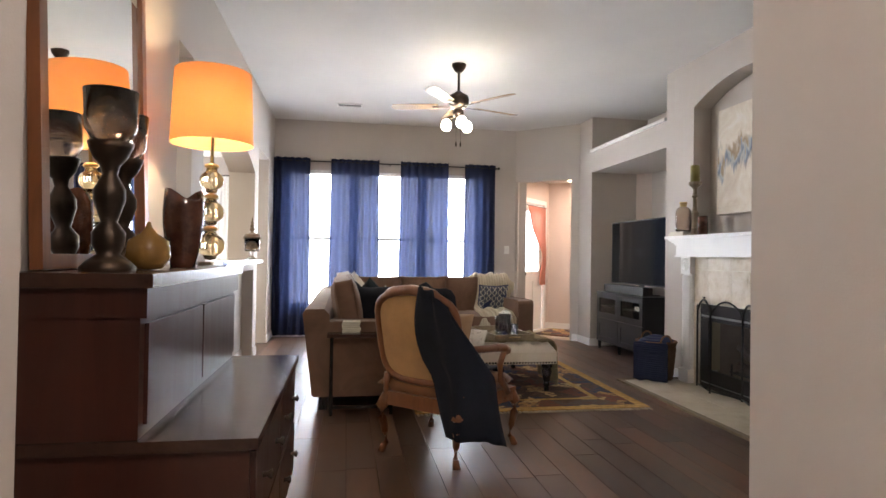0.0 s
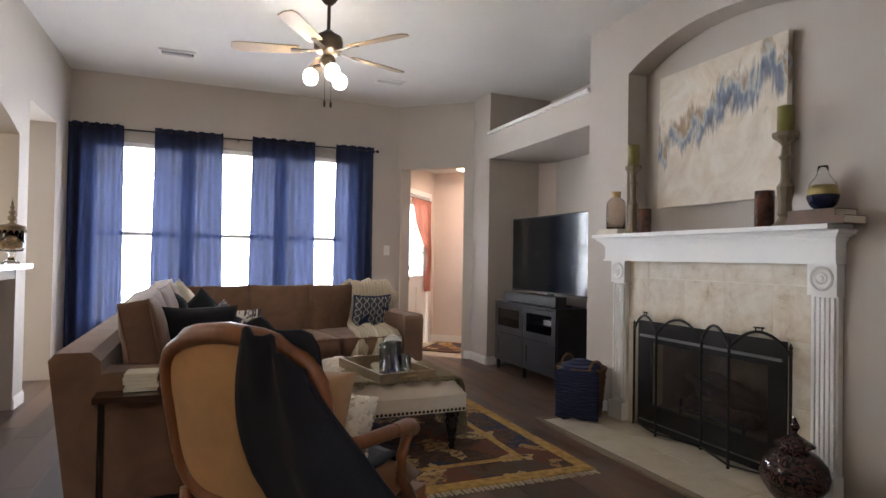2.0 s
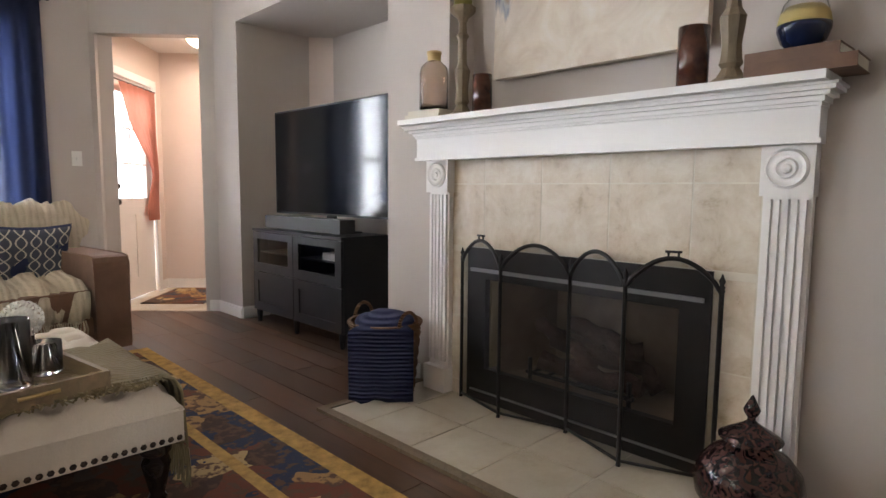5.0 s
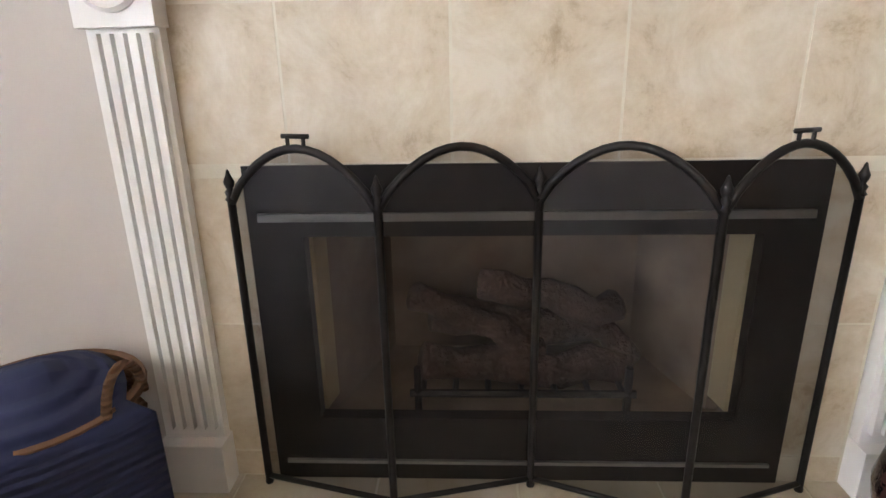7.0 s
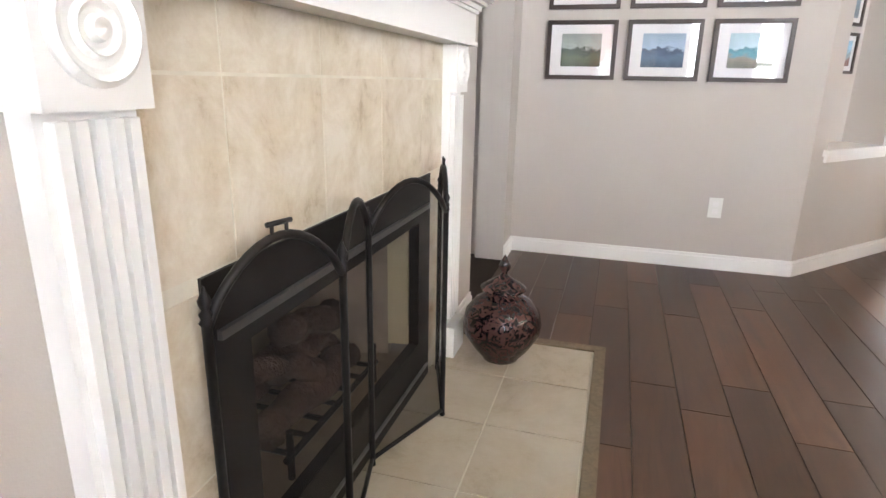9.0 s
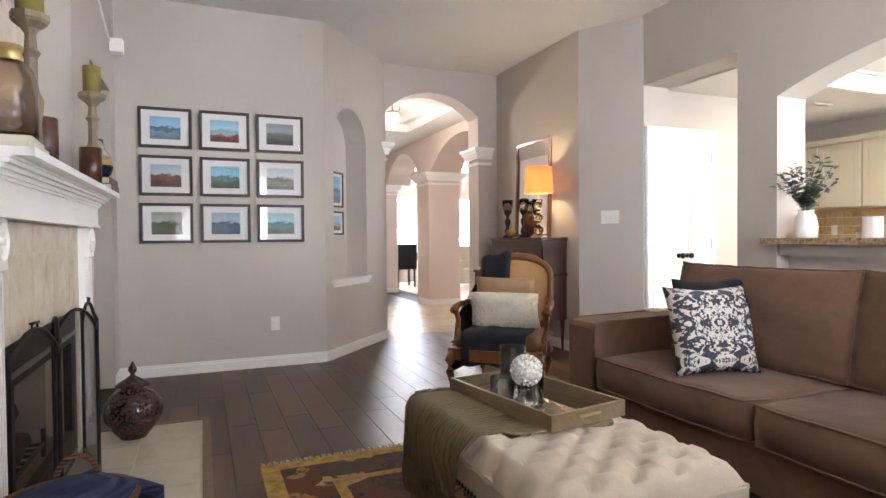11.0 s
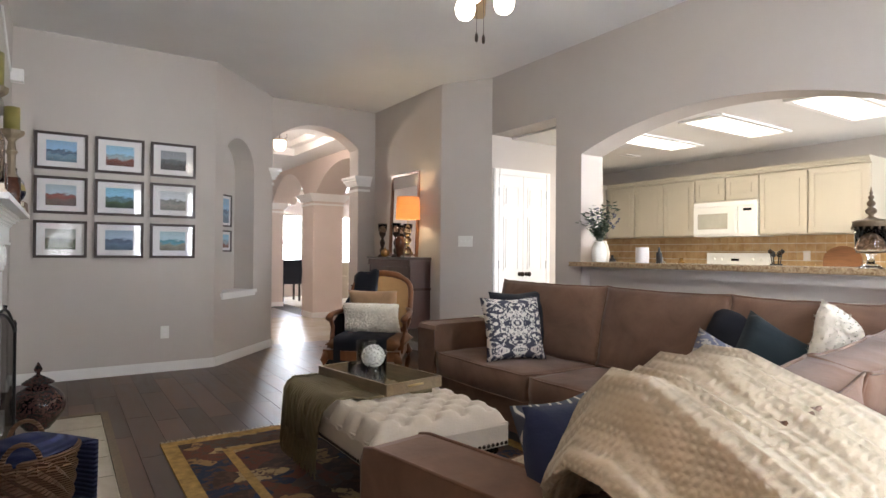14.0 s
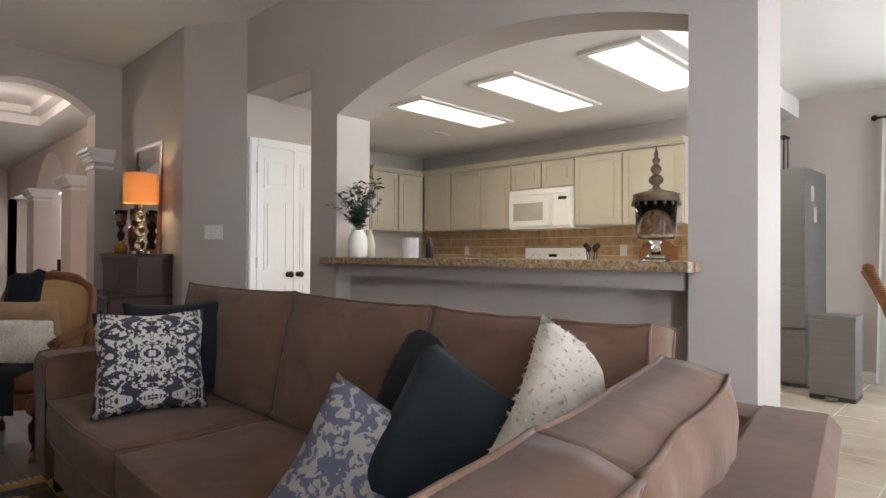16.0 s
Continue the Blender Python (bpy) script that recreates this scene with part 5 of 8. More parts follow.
bm = bm_new()
n = 48
pts = []
for k in range(n + 1):
    x, z = back_outline(k % n, n)
    pts.append((x, back_y(z, x), z))
tube(bm, pts, 0.024, 10, [0.024 + 0.009 * (1 if abs((k % n) - 12) < 3 else 0) for k in range(n + 1)])
for k in range(-1, 2):
    lathe(bm, [(0, -0.02), (0.018, -0.012), (0.024, 0), (0.018, 0.012), (0, 0.02)], 10, Matrix.Translation((k * 0.035, back_y(1.04), 1.045 - abs(k) * 0.012)))
part("back_frame", bm, CHAIR_WOOD, ch, "carved curved back frame", smooth=True)
bm = bm_new()
for off in (0.018, -0.018):
    c = bm.verts.new((0, back_y(0.735) + off * 1.6, 0.735))
    prev = None
    rings = []
    for f in (0.5, 1.0):
        rings.append([bm.verts.new((x * f, back_y(0.735 + (z - 0.735) * f, x * f) + off * (1.5 if f < 1 else 0.4), 0.735 + (z - 0.735) * f)) for x, z in (back_outline(k, n, inset=0.02) for k in range(n))])
    for k in range(n):
        j = (k + 1) % n
        bm.faces.new((c, rings[0][k], rings[0][j]))
        bm.faces.new((rings[0][k], rings[1][k], rings[1][j], rings[0][j]))
part("back_panel", bm, CHAIR_CLOTH, ch, "padded tan velvet back panel", smooth=True)
for s in (-1, 1):
    bm = bm_new()
    tube(bm, [(s * 0.25, -0.30, 0.70), (s * 0.30, -0.18, 0.685), (s * 0.325, 0.0, 0.675), (s * 0.325, 0.10, 0.665), (s * 0.32, 0.155, 0.64)], 0.02, 10, [0.018, 0.022, 0.025, 0.027, 0.03])
    tube(bm, [(s * 0.32, 0.13, 0.65), (s * 0.315, 0.08, 0.56), (s * 0.30, 0.12, 0.46), (s * 0.30, 0.20, 0.36)], 0.02, 10, [0.022, 0.019, 0.02, 0.026])
    part("arm", bm, CHAIR_WOOD, ch, "scrolled wooden arm", smooth=True)
    bm = bm_new()
    tube(bm, [(s * 0.24, -0.285, 0.38), (s * 0.23, -0.29, 0.50)], 0.02, 8)
    part("stile", bm, CHAIR_WOOD, ch, smooth=True)

CM = ch.matrix_world.copy()


def onchair(x, y, z):
    return tuple(CM @ Vector((x, y, z)))


bl = thing("throw_blanket", (0, 0, 0), "black cloth throw hanging over the back and arm of the armchair", "throw blanket")
rows = []
for i in range(21):
    t = i / 20
    zt = 1.062 - 0.88 * t
    x0 = 0.10 - 0.05 * math.sin(min(1, t * 1.7) * math.pi) + 0.20 * max(0, t - 0.5) ** 1.0
    x1 = 0.27 + 0.13 * min(1, t * 2.2) + 0.03 * t
    row = []
    for k in range(15):
        f = k / 14
        x = x0 + (x1 - x0) * f
        zz = zt - 0.16 * f * f * (1 - 0.5 * t)
        yy = back_y(max(zz, 0.5), min(x, 0.27)) - 0.05 - 0.012 * math.sin(k * 0.9 + t * 3) + (0.22 * max(0.0, x - 0.26) / 0.15) * (0.4 + 0.6 * t)
        row.append(onchair(x, yy, zz))
    rows.append(row)
drape("hanging_back", rows, DARK_CLOTH, bl, thick=0.012, rip=0.008, seed=4)
rows = []
for i in range(12):
    t = i / 11
    rows.append([onchair(0.03 + 0.24 * k / 7, back_y(1.04 - 0.5 * t, 0.1) + 0.04 + 0.05 * t, 1.065 - 0.55 * t - 0.1 * max(0, k / 7 - 0.5)) for k in range(8)])
drape("hanging_front", rows, DARK_CLOTH, bl, thick=0.012, rip=0.015, seed=6)
rows = [[onchair(-0.22 + 0.44 * k / 9, 0.02 + 0.30 * min(1, i / 4) + 0.012 * math.sin(k), 0.515 - (0.02 if i == 4 else 0) - max(0, i - 4) * 0.06) for k in range(10)] for i in range(9)]
drape("over_seat", rows, DARK_CLOTH, bl, thick=0.012, rip=0.01, seed=7)


def chair_pillow(place, rx, ry, sx, sy, mat, label, thick, seed):
    ob = thing("throw_pillow", CM @ Matrix.Translation(place) @ pose(0, 0, 0, rx, ry, 0), label, "throw pillow", "throw pillows")
    cover = cushion("cover", sx, sy, thick, mat, ob, puff=0.95, wrinkle=0.012, n=16, seed=seed, pinch=0.06)
    if mat == FUR:
        fluff(cover, 0.028, FUR, seed, 6)


chair_pillow((0.02, -0.14, 0.69), 78, 0, 0.44, 0.40, TAN_CLOTH, "tan cloth pillow behind the fur pillow on the armchair", 0.14, 11)
chair_pillow((0.0, 0.00, 0.64), 72, 0, 0.50, 0.28, FUR, "long white fur pillow on the armchair seat", 0.17, 12)

# little side table with a pile of booklets
st = thing("side_table", (0.30, 4.06, 0), "small dark wood side table with thin legs beside the sofa", "side table")
pbox("top", (0, 0, 0.565, 0.50, 0.36, 0.59), MAHOGANY_TOP, st, bev=0.004)
for x in (0.02, 0.455):
    for y in (0.02, 0.315):
        pbox("leg", (x, y, 0.0, x + 0.025, y + 0.025, 0.565), LEG_WOOD, st)
pbox("stretcher", (0.045, 0.02, 0.05, 0.455, 0.04, 0.07), LEG_WOOD, st)
bk = thing("booklet_stack", (0.47, 4.20, 0.59), "stack of cream paper napkins on the side table", "paper stack")
for k in range(5):
    cushion_m = Matrix.Translation((0.004 * math.sin(k * 2), 0.003 * math.cos(k), 0.009 + k * 0.016)) @ pose(0, 0, 0, 0, 0, 3 * math.sin(k * 1.3))
    bm = bm_new()
    box(bm, -0.065, -0.065, -0.007, 0.065, 0.065, 0.007, cushion_m)
    part("napkin", bm, PAPER, bk, bev=0.003)

# curtains on their rod
rod = thing("curtain_rod", (0, 0, 0), "thin black iron curtain rod with ball finials above the window", "curtain rod")
bm = bm_new()
tube(bm, [(-0.62, 8.19, 2.485), (2.62, 8.19, 2.485)], 0.008, 8)
part("rod", bm, BLACK, rod, smooth=True)
for x in (-0.64, 2.64):
    bm = bm_new()
    lathe(bm, [(0, -0.02), (0.014, -0.014), (0.02, 0), (0.014, 0.014), (0, 0.02)], 12, Matrix.Translation((x, 8.19, 2.485)))
    part("finial", bm, BLACK, rod, smooth=True)
for x in (-0.55, 1.03, 2.60):
    pbox("bracket", (x - 0.006, 8.19, 2.47, x + 0.006, 8.268, 2.486), BLACK, rod)


def curtain(name, m, w0, w1, z0, z1, mat, label, folds=9, depth=0.035, seed=0, head=0.06):
    ob = thing(name, m, label, "curtain", "window curtains")
    bm = bm_new()
    nx, nz = folds * 10, 14
    vs = []
    for i in range(nz + 1):
        t = i / nz
        z = z1 - (z1 - z0) * t
        w = w0 + (w1 - w0) * t
        row = []
        for k in range(nx + 1):
            s = k / nx
            ph = s * folds * 2 * math.pi + 0.7 * math.sin(s * 7 + seed) + 0.25 * math.sin(t * 3 + seed + s * 5)
            amp = depth * (0.45 + 0.55 * t) * (0.65 + 0.5 * noise.noise(Vector((s * 4 + seed, t * 1.5, 0))))
            row.append(bm.verts.new(((s - 0.5) * w, math.sin(ph) * amp, z + (0.010 * math.sin(ph * 2 + seed) if i == 0 else 0))))
        vs.append(row)
    for i in range(nz):
        for k in range(nx):
            bm.faces.new((vs[i][k], vs[i][k + 1], vs[i + 1][k + 1], vs[i + 1][k]))
    part("cloth", bm, mat, ob, smooth=True)
    if head:
        bm = bm_new()
        for k in range(folds * 4):
            s0 = (k / (folds * 4) - 0.5) * w0
            s1 = ((k + 1) / (folds * 4) - 0.5) * w0
            zt = z1 + head * (0.45 + 0.35 * abs(math.sin(k * 2.3 + seed)))
            y0, y1 = (0.016, -0.012) if k % 2 else (-0.012, 0.016)
            bm.faces.new([bm.verts.new(p) for p in ((s0, y0, z1 - 0.03), (s1, y1, z1 - 0.03), (s1, y1, zt), (s0, y0, zt * 0.5 + z1 * 0.5 + head * 0.3))])
        part("ruffle", bm, mat, ob, smooth=True)
    return ob


for k, (x0, x1, f) in enumerate(((-0.60, -0.10, 5), (0.19, 0.87, 6), (1.18, 1.88, 6), (2.13, 2.59, 4))):
    curtain("curtain", Matrix.Translation(((x0 + x1) / 2, 8.19, 0)), x1 - x0, (x1 - x0) * 1.08, 0.03, 2.49, SHEER["navy_sheer"], "navy blue sheer curtain panel gathered on the rod, reaching the floor", f, 0.05, seed=k * 2.3)

# ceiling fan
fan = thing("ceiling_fan", (1.50, 5.47, 0.0), "dark bronze ceiling fan with light wood blades and three lamps", "ceiling fan")
bm = bm_new()
lathe(bm, [(0.0, 2.995), (0.03, 3.0), (0.055, 3.03), (0.07, 3.06), (0.072, H), (0, H)], 24)
part("canopy", bm, BRONZE, fan, smooth=True)
bm = bm_new()
tube(bm, [(0, 0, 2.72), (0, 0, 3.0)], 0.013, 12)
part("downrod", bm, BRONZE, fan, smooth=True)
bm = bm_new()
lathe(bm, [(0, 2.56), (0.06, 2.565), (0.085, 2.59), (0.10, 2.61), (0.105, 2.66), (0.095, 2.70), (0.05, 2.725), (0.02, 2.75), (0, 2.75)], 28)
lathe(bm, [(0, 2.47), (0.03, 2.475), (0.05, 2.49), (0.055, 2.53), (0.045, 2.56), (0, 2.56)], 24)
part("motor", bm, BRONZE, fan, "dark bronze motor housing", smooth=True)
BLADE = wood("fan_blade", (0.36, 0.25, 0.14), 1.0, 0.4, axis=0, vary=0.15)
for k in range(5):
    a = k * 2 * math.pi / 5 + 0.35
    mm = Matrix.Rotation(a, 4, "Z") @ Matrix.Translation((0, 0, 2.60)) @ Matrix.Rotation(radians(12), 4, "X")
    bm = bm_new()
    pts = [(0.20, -0.045), (0.60, -0.062), (0.66, -0.05), (0.68, 0.0), (0.66, 0.05), (0.60, 0.062), (0.20, 0.045)]
    prism(bm, pts, -0.004, 0.004, mm)
    part("blade", bm, BLADE, fan, bev=0.002)
    bm = bm_new()
    box(bm, 0.08, -0.018, -0.010, 0.26, 0.018, -0.005, mm)
    part("blade_arm", bm, BRONZE, fan)
for k in range(3):
    a = k * 2.094 + 0.6
    d = Vector((math.cos(a), math.sin(a), 0))
    bm = bm_new()
    tube(bm, [tuple(d * 0.03 + Vector((0, 0, 2.50))), tuple(d * 0.10 + Vector((0, 0, 2.49))), tuple(d * 0.12 + Vector((0, 0, 2.465)))], 0.011, 8)
    part("lamp_arm", bm, BRONZE, fan, smooth=True)
    bm = bm_new()
    lathe(bm, [(0.02, 0.0), (0.045, -0.02), (0.055, -0.055), (0.048, -0.09), (0.03, -0.11), (0, -0.115)], 18, Matrix.Translation(tuple(d * 0.125 + Vector((0, 0, 2.47)))))
    part("lamp_globe", bm, BULB, fan, "frosted glass lamp, lit", smooth=True)
for x in (-0.02, 0.025):
    bm = bm_new()
    tube(bm, [(x, 0, 2.47), (x, 0, 2.24)], 0.0015, 5)
    lathe(bm, [(0, 2.19), (0.008, 2.20), (0.009, 2.225), (0.003, 2.245), (0, 2.246)], 10, Matrix.Translation((x, 0, 0)))
    part("pull_chain", bm, BRONZE, fan, smooth=True)


for ob_ in fan.children:
    if not ob_.name.startswith("canopy"):
        ob_.location.z += 0.065


def vent(place, sx, sy):
    ob = thing("ceiling_vent", place, "white slatted air vent in the ceiling", "air vent", "ceiling vents")
    bm = bm_new()
    for x0, y0, x1, y1 in ((-sx, -sy, sx, -sy + 0.02), (-sx, sy - 0.02, sx, sy), (-sx, -sy + 0.02, -sx + 0.02, sy - 0.02), (sx - 0.02, -sy + 0.02, sx, sy - 0.02)):
        box(bm, x0, y0, -0.012, x1, y1, -0.001)
    part("frame", bm, TRIM, ob)
    n = int(2 * sx / 0.022)
    bm = bm_new()
    for k in range(n):
        x = -sx + 0.02 + k * (2 * sx - 0.04) / n
        box(bm, x, -sy + 0.02, -0.010, x + 0.006, sy - 0.02, -0.002)
    part("louvers", bm, TRIM, ob, kind="stuff")
    # black sheet on the ceiling stands for the shade inside the duct
    pbox("backing", (-sx + 0.02, -sy + 0.02, -0.0018, sx - 0.02, sy - 0.02, -0.0008), PLASTIC, ob)


vent((0.43, 7.29, H), 0.16, 0.08)
vent((2.51, 7.29, H), 0.16, 0.08)

# television and its cabinet
cab = thing("media_cabinet", (3.70, 5.85, 0), "black-brown media cabinet with two glass doors in the niche", "media cabinet")
W = 1.20
pbox("side_panel", (0.02, 0, 0.10, 0.40, 0.018, 0.72), BLACKWOOD, cab)
pbox("side_panel", (0.02, W - 0.018, 0.10, 0.40, W, 0.72), BLACKWOOD, cab)
pbox("bottom_panel", (0.02, 0.018, 0.10, 0.40, W - 0.018, 0.118), BLACKWOOD, cab)
pbox("divider", (0.02, 0.591, 0.118, 0.40, 0.609, 0.72), BLACKWOOD, cab)
pbox("back_panel", (0.385, 0.018, 0.118, 0.40, 0.591, 0.72), BLACKWOOD, cab)
pbox("back_panel", (0.385, 0.609, 0.118, 0.40, W - 0.018, 0.72), BLACKWOOD, cab)
pbox("shelf", (0.03, 0.018, 0.40, 0.385, 0.591, 0.415), BLACKWOOD, cab)
pbox("shelf", (0.03, 0.609, 0.40, 0.385, W - 0.018, 0.415), BLACKWOOD, cab)
pbox("shelf", (0.06, 0.018, 0.55, 0.385, 0.591, 0.56), BLACKWOOD, cab)
pbox("shelf", (0.06, 0.609, 0.55, 0.385, W - 0.018, 0.56), BLACKWOOD, cab)
pbox("top", (-0.004, -0.004, 0.72, 0.404, W + 0.004, 0.74), BLACKWOOD, cab, bev=0.003)
for y0 in (0.004, 0.603):
    y1 = y0 + 0.593
    bm = bm_new()
    for a, b, c, d in ((y0, y0 + 0.07, 0.41, 0.715), (y1 - 0.07, y1, 0.41, 0.715), (y0 + 0.07, y1 - 0.07, 0.41, 0.48), (y0 + 0.07, y1 - 0.07, 0.665, 0.715)):
        box(bm, 0.0, a, c, 0.018, b, d)
    part("glass_door", bm, BLACKWOOD, cab, bev=0.002)
    pbox("pane", (0.008, y0 + 0.07, 0.48, 0.012, y1 - 0.07, 0.665), GLASS, cab, "dark clear glass pane")
    bm = bm_new()
    for a, b, c, d in ((y0, y0 + 0.07, 0.105, 0.405), (y1 - 0.07, y1, 0.105, 0.405), (y0 + 0.07, y1 - 0.07, 0.105, 0.17), (y0 + 0.07, y1 - 0.07, 0.34, 0.405)):
        box(bm, 0.0, a, c, 0.018, b, d)
    box(bm, 0.008, y0 + 0.07, 0.17, 0.016, y1 - 0.07, 0.34)
    part("lower_door", bm, BLACKWOOD, cab, bev=0.002)
for y in (0.01, 0.58, W - 0.06):
    for x in (0.03, 0.35):
        bm = bm_new()
        lathe(bm, [(0.016, 0), (0.024, 0.10), (0, 0.10)], 12, Matrix.Translation((x, y + 0.025, 0)))
        part("leg", bm, BLACKWOOD, cab)
pl = thing("game_console", (3.86, 6.10, 0.56), "small black and white electronic box behind the cabinet glass", "electronics")
pbox("body", (-0.07, -0.1, 0.0, 0.08, 0.1, 0.05), WHITE, pl, bev=0.004)
sb = thing("soundbar", (3.80, 6.42, 0.741), "long black soundbar on the media cabinet", "speaker")
pbox("body", (-0.06, -0.50, 0.012, 0.06, 0.50, 0.105), PLASTIC, sb, bev=0.015)
for y in (-0.4, 0.4):
    pbox("foot", (-0.03, y - 0.02, 0, 0.03, y + 0.02, 0.014), PLASTIC, sb)
tv = thing("television", (3.88, 6.28, 0.74), "large black flat television, switched off, on the media cabinet", "television")
bm = bm_new()
box(bm, 0.0, -0.715, 0.12, 0.05, 0.715, 0.90)
part("casing", bm, PLASTIC, tv, bev=0.006)
pbox("screen", (-0.0025, -0.703, 0.135, -0.0003, 0.703, 0.888), SCREEN, tv, "glossy dark screen")
pbox("stand", (0.0, -0.2, 0.0, 0.16, 0.2, 0.012), PLASTIC, tv)
pbox("neck", (0.03, -0.05, 0.012, 0.05, 0.05, 0.13), PLASTIC, tv)

# basket with a blue knitted blanket
bsk = thing("basket", Matrix.Translation((3.42, 5.06, 0.012)) @ pose(0, 0, 0, 0, 0, 0), "woven brown basket with two loop handles beside the fireplace", "basket")
bm = bm_new()
nb_, rb = 34, 13
rings = []
for i in range(rb + 1):
    z = 0.36 * i / rb
    rr = 0.145 + 0.035 * i / rb
    rings.append([bm.verts.new(((rr + 0.011 * (1 if (k + i) % 2 else -1)) * math.cos(2 * math.pi * k / nb_), (rr + 0.011 * (1 if (k + i) % 2 else -1)) * math.sin(2 * math.pi * k / nb_), z)) for k in range(nb_)])
for a, b in zip(rings, rings[1:]):
    for k in range(nb_):
        bm.faces.new((a[k], a[(k + 1) % nb_], b[(k + 1) % nb_], b[k]))
bm.faces.new(rings[0][::-1])
tube(bm, [(0.184 * math.cos(2 * math.pi * k / 32), 0.184 * math.sin(2 * math.pi * k / 32), 0.362) for k in range(33)], 0.011, 8)
part("weave", bm, SEAGRASS, bsk, smooth=False)
for s in (-1, 1):
    bm = bm_new()
    tube(bm, [(0.06 * math.cos(math.pi * k / 10), s * 0.18, 0.35 + 0.085 * math.sin(math.pi * k / 10)) for k in range(11)], 0.009, 8)
    part("handle", bm, SEAGRASS, bsk, smooth=True)
bb = thing("throw_blanket", (3.42, 5.06, 0.012), "navy ribbed blanket stuffed in the basket and hanging over its front", "throw blanket")
rows = []
for i in range(17):
    t = i / 16
    row = []
    for k in range(11):
        s = (k / 10 - 0.5) * 0.36
        c, sn = math.cos(radians(-45)), math.sin(radians(-45))
        if t < 0.35:
            f = 0.15 - t / 0.35 * 0.33
            s *= 0.86 * math.cos(min(1.0, abs(f) / 0.21) * 0.9)
            z = 0.352 + 0.075 * math.cos(s * 9) * math.cos(f * 7.5)
        else:
            s *= 0.88
            f = -0.195 - 0.035 * (1 - abs(s) * 4) * 0.5
            z = 0.37 - (t - 0.35) / 0.65 * 0.36
        lx, ly = f, s
        row.append((lx * math.cos(radians(45)) - ly * math.sin(radians(45)), lx * math.sin(radians(45)) + ly * math.cos(radians(45)), z))
    rows.append(row)
drape("blanket", rows, NAVY_KNIT, bb, thick=0.02, rip=0.008, seed=12)

# patterned floor jar
m_, nt_, b_ = base("etched_jar_glaze", 0.12)
v_ = coords(nt_)
n_ = noise_tex(nt_, v_, 26, 2, 0.4, 2.5)
nt_.links.new(ramp(nt_, n_, [(0.46, (0.012, 0.006, 0.008)), (0.52, (0.075, 0.035, 0.03))]), b_.inputs["Base Color"])
bump(nt_, b_, n_, 0.4, 0.003)
JAR = m_
jar = thing("floor_jar", (3.42, 3.31, 0.012), "glossy dark brown lidded jar with etched scrolls on the hearth", "jar")
bm = bm_new()
lathe(bm, [(0, 0), (0.07, 0), (0.075, 0.01), (0.11, 0.05), (0.148, 0.11), (0.155, 0.15), (0.145, 0.20), (0.11, 0.245), (0.075, 0.268), (0.06, 0.278), (0.062, 0.29), (0.07, 0.295)], 36)
part("body", bm, JAR, jar, smooth=True)
bm = bm_new()
lathe(bm, [(0.088, 0.292), (0.09, 0.298), (0.07, 0.312), (0.04, 0.33), (0.022, 0.342), (0.012, 0.35), (0.011, 0.358), (0.022, 0.375), (0.024, 0.385), (0.014, 0.405), (0.004, 0.425), (0, 0.43)], 30)
part("lid", bm, JAR, jar, "domed lid with pointed finial", smooth=True)


# ---- mantel things ----
def candlestick(place, h, r, candle_r, candle_h, mat, label):
    ob = thing("candlestick", place, label, "candlestick", "mantel candlesticks")
    bm = bm_new()
    p = [(1.0, 0), (1.0, 0.02), (0.75, 0.04), (0.6, 0.07), (0.45, 0.10), (0.62, 0.13), (0.55, 0.16), (0.50, 0.25), (0.62, 0.36), (0.68, 0.42), (0.42, 0.47), (0.36, 0.52), (0.36, 0.70), (0.55, 0.74), (0.36, 0.77), (0.30, 0.86), (0.5, 0.90), (0.95, 0.94), (1.05, 0.96), (1.05, 1.0), (0, 1.0)]
    lathe(bm, [(a * r, b * h) for a, b in p], 8)
    part("turned_stem", bm, mat, ob)
    bm = bm_new()
    lathe(bm, [(0, h), (candle_r, h), (candle_r, h + candle_h), (candle_r * 0.8, h + candle_h + 0.002), (0, h + candle_h - 0.006)], 24)
    part("candle", bm, WAX, ob, "olive green pillar candle", smooth=True)
    bm = bm_new()
    tube(bm, [(0, 0, h + candle_h - 0.008), (0.001, 0, h + candle_h + 0.012)], 0.0015, 5)
    part("wick", bm, LEG_WOOD, ob)
    return ob


MZ = 1.392
candlestick((3.565, 4.67, MZ), 0.49, 0.055, 0.041, 0.15, HOLDER_WOOD, "turned greenish wood candlestick with an olive pillar candle on the mantel")
candlestick((3.565, 3.48, MZ), 0.50, 0.062, 0.042, 0.14, HOLDER_WOOD, "tall turned wood candlestick with an olive pillar candle on the mantel")
vessel("hurricane", (3.56, 4.54, MZ), 0.044, 0.17, AMBER, "amber brown ceramic cylinder on the mantel", "candle holder")
vessel("hurricane", (3.56, 3.60, MZ), 0.05, 0.20, AMBER, "dark brown textured glass cylinder on the mantel", "candle holder")


def book(name, place, rz, sx, sy, h, mat, label):
    ob = thing(name, Matrix.Translation(place) @ pose(0, 0, 0, 0, 0, rz), label, "book", "books on the mantel")
    bm = bm_new()
    box(bm, -sx / 2, -sy / 2, 0, sx / 2, sy / 2, 0.003)
    box(bm, -sx / 2, -sy / 2, h - 0.003, sx / 2, sy / 2, h)
    box(bm, -sx / 2, -sy / 2, 0.003, -sx / 2 + 0.003, sy / 2, h - 0.003)
    part("cover", bm, mat, ob, bev=0.001)
    pbox("pages", (-sx / 2 + 0.003, -sy / 2 + 0.004, 0.003, sx / 2 - 0.004, sy / 2 - 0.004, h - 0.003), PAPER, ob)


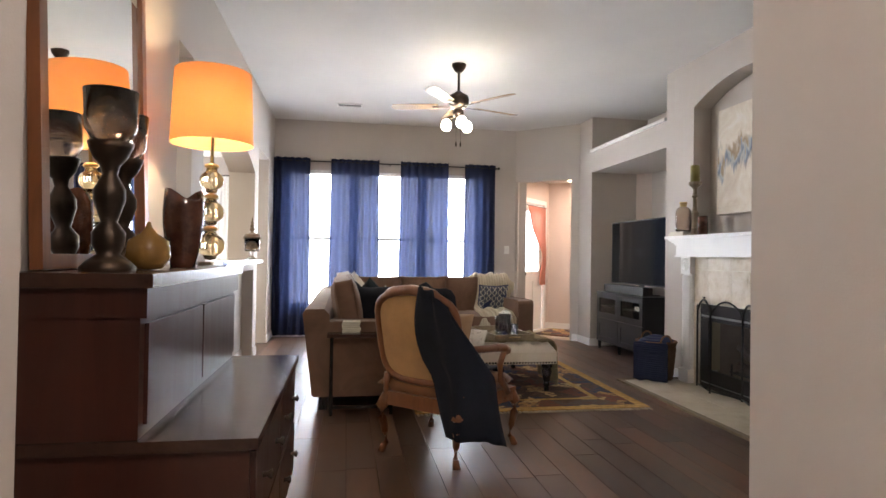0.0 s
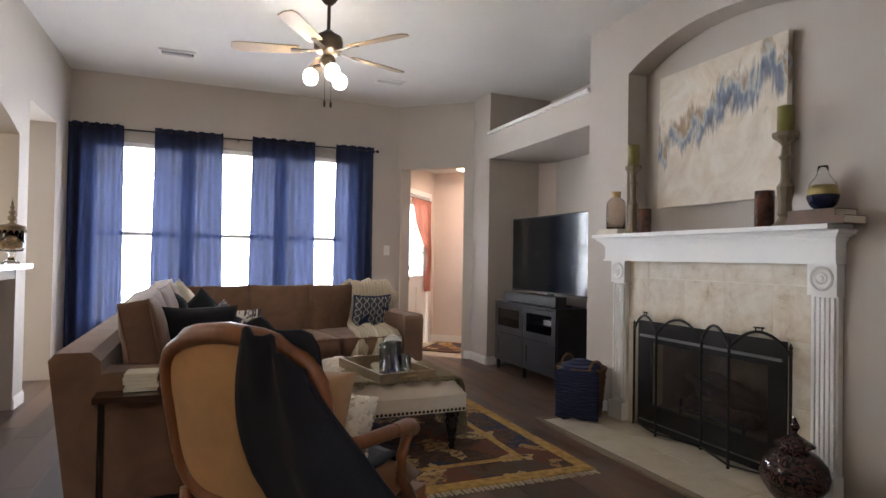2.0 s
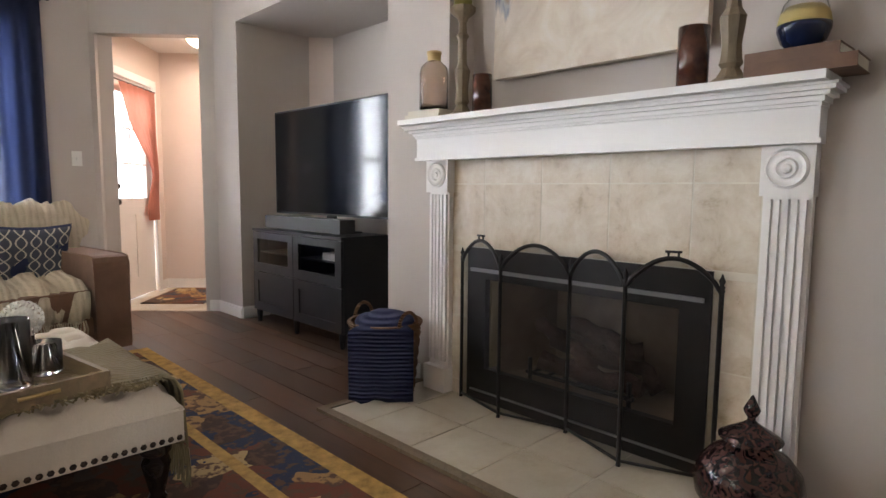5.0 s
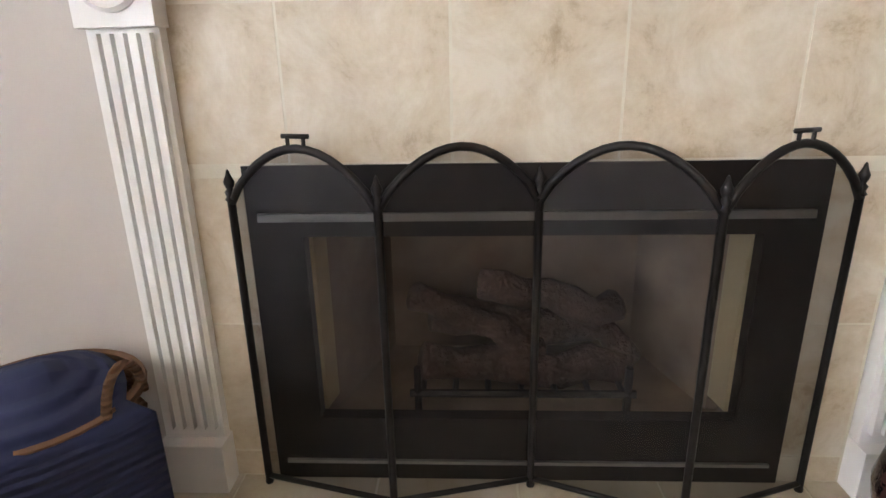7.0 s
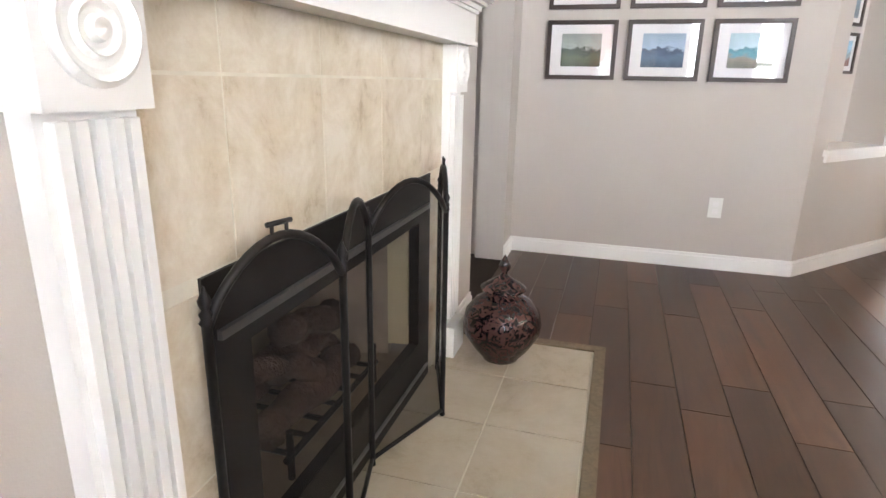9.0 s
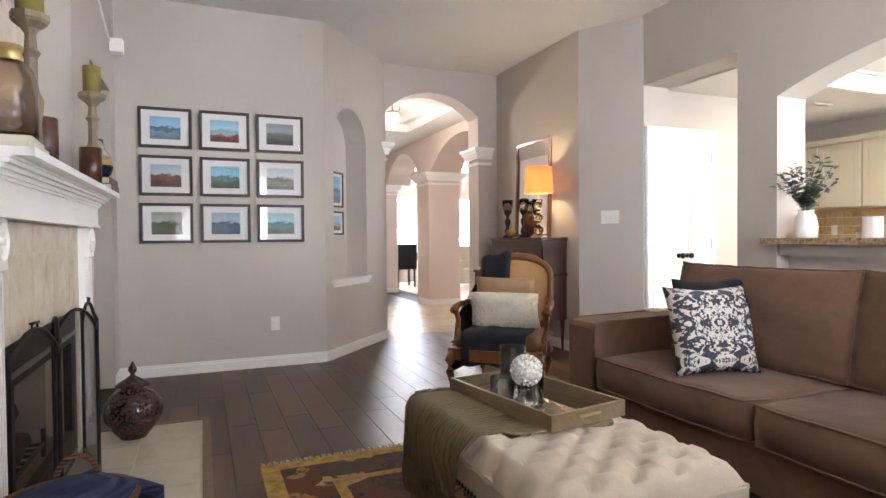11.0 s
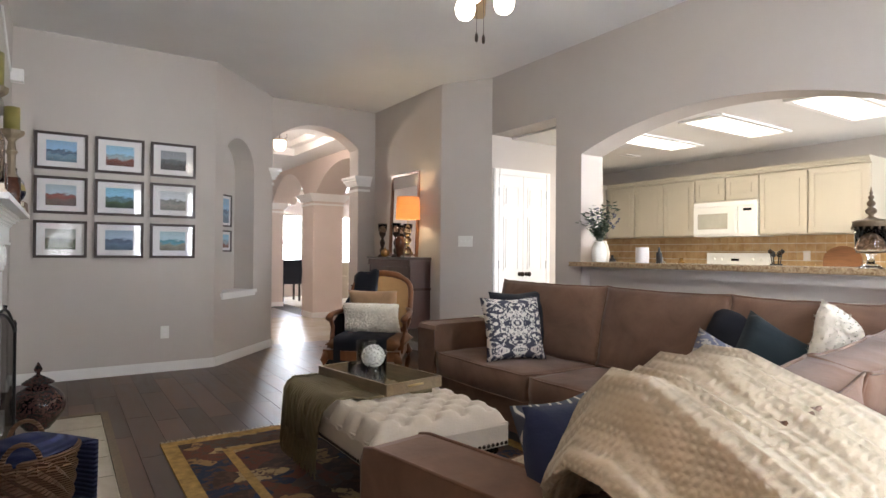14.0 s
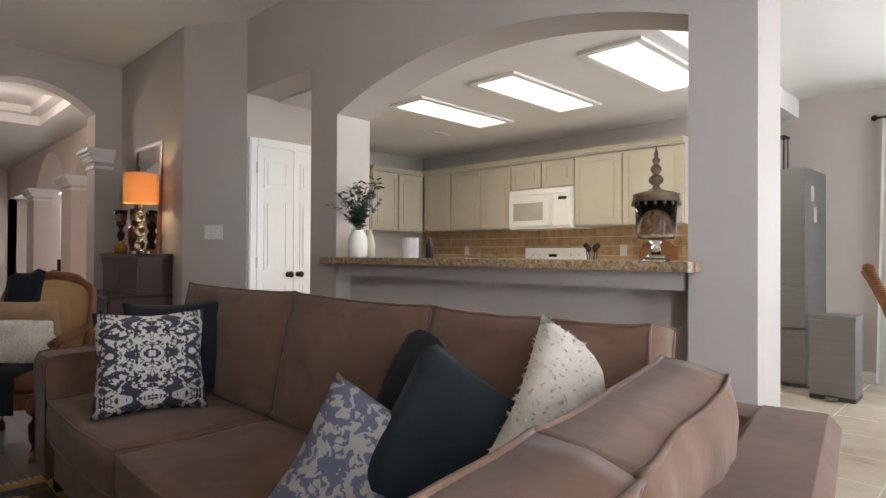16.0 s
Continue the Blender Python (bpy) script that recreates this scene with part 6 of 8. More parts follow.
book("book", (3.575, 4.88, MZ), 0, 0.15, 0.24, 0.022, PAPER, "cream hardback book lying on the mantel")
book("book", (3.575, 4.875, MZ + 0.022), 3, 0.14, 0.21, 0.018, PAPER, "thin cream book on top of another")
book("book", (3.575, 3.27, MZ), 0, 0.17, 0.29, 0.040, BOOK_GREEN, "worn dark brown hardback book lying on the mantel")
book("book", (3.575, 3.29, MZ + 0.040), -2, 0.16, 0.25, 0.034, BOOK_GREEN, "worn brown hardback book on top of another")
bt = thing("glass_bottle", Matrix.Translation((3.575, 4.87, MZ + 0.040)) @ Matrix.Diagonal((1.22, 1.22, 1.28, 1)), "round-shouldered smoky glass bottle with a gold collar on the books", "bottle")
bm = bm_new()
lathe(bm, [(0, 0), (0.052, 0), (0.058, 0.008), (0.058, 0.14), (0.052, 0.165), (0.03, 0.185), (0.024, 0.19), (0.021, 0.19), (0.027, 0.182), (0.048, 0.163), (0.054, 0.14), (0.054, 0.012), (0, 0.008)], 28)
part("body", bm, GLASS_SMOKE, bt, smooth=True)
bm = bm_new()
lathe(bm, [(0.027, 0.186), (0.027, 0.21), (0.03, 0.212), (0.03, 0.222), (0.02, 0.222)], 20)
part("collar", bm, GOLD, bt, "gold collar", smooth=True)
orb = thing("oil_lamp_globe", (3.57, 3.28, MZ + 0.074), "round vase, navy glaze below, cream middle and a clear glass top", "vase")
bm = bm_new()
lathe(bm, [(0, 0), (0.035, 0), (0.060, 0.025), (0.072, 0.06), (0.072, 0.075), (0, 0.075)], 28)
part("base", bm, surf("navy_glaze", (0.008, 0.014, 0.04), 0.08, vary=0.4, bumps=0), orb, smooth=True)
bm = bm_new()
lathe(bm, [(0.072, 0.075), (0.066, 0.105), (0.05, 0.125), (0, 0.125)], 28)
part("band", bm, surf("mustard_sand", (0.42, 0.33, 0.12), 0.7), orb, "mustard band", smooth=True)
bm = bm_new()
lathe(bm, [(0.066, 0.105), (0.058, 0.135), (0.035, 0.165), (0.026, 0.185), (0.024, 0.22), (0.022, 0.22), (0.024, 0.185), (0.033, 0.163), (0.055, 0.135), (0.062, 0.107)], 28)
part("glass_top", bm, GLASS, orb, "clear glass top", smooth=True)


# abstract painting
def canvas_paint():
    m, nt, b = base("abstract_canvas", 0.6)
    v = coords(nt)
    sep = nt.nodes.new("ShaderNodeSeparateXYZ")
    nt.links.new(v, sep.inputs[0])

    def math_(o, a, c):
        n = nt.nodes.new("ShaderNodeMath")
        n.operation = o
        for i, q in enumerate((a, c)):
            if isinstance(q, (int, float)):
                n.inputs[i].default_value = q
            else:
                nt.links.new(q, n.inputs[i])
        return n.outputs[0]

    def stretched(s, sc, det=4, dis=1.0):
        mp = nt.nodes.new("ShaderNodeMapping")
        mp.inputs["Scale"].default_value = s
        nt.links.new(v, mp.inputs[0])
        return noise_tex(nt, mp.outputs[0], sc, det, 0.6, dis)

    ground = ramp(nt, noise_tex(nt, v, 4, 6, 0.6, 1.5), [(0.3, (0.56, 0.47, 0.37)), (0.55, (0.66, 0.59, 0.49)), (0.75, (0.70, 0.66, 0.60))])
    # a band that climbs from lower left to upper right, dripping down
    y, z = sep.outputs[1], sep.outputs[2]
    drip = stretched((1, 1, 0.22), 15, 3, 0.6)
    cl = math_("ADD", math_("MULTIPLY", y, -0.34), 0.13)
    off = math_("SUBTRACT", z, cl)
    off = math_("ADD", off, math_("MULTIPLY", math_("SUBTRACT", drip, 0.5), 0.62))
    band = nt.nodes.new("ShaderNodeMapRange")
    band.inputs[1].default_value, band.inputs[2].default_value = 0.155, 0.06
    nt.links.new(math_("ABSOLUTE", off, 0), band.inputs[0])
    hue = math_("ADD", stretched((1, 1, 0.5), 5, 3, 0.5), math_("MULTIPLY", off, 0.9))
    col = ramp(nt, hue, [(0.34, (0.05, 0.065, 0.12)), (0.45, (0.14, 0.19, 0.27)), (0.52, (0.40, 0.40, 0.38)), (0.58, (0.26, 0.17, 0.09)), (0.70, (0.44, 0.34, 0.22))])
    mx = nt.nodes.new("ShaderNodeMix")
    mx.data_type = "RGBA"
    nt.links.new(math_("MULTIPLY", band.outputs[0], 0.9), mx.inputs[0])
    nt.links.new(ground, mx.inputs[6])
    nt.links.new(col, mx.inputs[7])
    nt.links.new(mx.outputs[2], b.inputs["Base Color"])
    bump(nt, b, noise_tex(nt, v, 14, 6, 0.7, 1.0), 0.4, 0.006)
    return m


pt = thing("painting", Matrix.Translation((3.81, 4.155, 2.065)) @ pose(0, 0, 0, 0, 1.0, 0), "unframed abstract canvas, cream, blue, grey and ochre, above the mantel", "painting")
pbox("canvas", (-0.02, -0.51, -0.48, 0.02, 0.51, 0.48), canvas_paint(), pt, bev=0.003)


# ---- picture wall ----
# sky, middle ground and foreground of each print
PALETTES = [((0.22, 0.38, 0.56), (0.07, 0.13, 0.22), (0.16, 0.27, 0.36)), ((0.24, 0.44, 0.58), (0.30, 0.40, 0.45), (0.22, 0.06, 0.04)),
            ((0.22, 0.23, 0.25), (0.10, 0.11, 0.12), (0.06, 0.06, 0.06)), ((0.34, 0.42, 0.48), (0.24, 0.06, 0.045), (0.10, 0.06, 0.05)),
            ((0.20, 0.42, 0.56), (0.12, 0.22, 0.24), (0.07, 0.12, 0.06)), ((0.50, 0.52, 0.54), (0.22, 0.22, 0.20), (0.30, 0.28, 0.24)),
            ((0.26, 0.28, 0.26), (0.05, 0.07, 0.05), (0.09, 0.11, 0.06)), ((0.30, 0.38, 0.48), (0.08, 0.12, 0.20), (0.10, 0.16, 0.24)),
            ((0.36, 0.48, 0.52), (0.10, 0.30, 0.36), (0.28, 0.26, 0.20)), ((0.30, 0.30, 0.28), (0.12, 0.12, 0.11), (0.18, 0.17, 0.15))]


def landscape(name, seed):
    rnd = random.Random(seed)
    m, nt, b = base(name, 0.5)
    tc = nt.nodes.new("ShaderNodeTexCoord")
    sep = nt.nodes.new("ShaderNodeSeparateXYZ")
    nt.links.new(tc.outputs["Object"], sep.inputs[0])
    n = noise_tex(nt, tc.outputs["Object"], 18 + 10 * rnd.random(), 4)
    add = nt.nodes.new("ShaderNodeMath")
    add.operation = "MULTIPLY_ADD"
    nt.links.new(n, add.inputs[0])
    add.inputs[1].default_value = 0.10
    nt.links.new(sep.outputs[2], add.inputs[2])
    mr = nt.nodes.new("ShaderNodeMapRange")
    mr.inputs[1].default_value, mr.inputs[2].default_value = -0.03, 0.13
    nt.links.new(add.outputs[0], mr.inputs[0])
    skyc, midc, landc = PALETTES[seed % len(PALETTES)]
    nt.links.new(ramp(nt, mr.outputs[0], [(0.0, mul(landc, 0.6)), (0.30, landc), (0.42, midc), (0.52, mul(midc, 0.7)), (0.60, mul(skyc, 1.3)), (1.0, skyc)]), b.inputs["Base Color"])
    b.inputs["Coat Weight"].default_value = 0.0
    return m


FRAME = surf("frame_wood", (0.045, 0.028, 0.024), 0.4, scale=10, vary=0.3, fine=90, bumps=0.1)
MAT = surf("passepartout", (0.72, 0.69, 0.68), 0.8, vary=0.01, bumps=0)
names = ("blue sea stack", "blue lake with red shore", "grey headland", "red cliff coast", "green shore", "stone arch on the beach", "green hills", "blue mountain lake", "turquoise coast")


def framed(m, w, h, label, seed, mw=0.062, fw=0.024, group="framed pictures on the wall"):
    ob = thing("picture_frame", m, label, "picture frame", group)
    bm = bm_new()
    box(bm, -w / 2, 0, -h / 2, w / 2, 0.022, -h / 2 + fw)
    box(bm, -w / 2, 0, h / 2 - fw, w / 2, 0.022, h / 2)
    box(bm, -w / 2, 0, -h / 2 + fw, -w / 2 + fw, 0.022, h / 2 - fw)
    box(bm, w / 2 - fw, 0, -h / 2 + fw, w / 2, 0.022, h / 2 - fw)
    part("frame", bm, FRAME, ob, bev=0.002)
    pbox("mat", (-w / 2 + fw, 0.004, -h / 2 + fw, w / 2 - fw, 0.010, h / 2 - fw), MAT, ob, "white passepartout")
    pbox("print", (-w / 2 + fw + mw, 0.0095, -h / 2 + fw + mw * 0.8, w / 2 - fw - mw, 0.0115, h / 2 - fw - mw * 0.8), landscape("print_" + "abcdefghijklmn"[seed % 14], seed), ob, "printed photograph")
    pane = pbox("glazing", (-w / 2 + fw, 0.015, -h / 2 + fw, w / 2 - fw, 0.017, h / 2 - fw), GLASS, ob, "clear glass")
    pane.visible_shadow = False
    return ob


for r in range(3):
    for c in range(3):
        x = 3.51 - 0.20 - c * 0.455
        z = 2.205 - 0.165 - r * 0.39
        framed(Matrix.Translation((x, 1.717, z)), 0.40, 0.33, "dark wood frame, white mat, print of " + names[r * 3 + c], r * 3 + c)
pn = niche(0.70, -0.235)
nang = math.degrees(math.atan2(ND.y, ND.x))
for k, (z, h) in enumerate(((1.62, 0.36), (1.28, 0.24))):
    framed(Matrix.Translation((pn[0], pn[1], z)) @ pose(0, 0, 0, 0, 0, nang), 0.26, h, "small black frame with a grey print in the arched niche", 10 + k, 0.035, 0.018, "niche pictures")


def plate(m, w, h, label, cat, n=1, toggles=True):
    ob = thing("wall_plate", m, label, cat)
    pbox("plate", (-w / 2, 0, -h / 2, w / 2, 0.006, h / 2), WHITE, ob, bev=0.002)
    for k in range(n):
        x = (k - (n - 1) / 2) * 0.046
        if toggles:
            pbox("toggle", (x - 0.005, 0.006, -0.012, x + 0.005, 0.016, 0.010), WHITE, ob)
        else:
            for z in (-0.022, 0.022):
                pbox("socket", (x - 0.016, 0.006, z - 0.014, x + 0.016, 0.0075, z + 0.014), TRIM, ob)
    return ob


plate(Matrix.Translation((2.46, 1.717, 0.38)), 0.075, 0.12, "white wall outlet plate above the baseboard", "outlet", 1, False)
plate(Matrix.Translation((2.80, 8.269, 1.28)) @ pose(0, 0, 0, 0, 0, 180), 0.075, 0.12, "white light switch plate beside the doorway", "light switch")
plate(Matrix.Translation((-0.44, 2.64, 1.30)) @ pose(0, 0, 0, 0, 0, -58.4), 0.17, 0.12, "white triple light switch plate on the wall", "light switch", 3)
ss = thing("speaker_bracket", (3.669, 2.35, 2.60), "small white corner sensor with a cord cover high on the wall", "sensor")
bm = bm_new()
tube(bm, [(0, 0.5, 0.25), (0, -0.35, 0.02)], 0.012, 6)
part("cord_cover", bm, TRIM, ss)
pbox("body", (-0.09, -0.46, -0.05, -0.002, -0.36, 0.05), TRIM, ss, bev=0.006)

# ---- sideboard with mirror, lamp and ornaments ----
sd = thing("sideboard", (-0.275, 1.14, 0), "dark mahogany step-back sideboard with drawers on tapered legs against the wall", "sideboard")
SL = 1.04
pbox("upper_case", (0, 0.0, 0.76, 0.27, SL, 1.02), MAHOGANY, sd, bev=0.004)
pbox("frieze_band", (-0.0, -0.006, 1.02, 0.285, SL + 0.006, 1.085), MAHOGANY, sd, "dark moulded band", bev=0.006)
pbox("top", (0, -0.02, 1.085, 0.30, SL + 0.02, 1.115), MAHOGANY_TOP, sd, "dark polished top", bev=0.005)
pbox("lower_case", (0, 0, 0.30, 0.50, SL, 0.735), MAHOGANY, sd, bev=0.006)
pbox("step_top", (0.0, -0.015, 0.735, 0.52, SL + 0.015, 0.76), MAHOGANY_TOP, sd, "dark polished lower top", bev=0.004)
for k in range(2):
    y0 = 0.03 + k * (SL - 0.04) / 2
    pbox("door", (0.27, y0, 0.785, 0.279, y0 + (SL - 0.07) / 2, 1.005), MAHOGANY, sd, bev=0.003)
for k in range(2):
    for j in range(2):
        y0, z0 = 0.02 + k * 0.505, 0.32 + j * 0.205
        pbox("drawer", (0.50, y0, z0, 0.512, y0 + 0.495, z0 + 0.195), MAHOGANY, sd, bev=0.003)
        for y in (y0 + 0.12, y0 + 0.375):
            bm = bm_new()
            lathe(bm, [(0.008, 0), (0.006, 0.01), (0.014, 0.02), (0, 0.026)], 12, Matrix.Translation((0.512, y, z0 + 0.1)) @ pose(0, 0, 0, 0, 90))
            part("knob", bm, BRONZE, sd, smooth=True)
for x in (0.03, 0.46):
    for y in (0.03, SL - 0.03):
        bm = bm_new()
        tube(bm, [(x, y, 0.0), (x, y, 0.31)], 0.02, 4, [0.014, 0.028])
        part("leg", bm, MAHOGANY, sd, "square tapered leg")

mir = thing("wall_mirror", Matrix.Translation((-0.262, 1.57, 1.118)) @ pose(0, 0, 0, 0, -2.0, 0), "tall gilt-framed mirror leaning on the wall over the sideboard", "mirror")
MW, MH = 0.70, 1.04
pbox("mirror_glass", (0.006, -MW / 2 + 0.03, 0.03, 0.012, MW / 2 - 0.03, MH - 0.03), MIRROR, mir, "silvered glass")
bm = bm_new()
for a, b, c, d in ((-MW / 2, MW / 2, 0, 0.035), (-MW / 2, MW / 2, MH - 0.035, MH), (-MW / 2, -MW / 2 + 0.035, 0.035, MH - 0.035), (MW / 2 - 0.035, MW / 2, 0.035, MH - 0.035)):
    box(bm, 0.0, a, c, 0.028, b, d)
part("frame", bm, CHAIR_WOOD, mir, bev=0.004)

lp = thing("table_lamp", (-0.06, 2.02, 1.115), "table lamp with orange drum shade, lit, on stacked gold glass globes", "table lamp")
pbox("foot", (-0.055, -0.055, 0.0, 0.055, 0.055, 0.02), GLASS, lp, "clear square foot", bev=0.002)
GG = glass("amber_glass", (0.98, 0.80, 0.48), 0.03)
z = 0.02
for r in (0.050, 0.046, 0.042):
    bm = bm_new()
    lathe(bm, [(0, z), (0.018, z + 0.004)] + [(r * math.sin(math.pi * k / 12), z + 0.012 + r * 0.86 * (1 - math.cos(math.pi * k / 12))) for k in range(2, 11)] + [(0.018, z + 0.02 + r * 1.72), (0, z + 0.024 + r * 1.72)], 24)
    part("globe", bm, GG, lp, "gold-tinted glass globe", smooth=True)
    z += r * 1.72 + 0.022
    bm = bm_new()
    lathe(bm, [(0.022, z), (0.026, z + 0.006), (0.022, z + 0.012), (0.012, z + 0.016)], 18)
    part("collar", bm, GOLD, lp, smooth=True)
    z += 0.016
bm = bm_new()
tube(bm, [(0, 0, z), (0, 0, 0.70)], 0.006, 8)
part("stem", bm, GOLD, lp, smooth=True)
bm = bm_new()
n = 40
r0, r1 = 0.142, 0.132
lo = [bm.verts.new((r0 * math.cos(2 * math.pi * k / n), r0 * math.sin(2 * math.pi * k / n), 0.44)) for k in range(n)]
hi = [bm.verts.new((r1 * math.cos(2 * math.pi * k / n), r1 * math.sin(2 * math.pi * k / n), 0.70)) for k in range(n)]
for k in range(n):
    bm.faces.new((lo[k], lo[(k + 1) % n], hi[(k + 1) % n], hi[k]))
part("shade", bm, SHADE, lp, "orange cloth drum shade", smooth=True)
bm = bm_new()
for k in range(3):
    a = k * 2.094
    tube(bm, [(0, 0, 0.695), (0.131 * math.cos(a), 0.131 * math.sin(a), 0.695)], 0.002, 5)
part("spider", bm, GOLD, lp)
bm = bm_new()
lathe(bm, [(0, 0.0), (0.012, 0.01), (0.028, 0.05), (0.026, 0.07), (0, 0.09)], 14, Matrix.Translation((0, 0, 0.47)))
part("bulb", bm, BULB, lp, "lit bulb", smooth=True)


def holder(place, label):
    ob = thing("candle_holder", place, label, "candle holder", "sideboard candle holders")
    bm = bm_new()
    lathe(bm, [(0.058, 0), (0.06, 0.01), (0.045, 0.025), (0.025, 0.04), (0.034, 0.06), (0.036, 0.09), (0.018, 0.115), (0.024, 0.135), (0.034, 0.165), (0.034, 0.19), (0.016, 0.225), (0.02, 0.245), (0.036, 0.265), (0.045, 0.285), (0.05, 0.30), (0, 0.30)], 20)
    part("turned_stem", bm, BRONZE, ob, smooth=True)
    bm = bm_new()
    lathe(bm, [(0, 0.30), (0.036, 0.30), (0.055, 0.33), (0.060, 0.42), (0.056, 0.42), (0.052, 0.33), (0.032, 0.306), (0, 0.304)], 20)
    part("cup", bm, GLASS_SMOKE, ob, "crackled mercury glass cup", smooth=True)


holder((-0.12, 1.27, 1.115), "dark turned candle holder with a crackled glass cup on the sideboard")
# extra holder before the mirror, added in place of the first one's reflection
holder((-0.18, 1.52, 1.115), "added copy of the candle holder, standing in for its mirror reflection")
gp = thing("gourd", (-0.08, 1.42, 1.115), "small glazed yellow and brown ceramic gourd on the sideboard", "ornament")
bm = bm_new()
lathe(bm, [(0, 0), (0.035, 0.004), (0.055, 0.035), (0.05, 0.075), (0.02, 0.095), (0.008, 0.11), (0.004, 0.125), (0, 0.126)], 20)
part("body", bm, YELLOW, gp, smooth=True)
vs_ = thing("dark_vase", (-0.09, 1.78, 1.115), "black swirled glass vase with an uneven rim on the sideboard", "vase")
bm = bm_new()
rings = []
for i in range(13):
    zz = 0.23 * i / 12
    rr = 0.036 + 0.026 * math.sin(min(1, i / 12 * 0.9) * math.pi * 0.75)
    rings.append([bm.verts.new((rr * math.cos(2 * math.pi * k / 24), rr * math.sin(2 * math.pi * k / 24), zz + (0.02 * math.sin(k * 0.5236) if i == 12 else 0))) for k in range(24)])
for a, b in zip(rings, rings[1:]):
    for k in range(24):
        bm.faces.new((a[k], a[(k + 1) % 24], b[(k + 1) % 24], b[k]))
bm.faces.new(rings[0][::-1])
ob = part("body", bm, AMBER, vs_, smooth=True)
ob.modifiers.new("solid", "SOLIDIFY").thickness = 0.004

# ---- bar counter things ----
AGED = surf("aged_bronze", (0.17, 0.12, 0.075), 0.45, 0.4, scale=15, vary=0.3, fine=80, bumps=0.2)
ap = thing("apothecary_jar", (-0.60, 6.44, 1.10), "lidded glass jar filled with corks on the bar counter", "apothecary jar")
bm = bm_new()
lathe(bm, [(0, 0), (0.055, 0), (0.058, 0.008), (0.02, 0.03), (0.016, 0.07), (0.03, 0.085), (0, 0.085)], 24)
part("foot", bm, GLASS, ap, "clear glass foot", smooth=True)
bm = bm_new()
lathe(bm, [(0, 0.085), (0.07, 0.09), (0.078, 0.11), (0.084, 0.25), (0.080, 0.25), (0.074, 0.112), (0.066, 0.096), (0, 0.092)], 28)
part("bowl", bm, GLASS, ap, smooth=True)
bm = bm_new()
rnd = random.Random(5)
for k in range(150):
    a, r, z = rnd.random() * 6.28, 0.060 * math.sqrt(rnd.random()), 0.112 + 0.118 * rnd.random()
    mm = Matrix.Translation((r * math.cos(a), r * math.sin(a), z)) @ Euler((rnd.random() * 6, rnd.random() * 6, 0)).to_matrix().to_4x4()
    lathe(bm, [(0, -0.015), (0.011, -0.015), (0.011, 0.015), (0, 0.015)], 7, mm)
part("corks", bm, TAN_CLOTH, ap, "wine corks", kind="stuff")
bm = bm_new()
lathe(bm, [(0.087, 0.240), (0.094, 0.246), (0.088, 0.262), (0.094, 0.270), (0.070, 0.280), (0.035, 0.288), (0.016, 0.298), (0.012, 0.308), (0.026, 0.320), (0.030, 0.333), (0.022, 0.346), (0.010, 0.354), (0.020, 0.366), (0.023, 0.377), (0.016, 0.388), (0.008, 0.396), (0.015, 0.406), (0.016, 0.414), (0.006, 0.425), (0.010, 0.434), (0.004, 0.455), (0.001, 0.475), (0, 0.476)], 24)
for k in range(16):
    a = k * math.pi / 8
    lathe(bm, [(0, -0.022), (0.006, -0.014), (0.003, 0), (0, 0.002)], 6, Matrix.Translation((0.092 * math.cos(a), 0.092 * math.sin(a), 0.243)))
part("lid", bm, AGED, ap, "bronze domed lid with finial", smooth=True)

vz = thing("flower_vase", (-0.66, 4.36, 1.10), "white ceramic vase with eucalyptus and blue thistle on the bar", "vase")
bm = bm_new()
lathe(bm, [(0, 0), (0.05, 0), (0.062, 0.01), (0.066, 0.06), (0.064, 0.12), (0.052, 0.155), (0.04, 0.17), (0.042, 0.18), (0.036, 0.18), (0.034, 0.168), (0, 0.16)], 28)
part("body", bm, WHITE, vz, smooth=True)
stems, leaves, buds = bm_new(), bm_new(), bm_new()
rnd = random.Random(11)
for k in range(20):
    a = rnd.random() * 6.28
    lean, hh = 0.06 + 0.13 * rnd.random(), 0.14 + 0.20 * rnd.random()
    pts = [(0.012 * math.cos(a), 0.012 * math.sin(a), 0.14)] + [(lean * (i / 4) ** 1.3 * math.cos(a), lean * (i / 4) ** 1.3 * math.sin(a), 0.17 + hh * i / 4) for i in range(1, 5)]
    tube(stems, pts, 0.0018, 5)
    for i in range(1, 5):
        p = Vector(pts[i])
        for j in range(6):
            c = rnd.random() * 6.28
            if k % 3 == 2 and i > 2:
                q = p + Vector((rnd.uniform(-0.02, 0.02), rnd.uniform(-0.02, 0.02), rnd.uniform(-0.02, 0.02)))
                lathe(buds, [(0, -0.008), (0.008, -0.003), (0.008, 0.004), (0, 0.009)], 7, Matrix.Translation(q))
            else:
                d = Vector((math.cos(c), math.sin(c), rnd.uniform(-0.2, 0.6))).normalized()
                s = Vector((-d.y, d.x, rnd.uniform(-0.5, 0.5))).normalized()
                l, w = 0.040 + 0.02 * rnd.random(), 0.012
                q = p + Vector((0, 0, rnd.uniform(-0.03, 0.03)))
                v4 = [leaves.verts.new(q), leaves.verts.new(q + d * l * 0.35 + s * w), leaves.verts.new(q + d * l * 0.75 + s * w * 0.8), leaves.verts.new(q + d * l), leaves.verts.new(q + d * l * 0.75 - s * w * 0.8), leaves.verts.new(q + d * l * 0.35 - s * w)]
                leaves.faces.new(v4)
part("stems", stems, SILK, vz, kind="stuff")
part("leaves", leaves, SILK, vz, "grey-green eucalyptus leaves", kind="stuff")
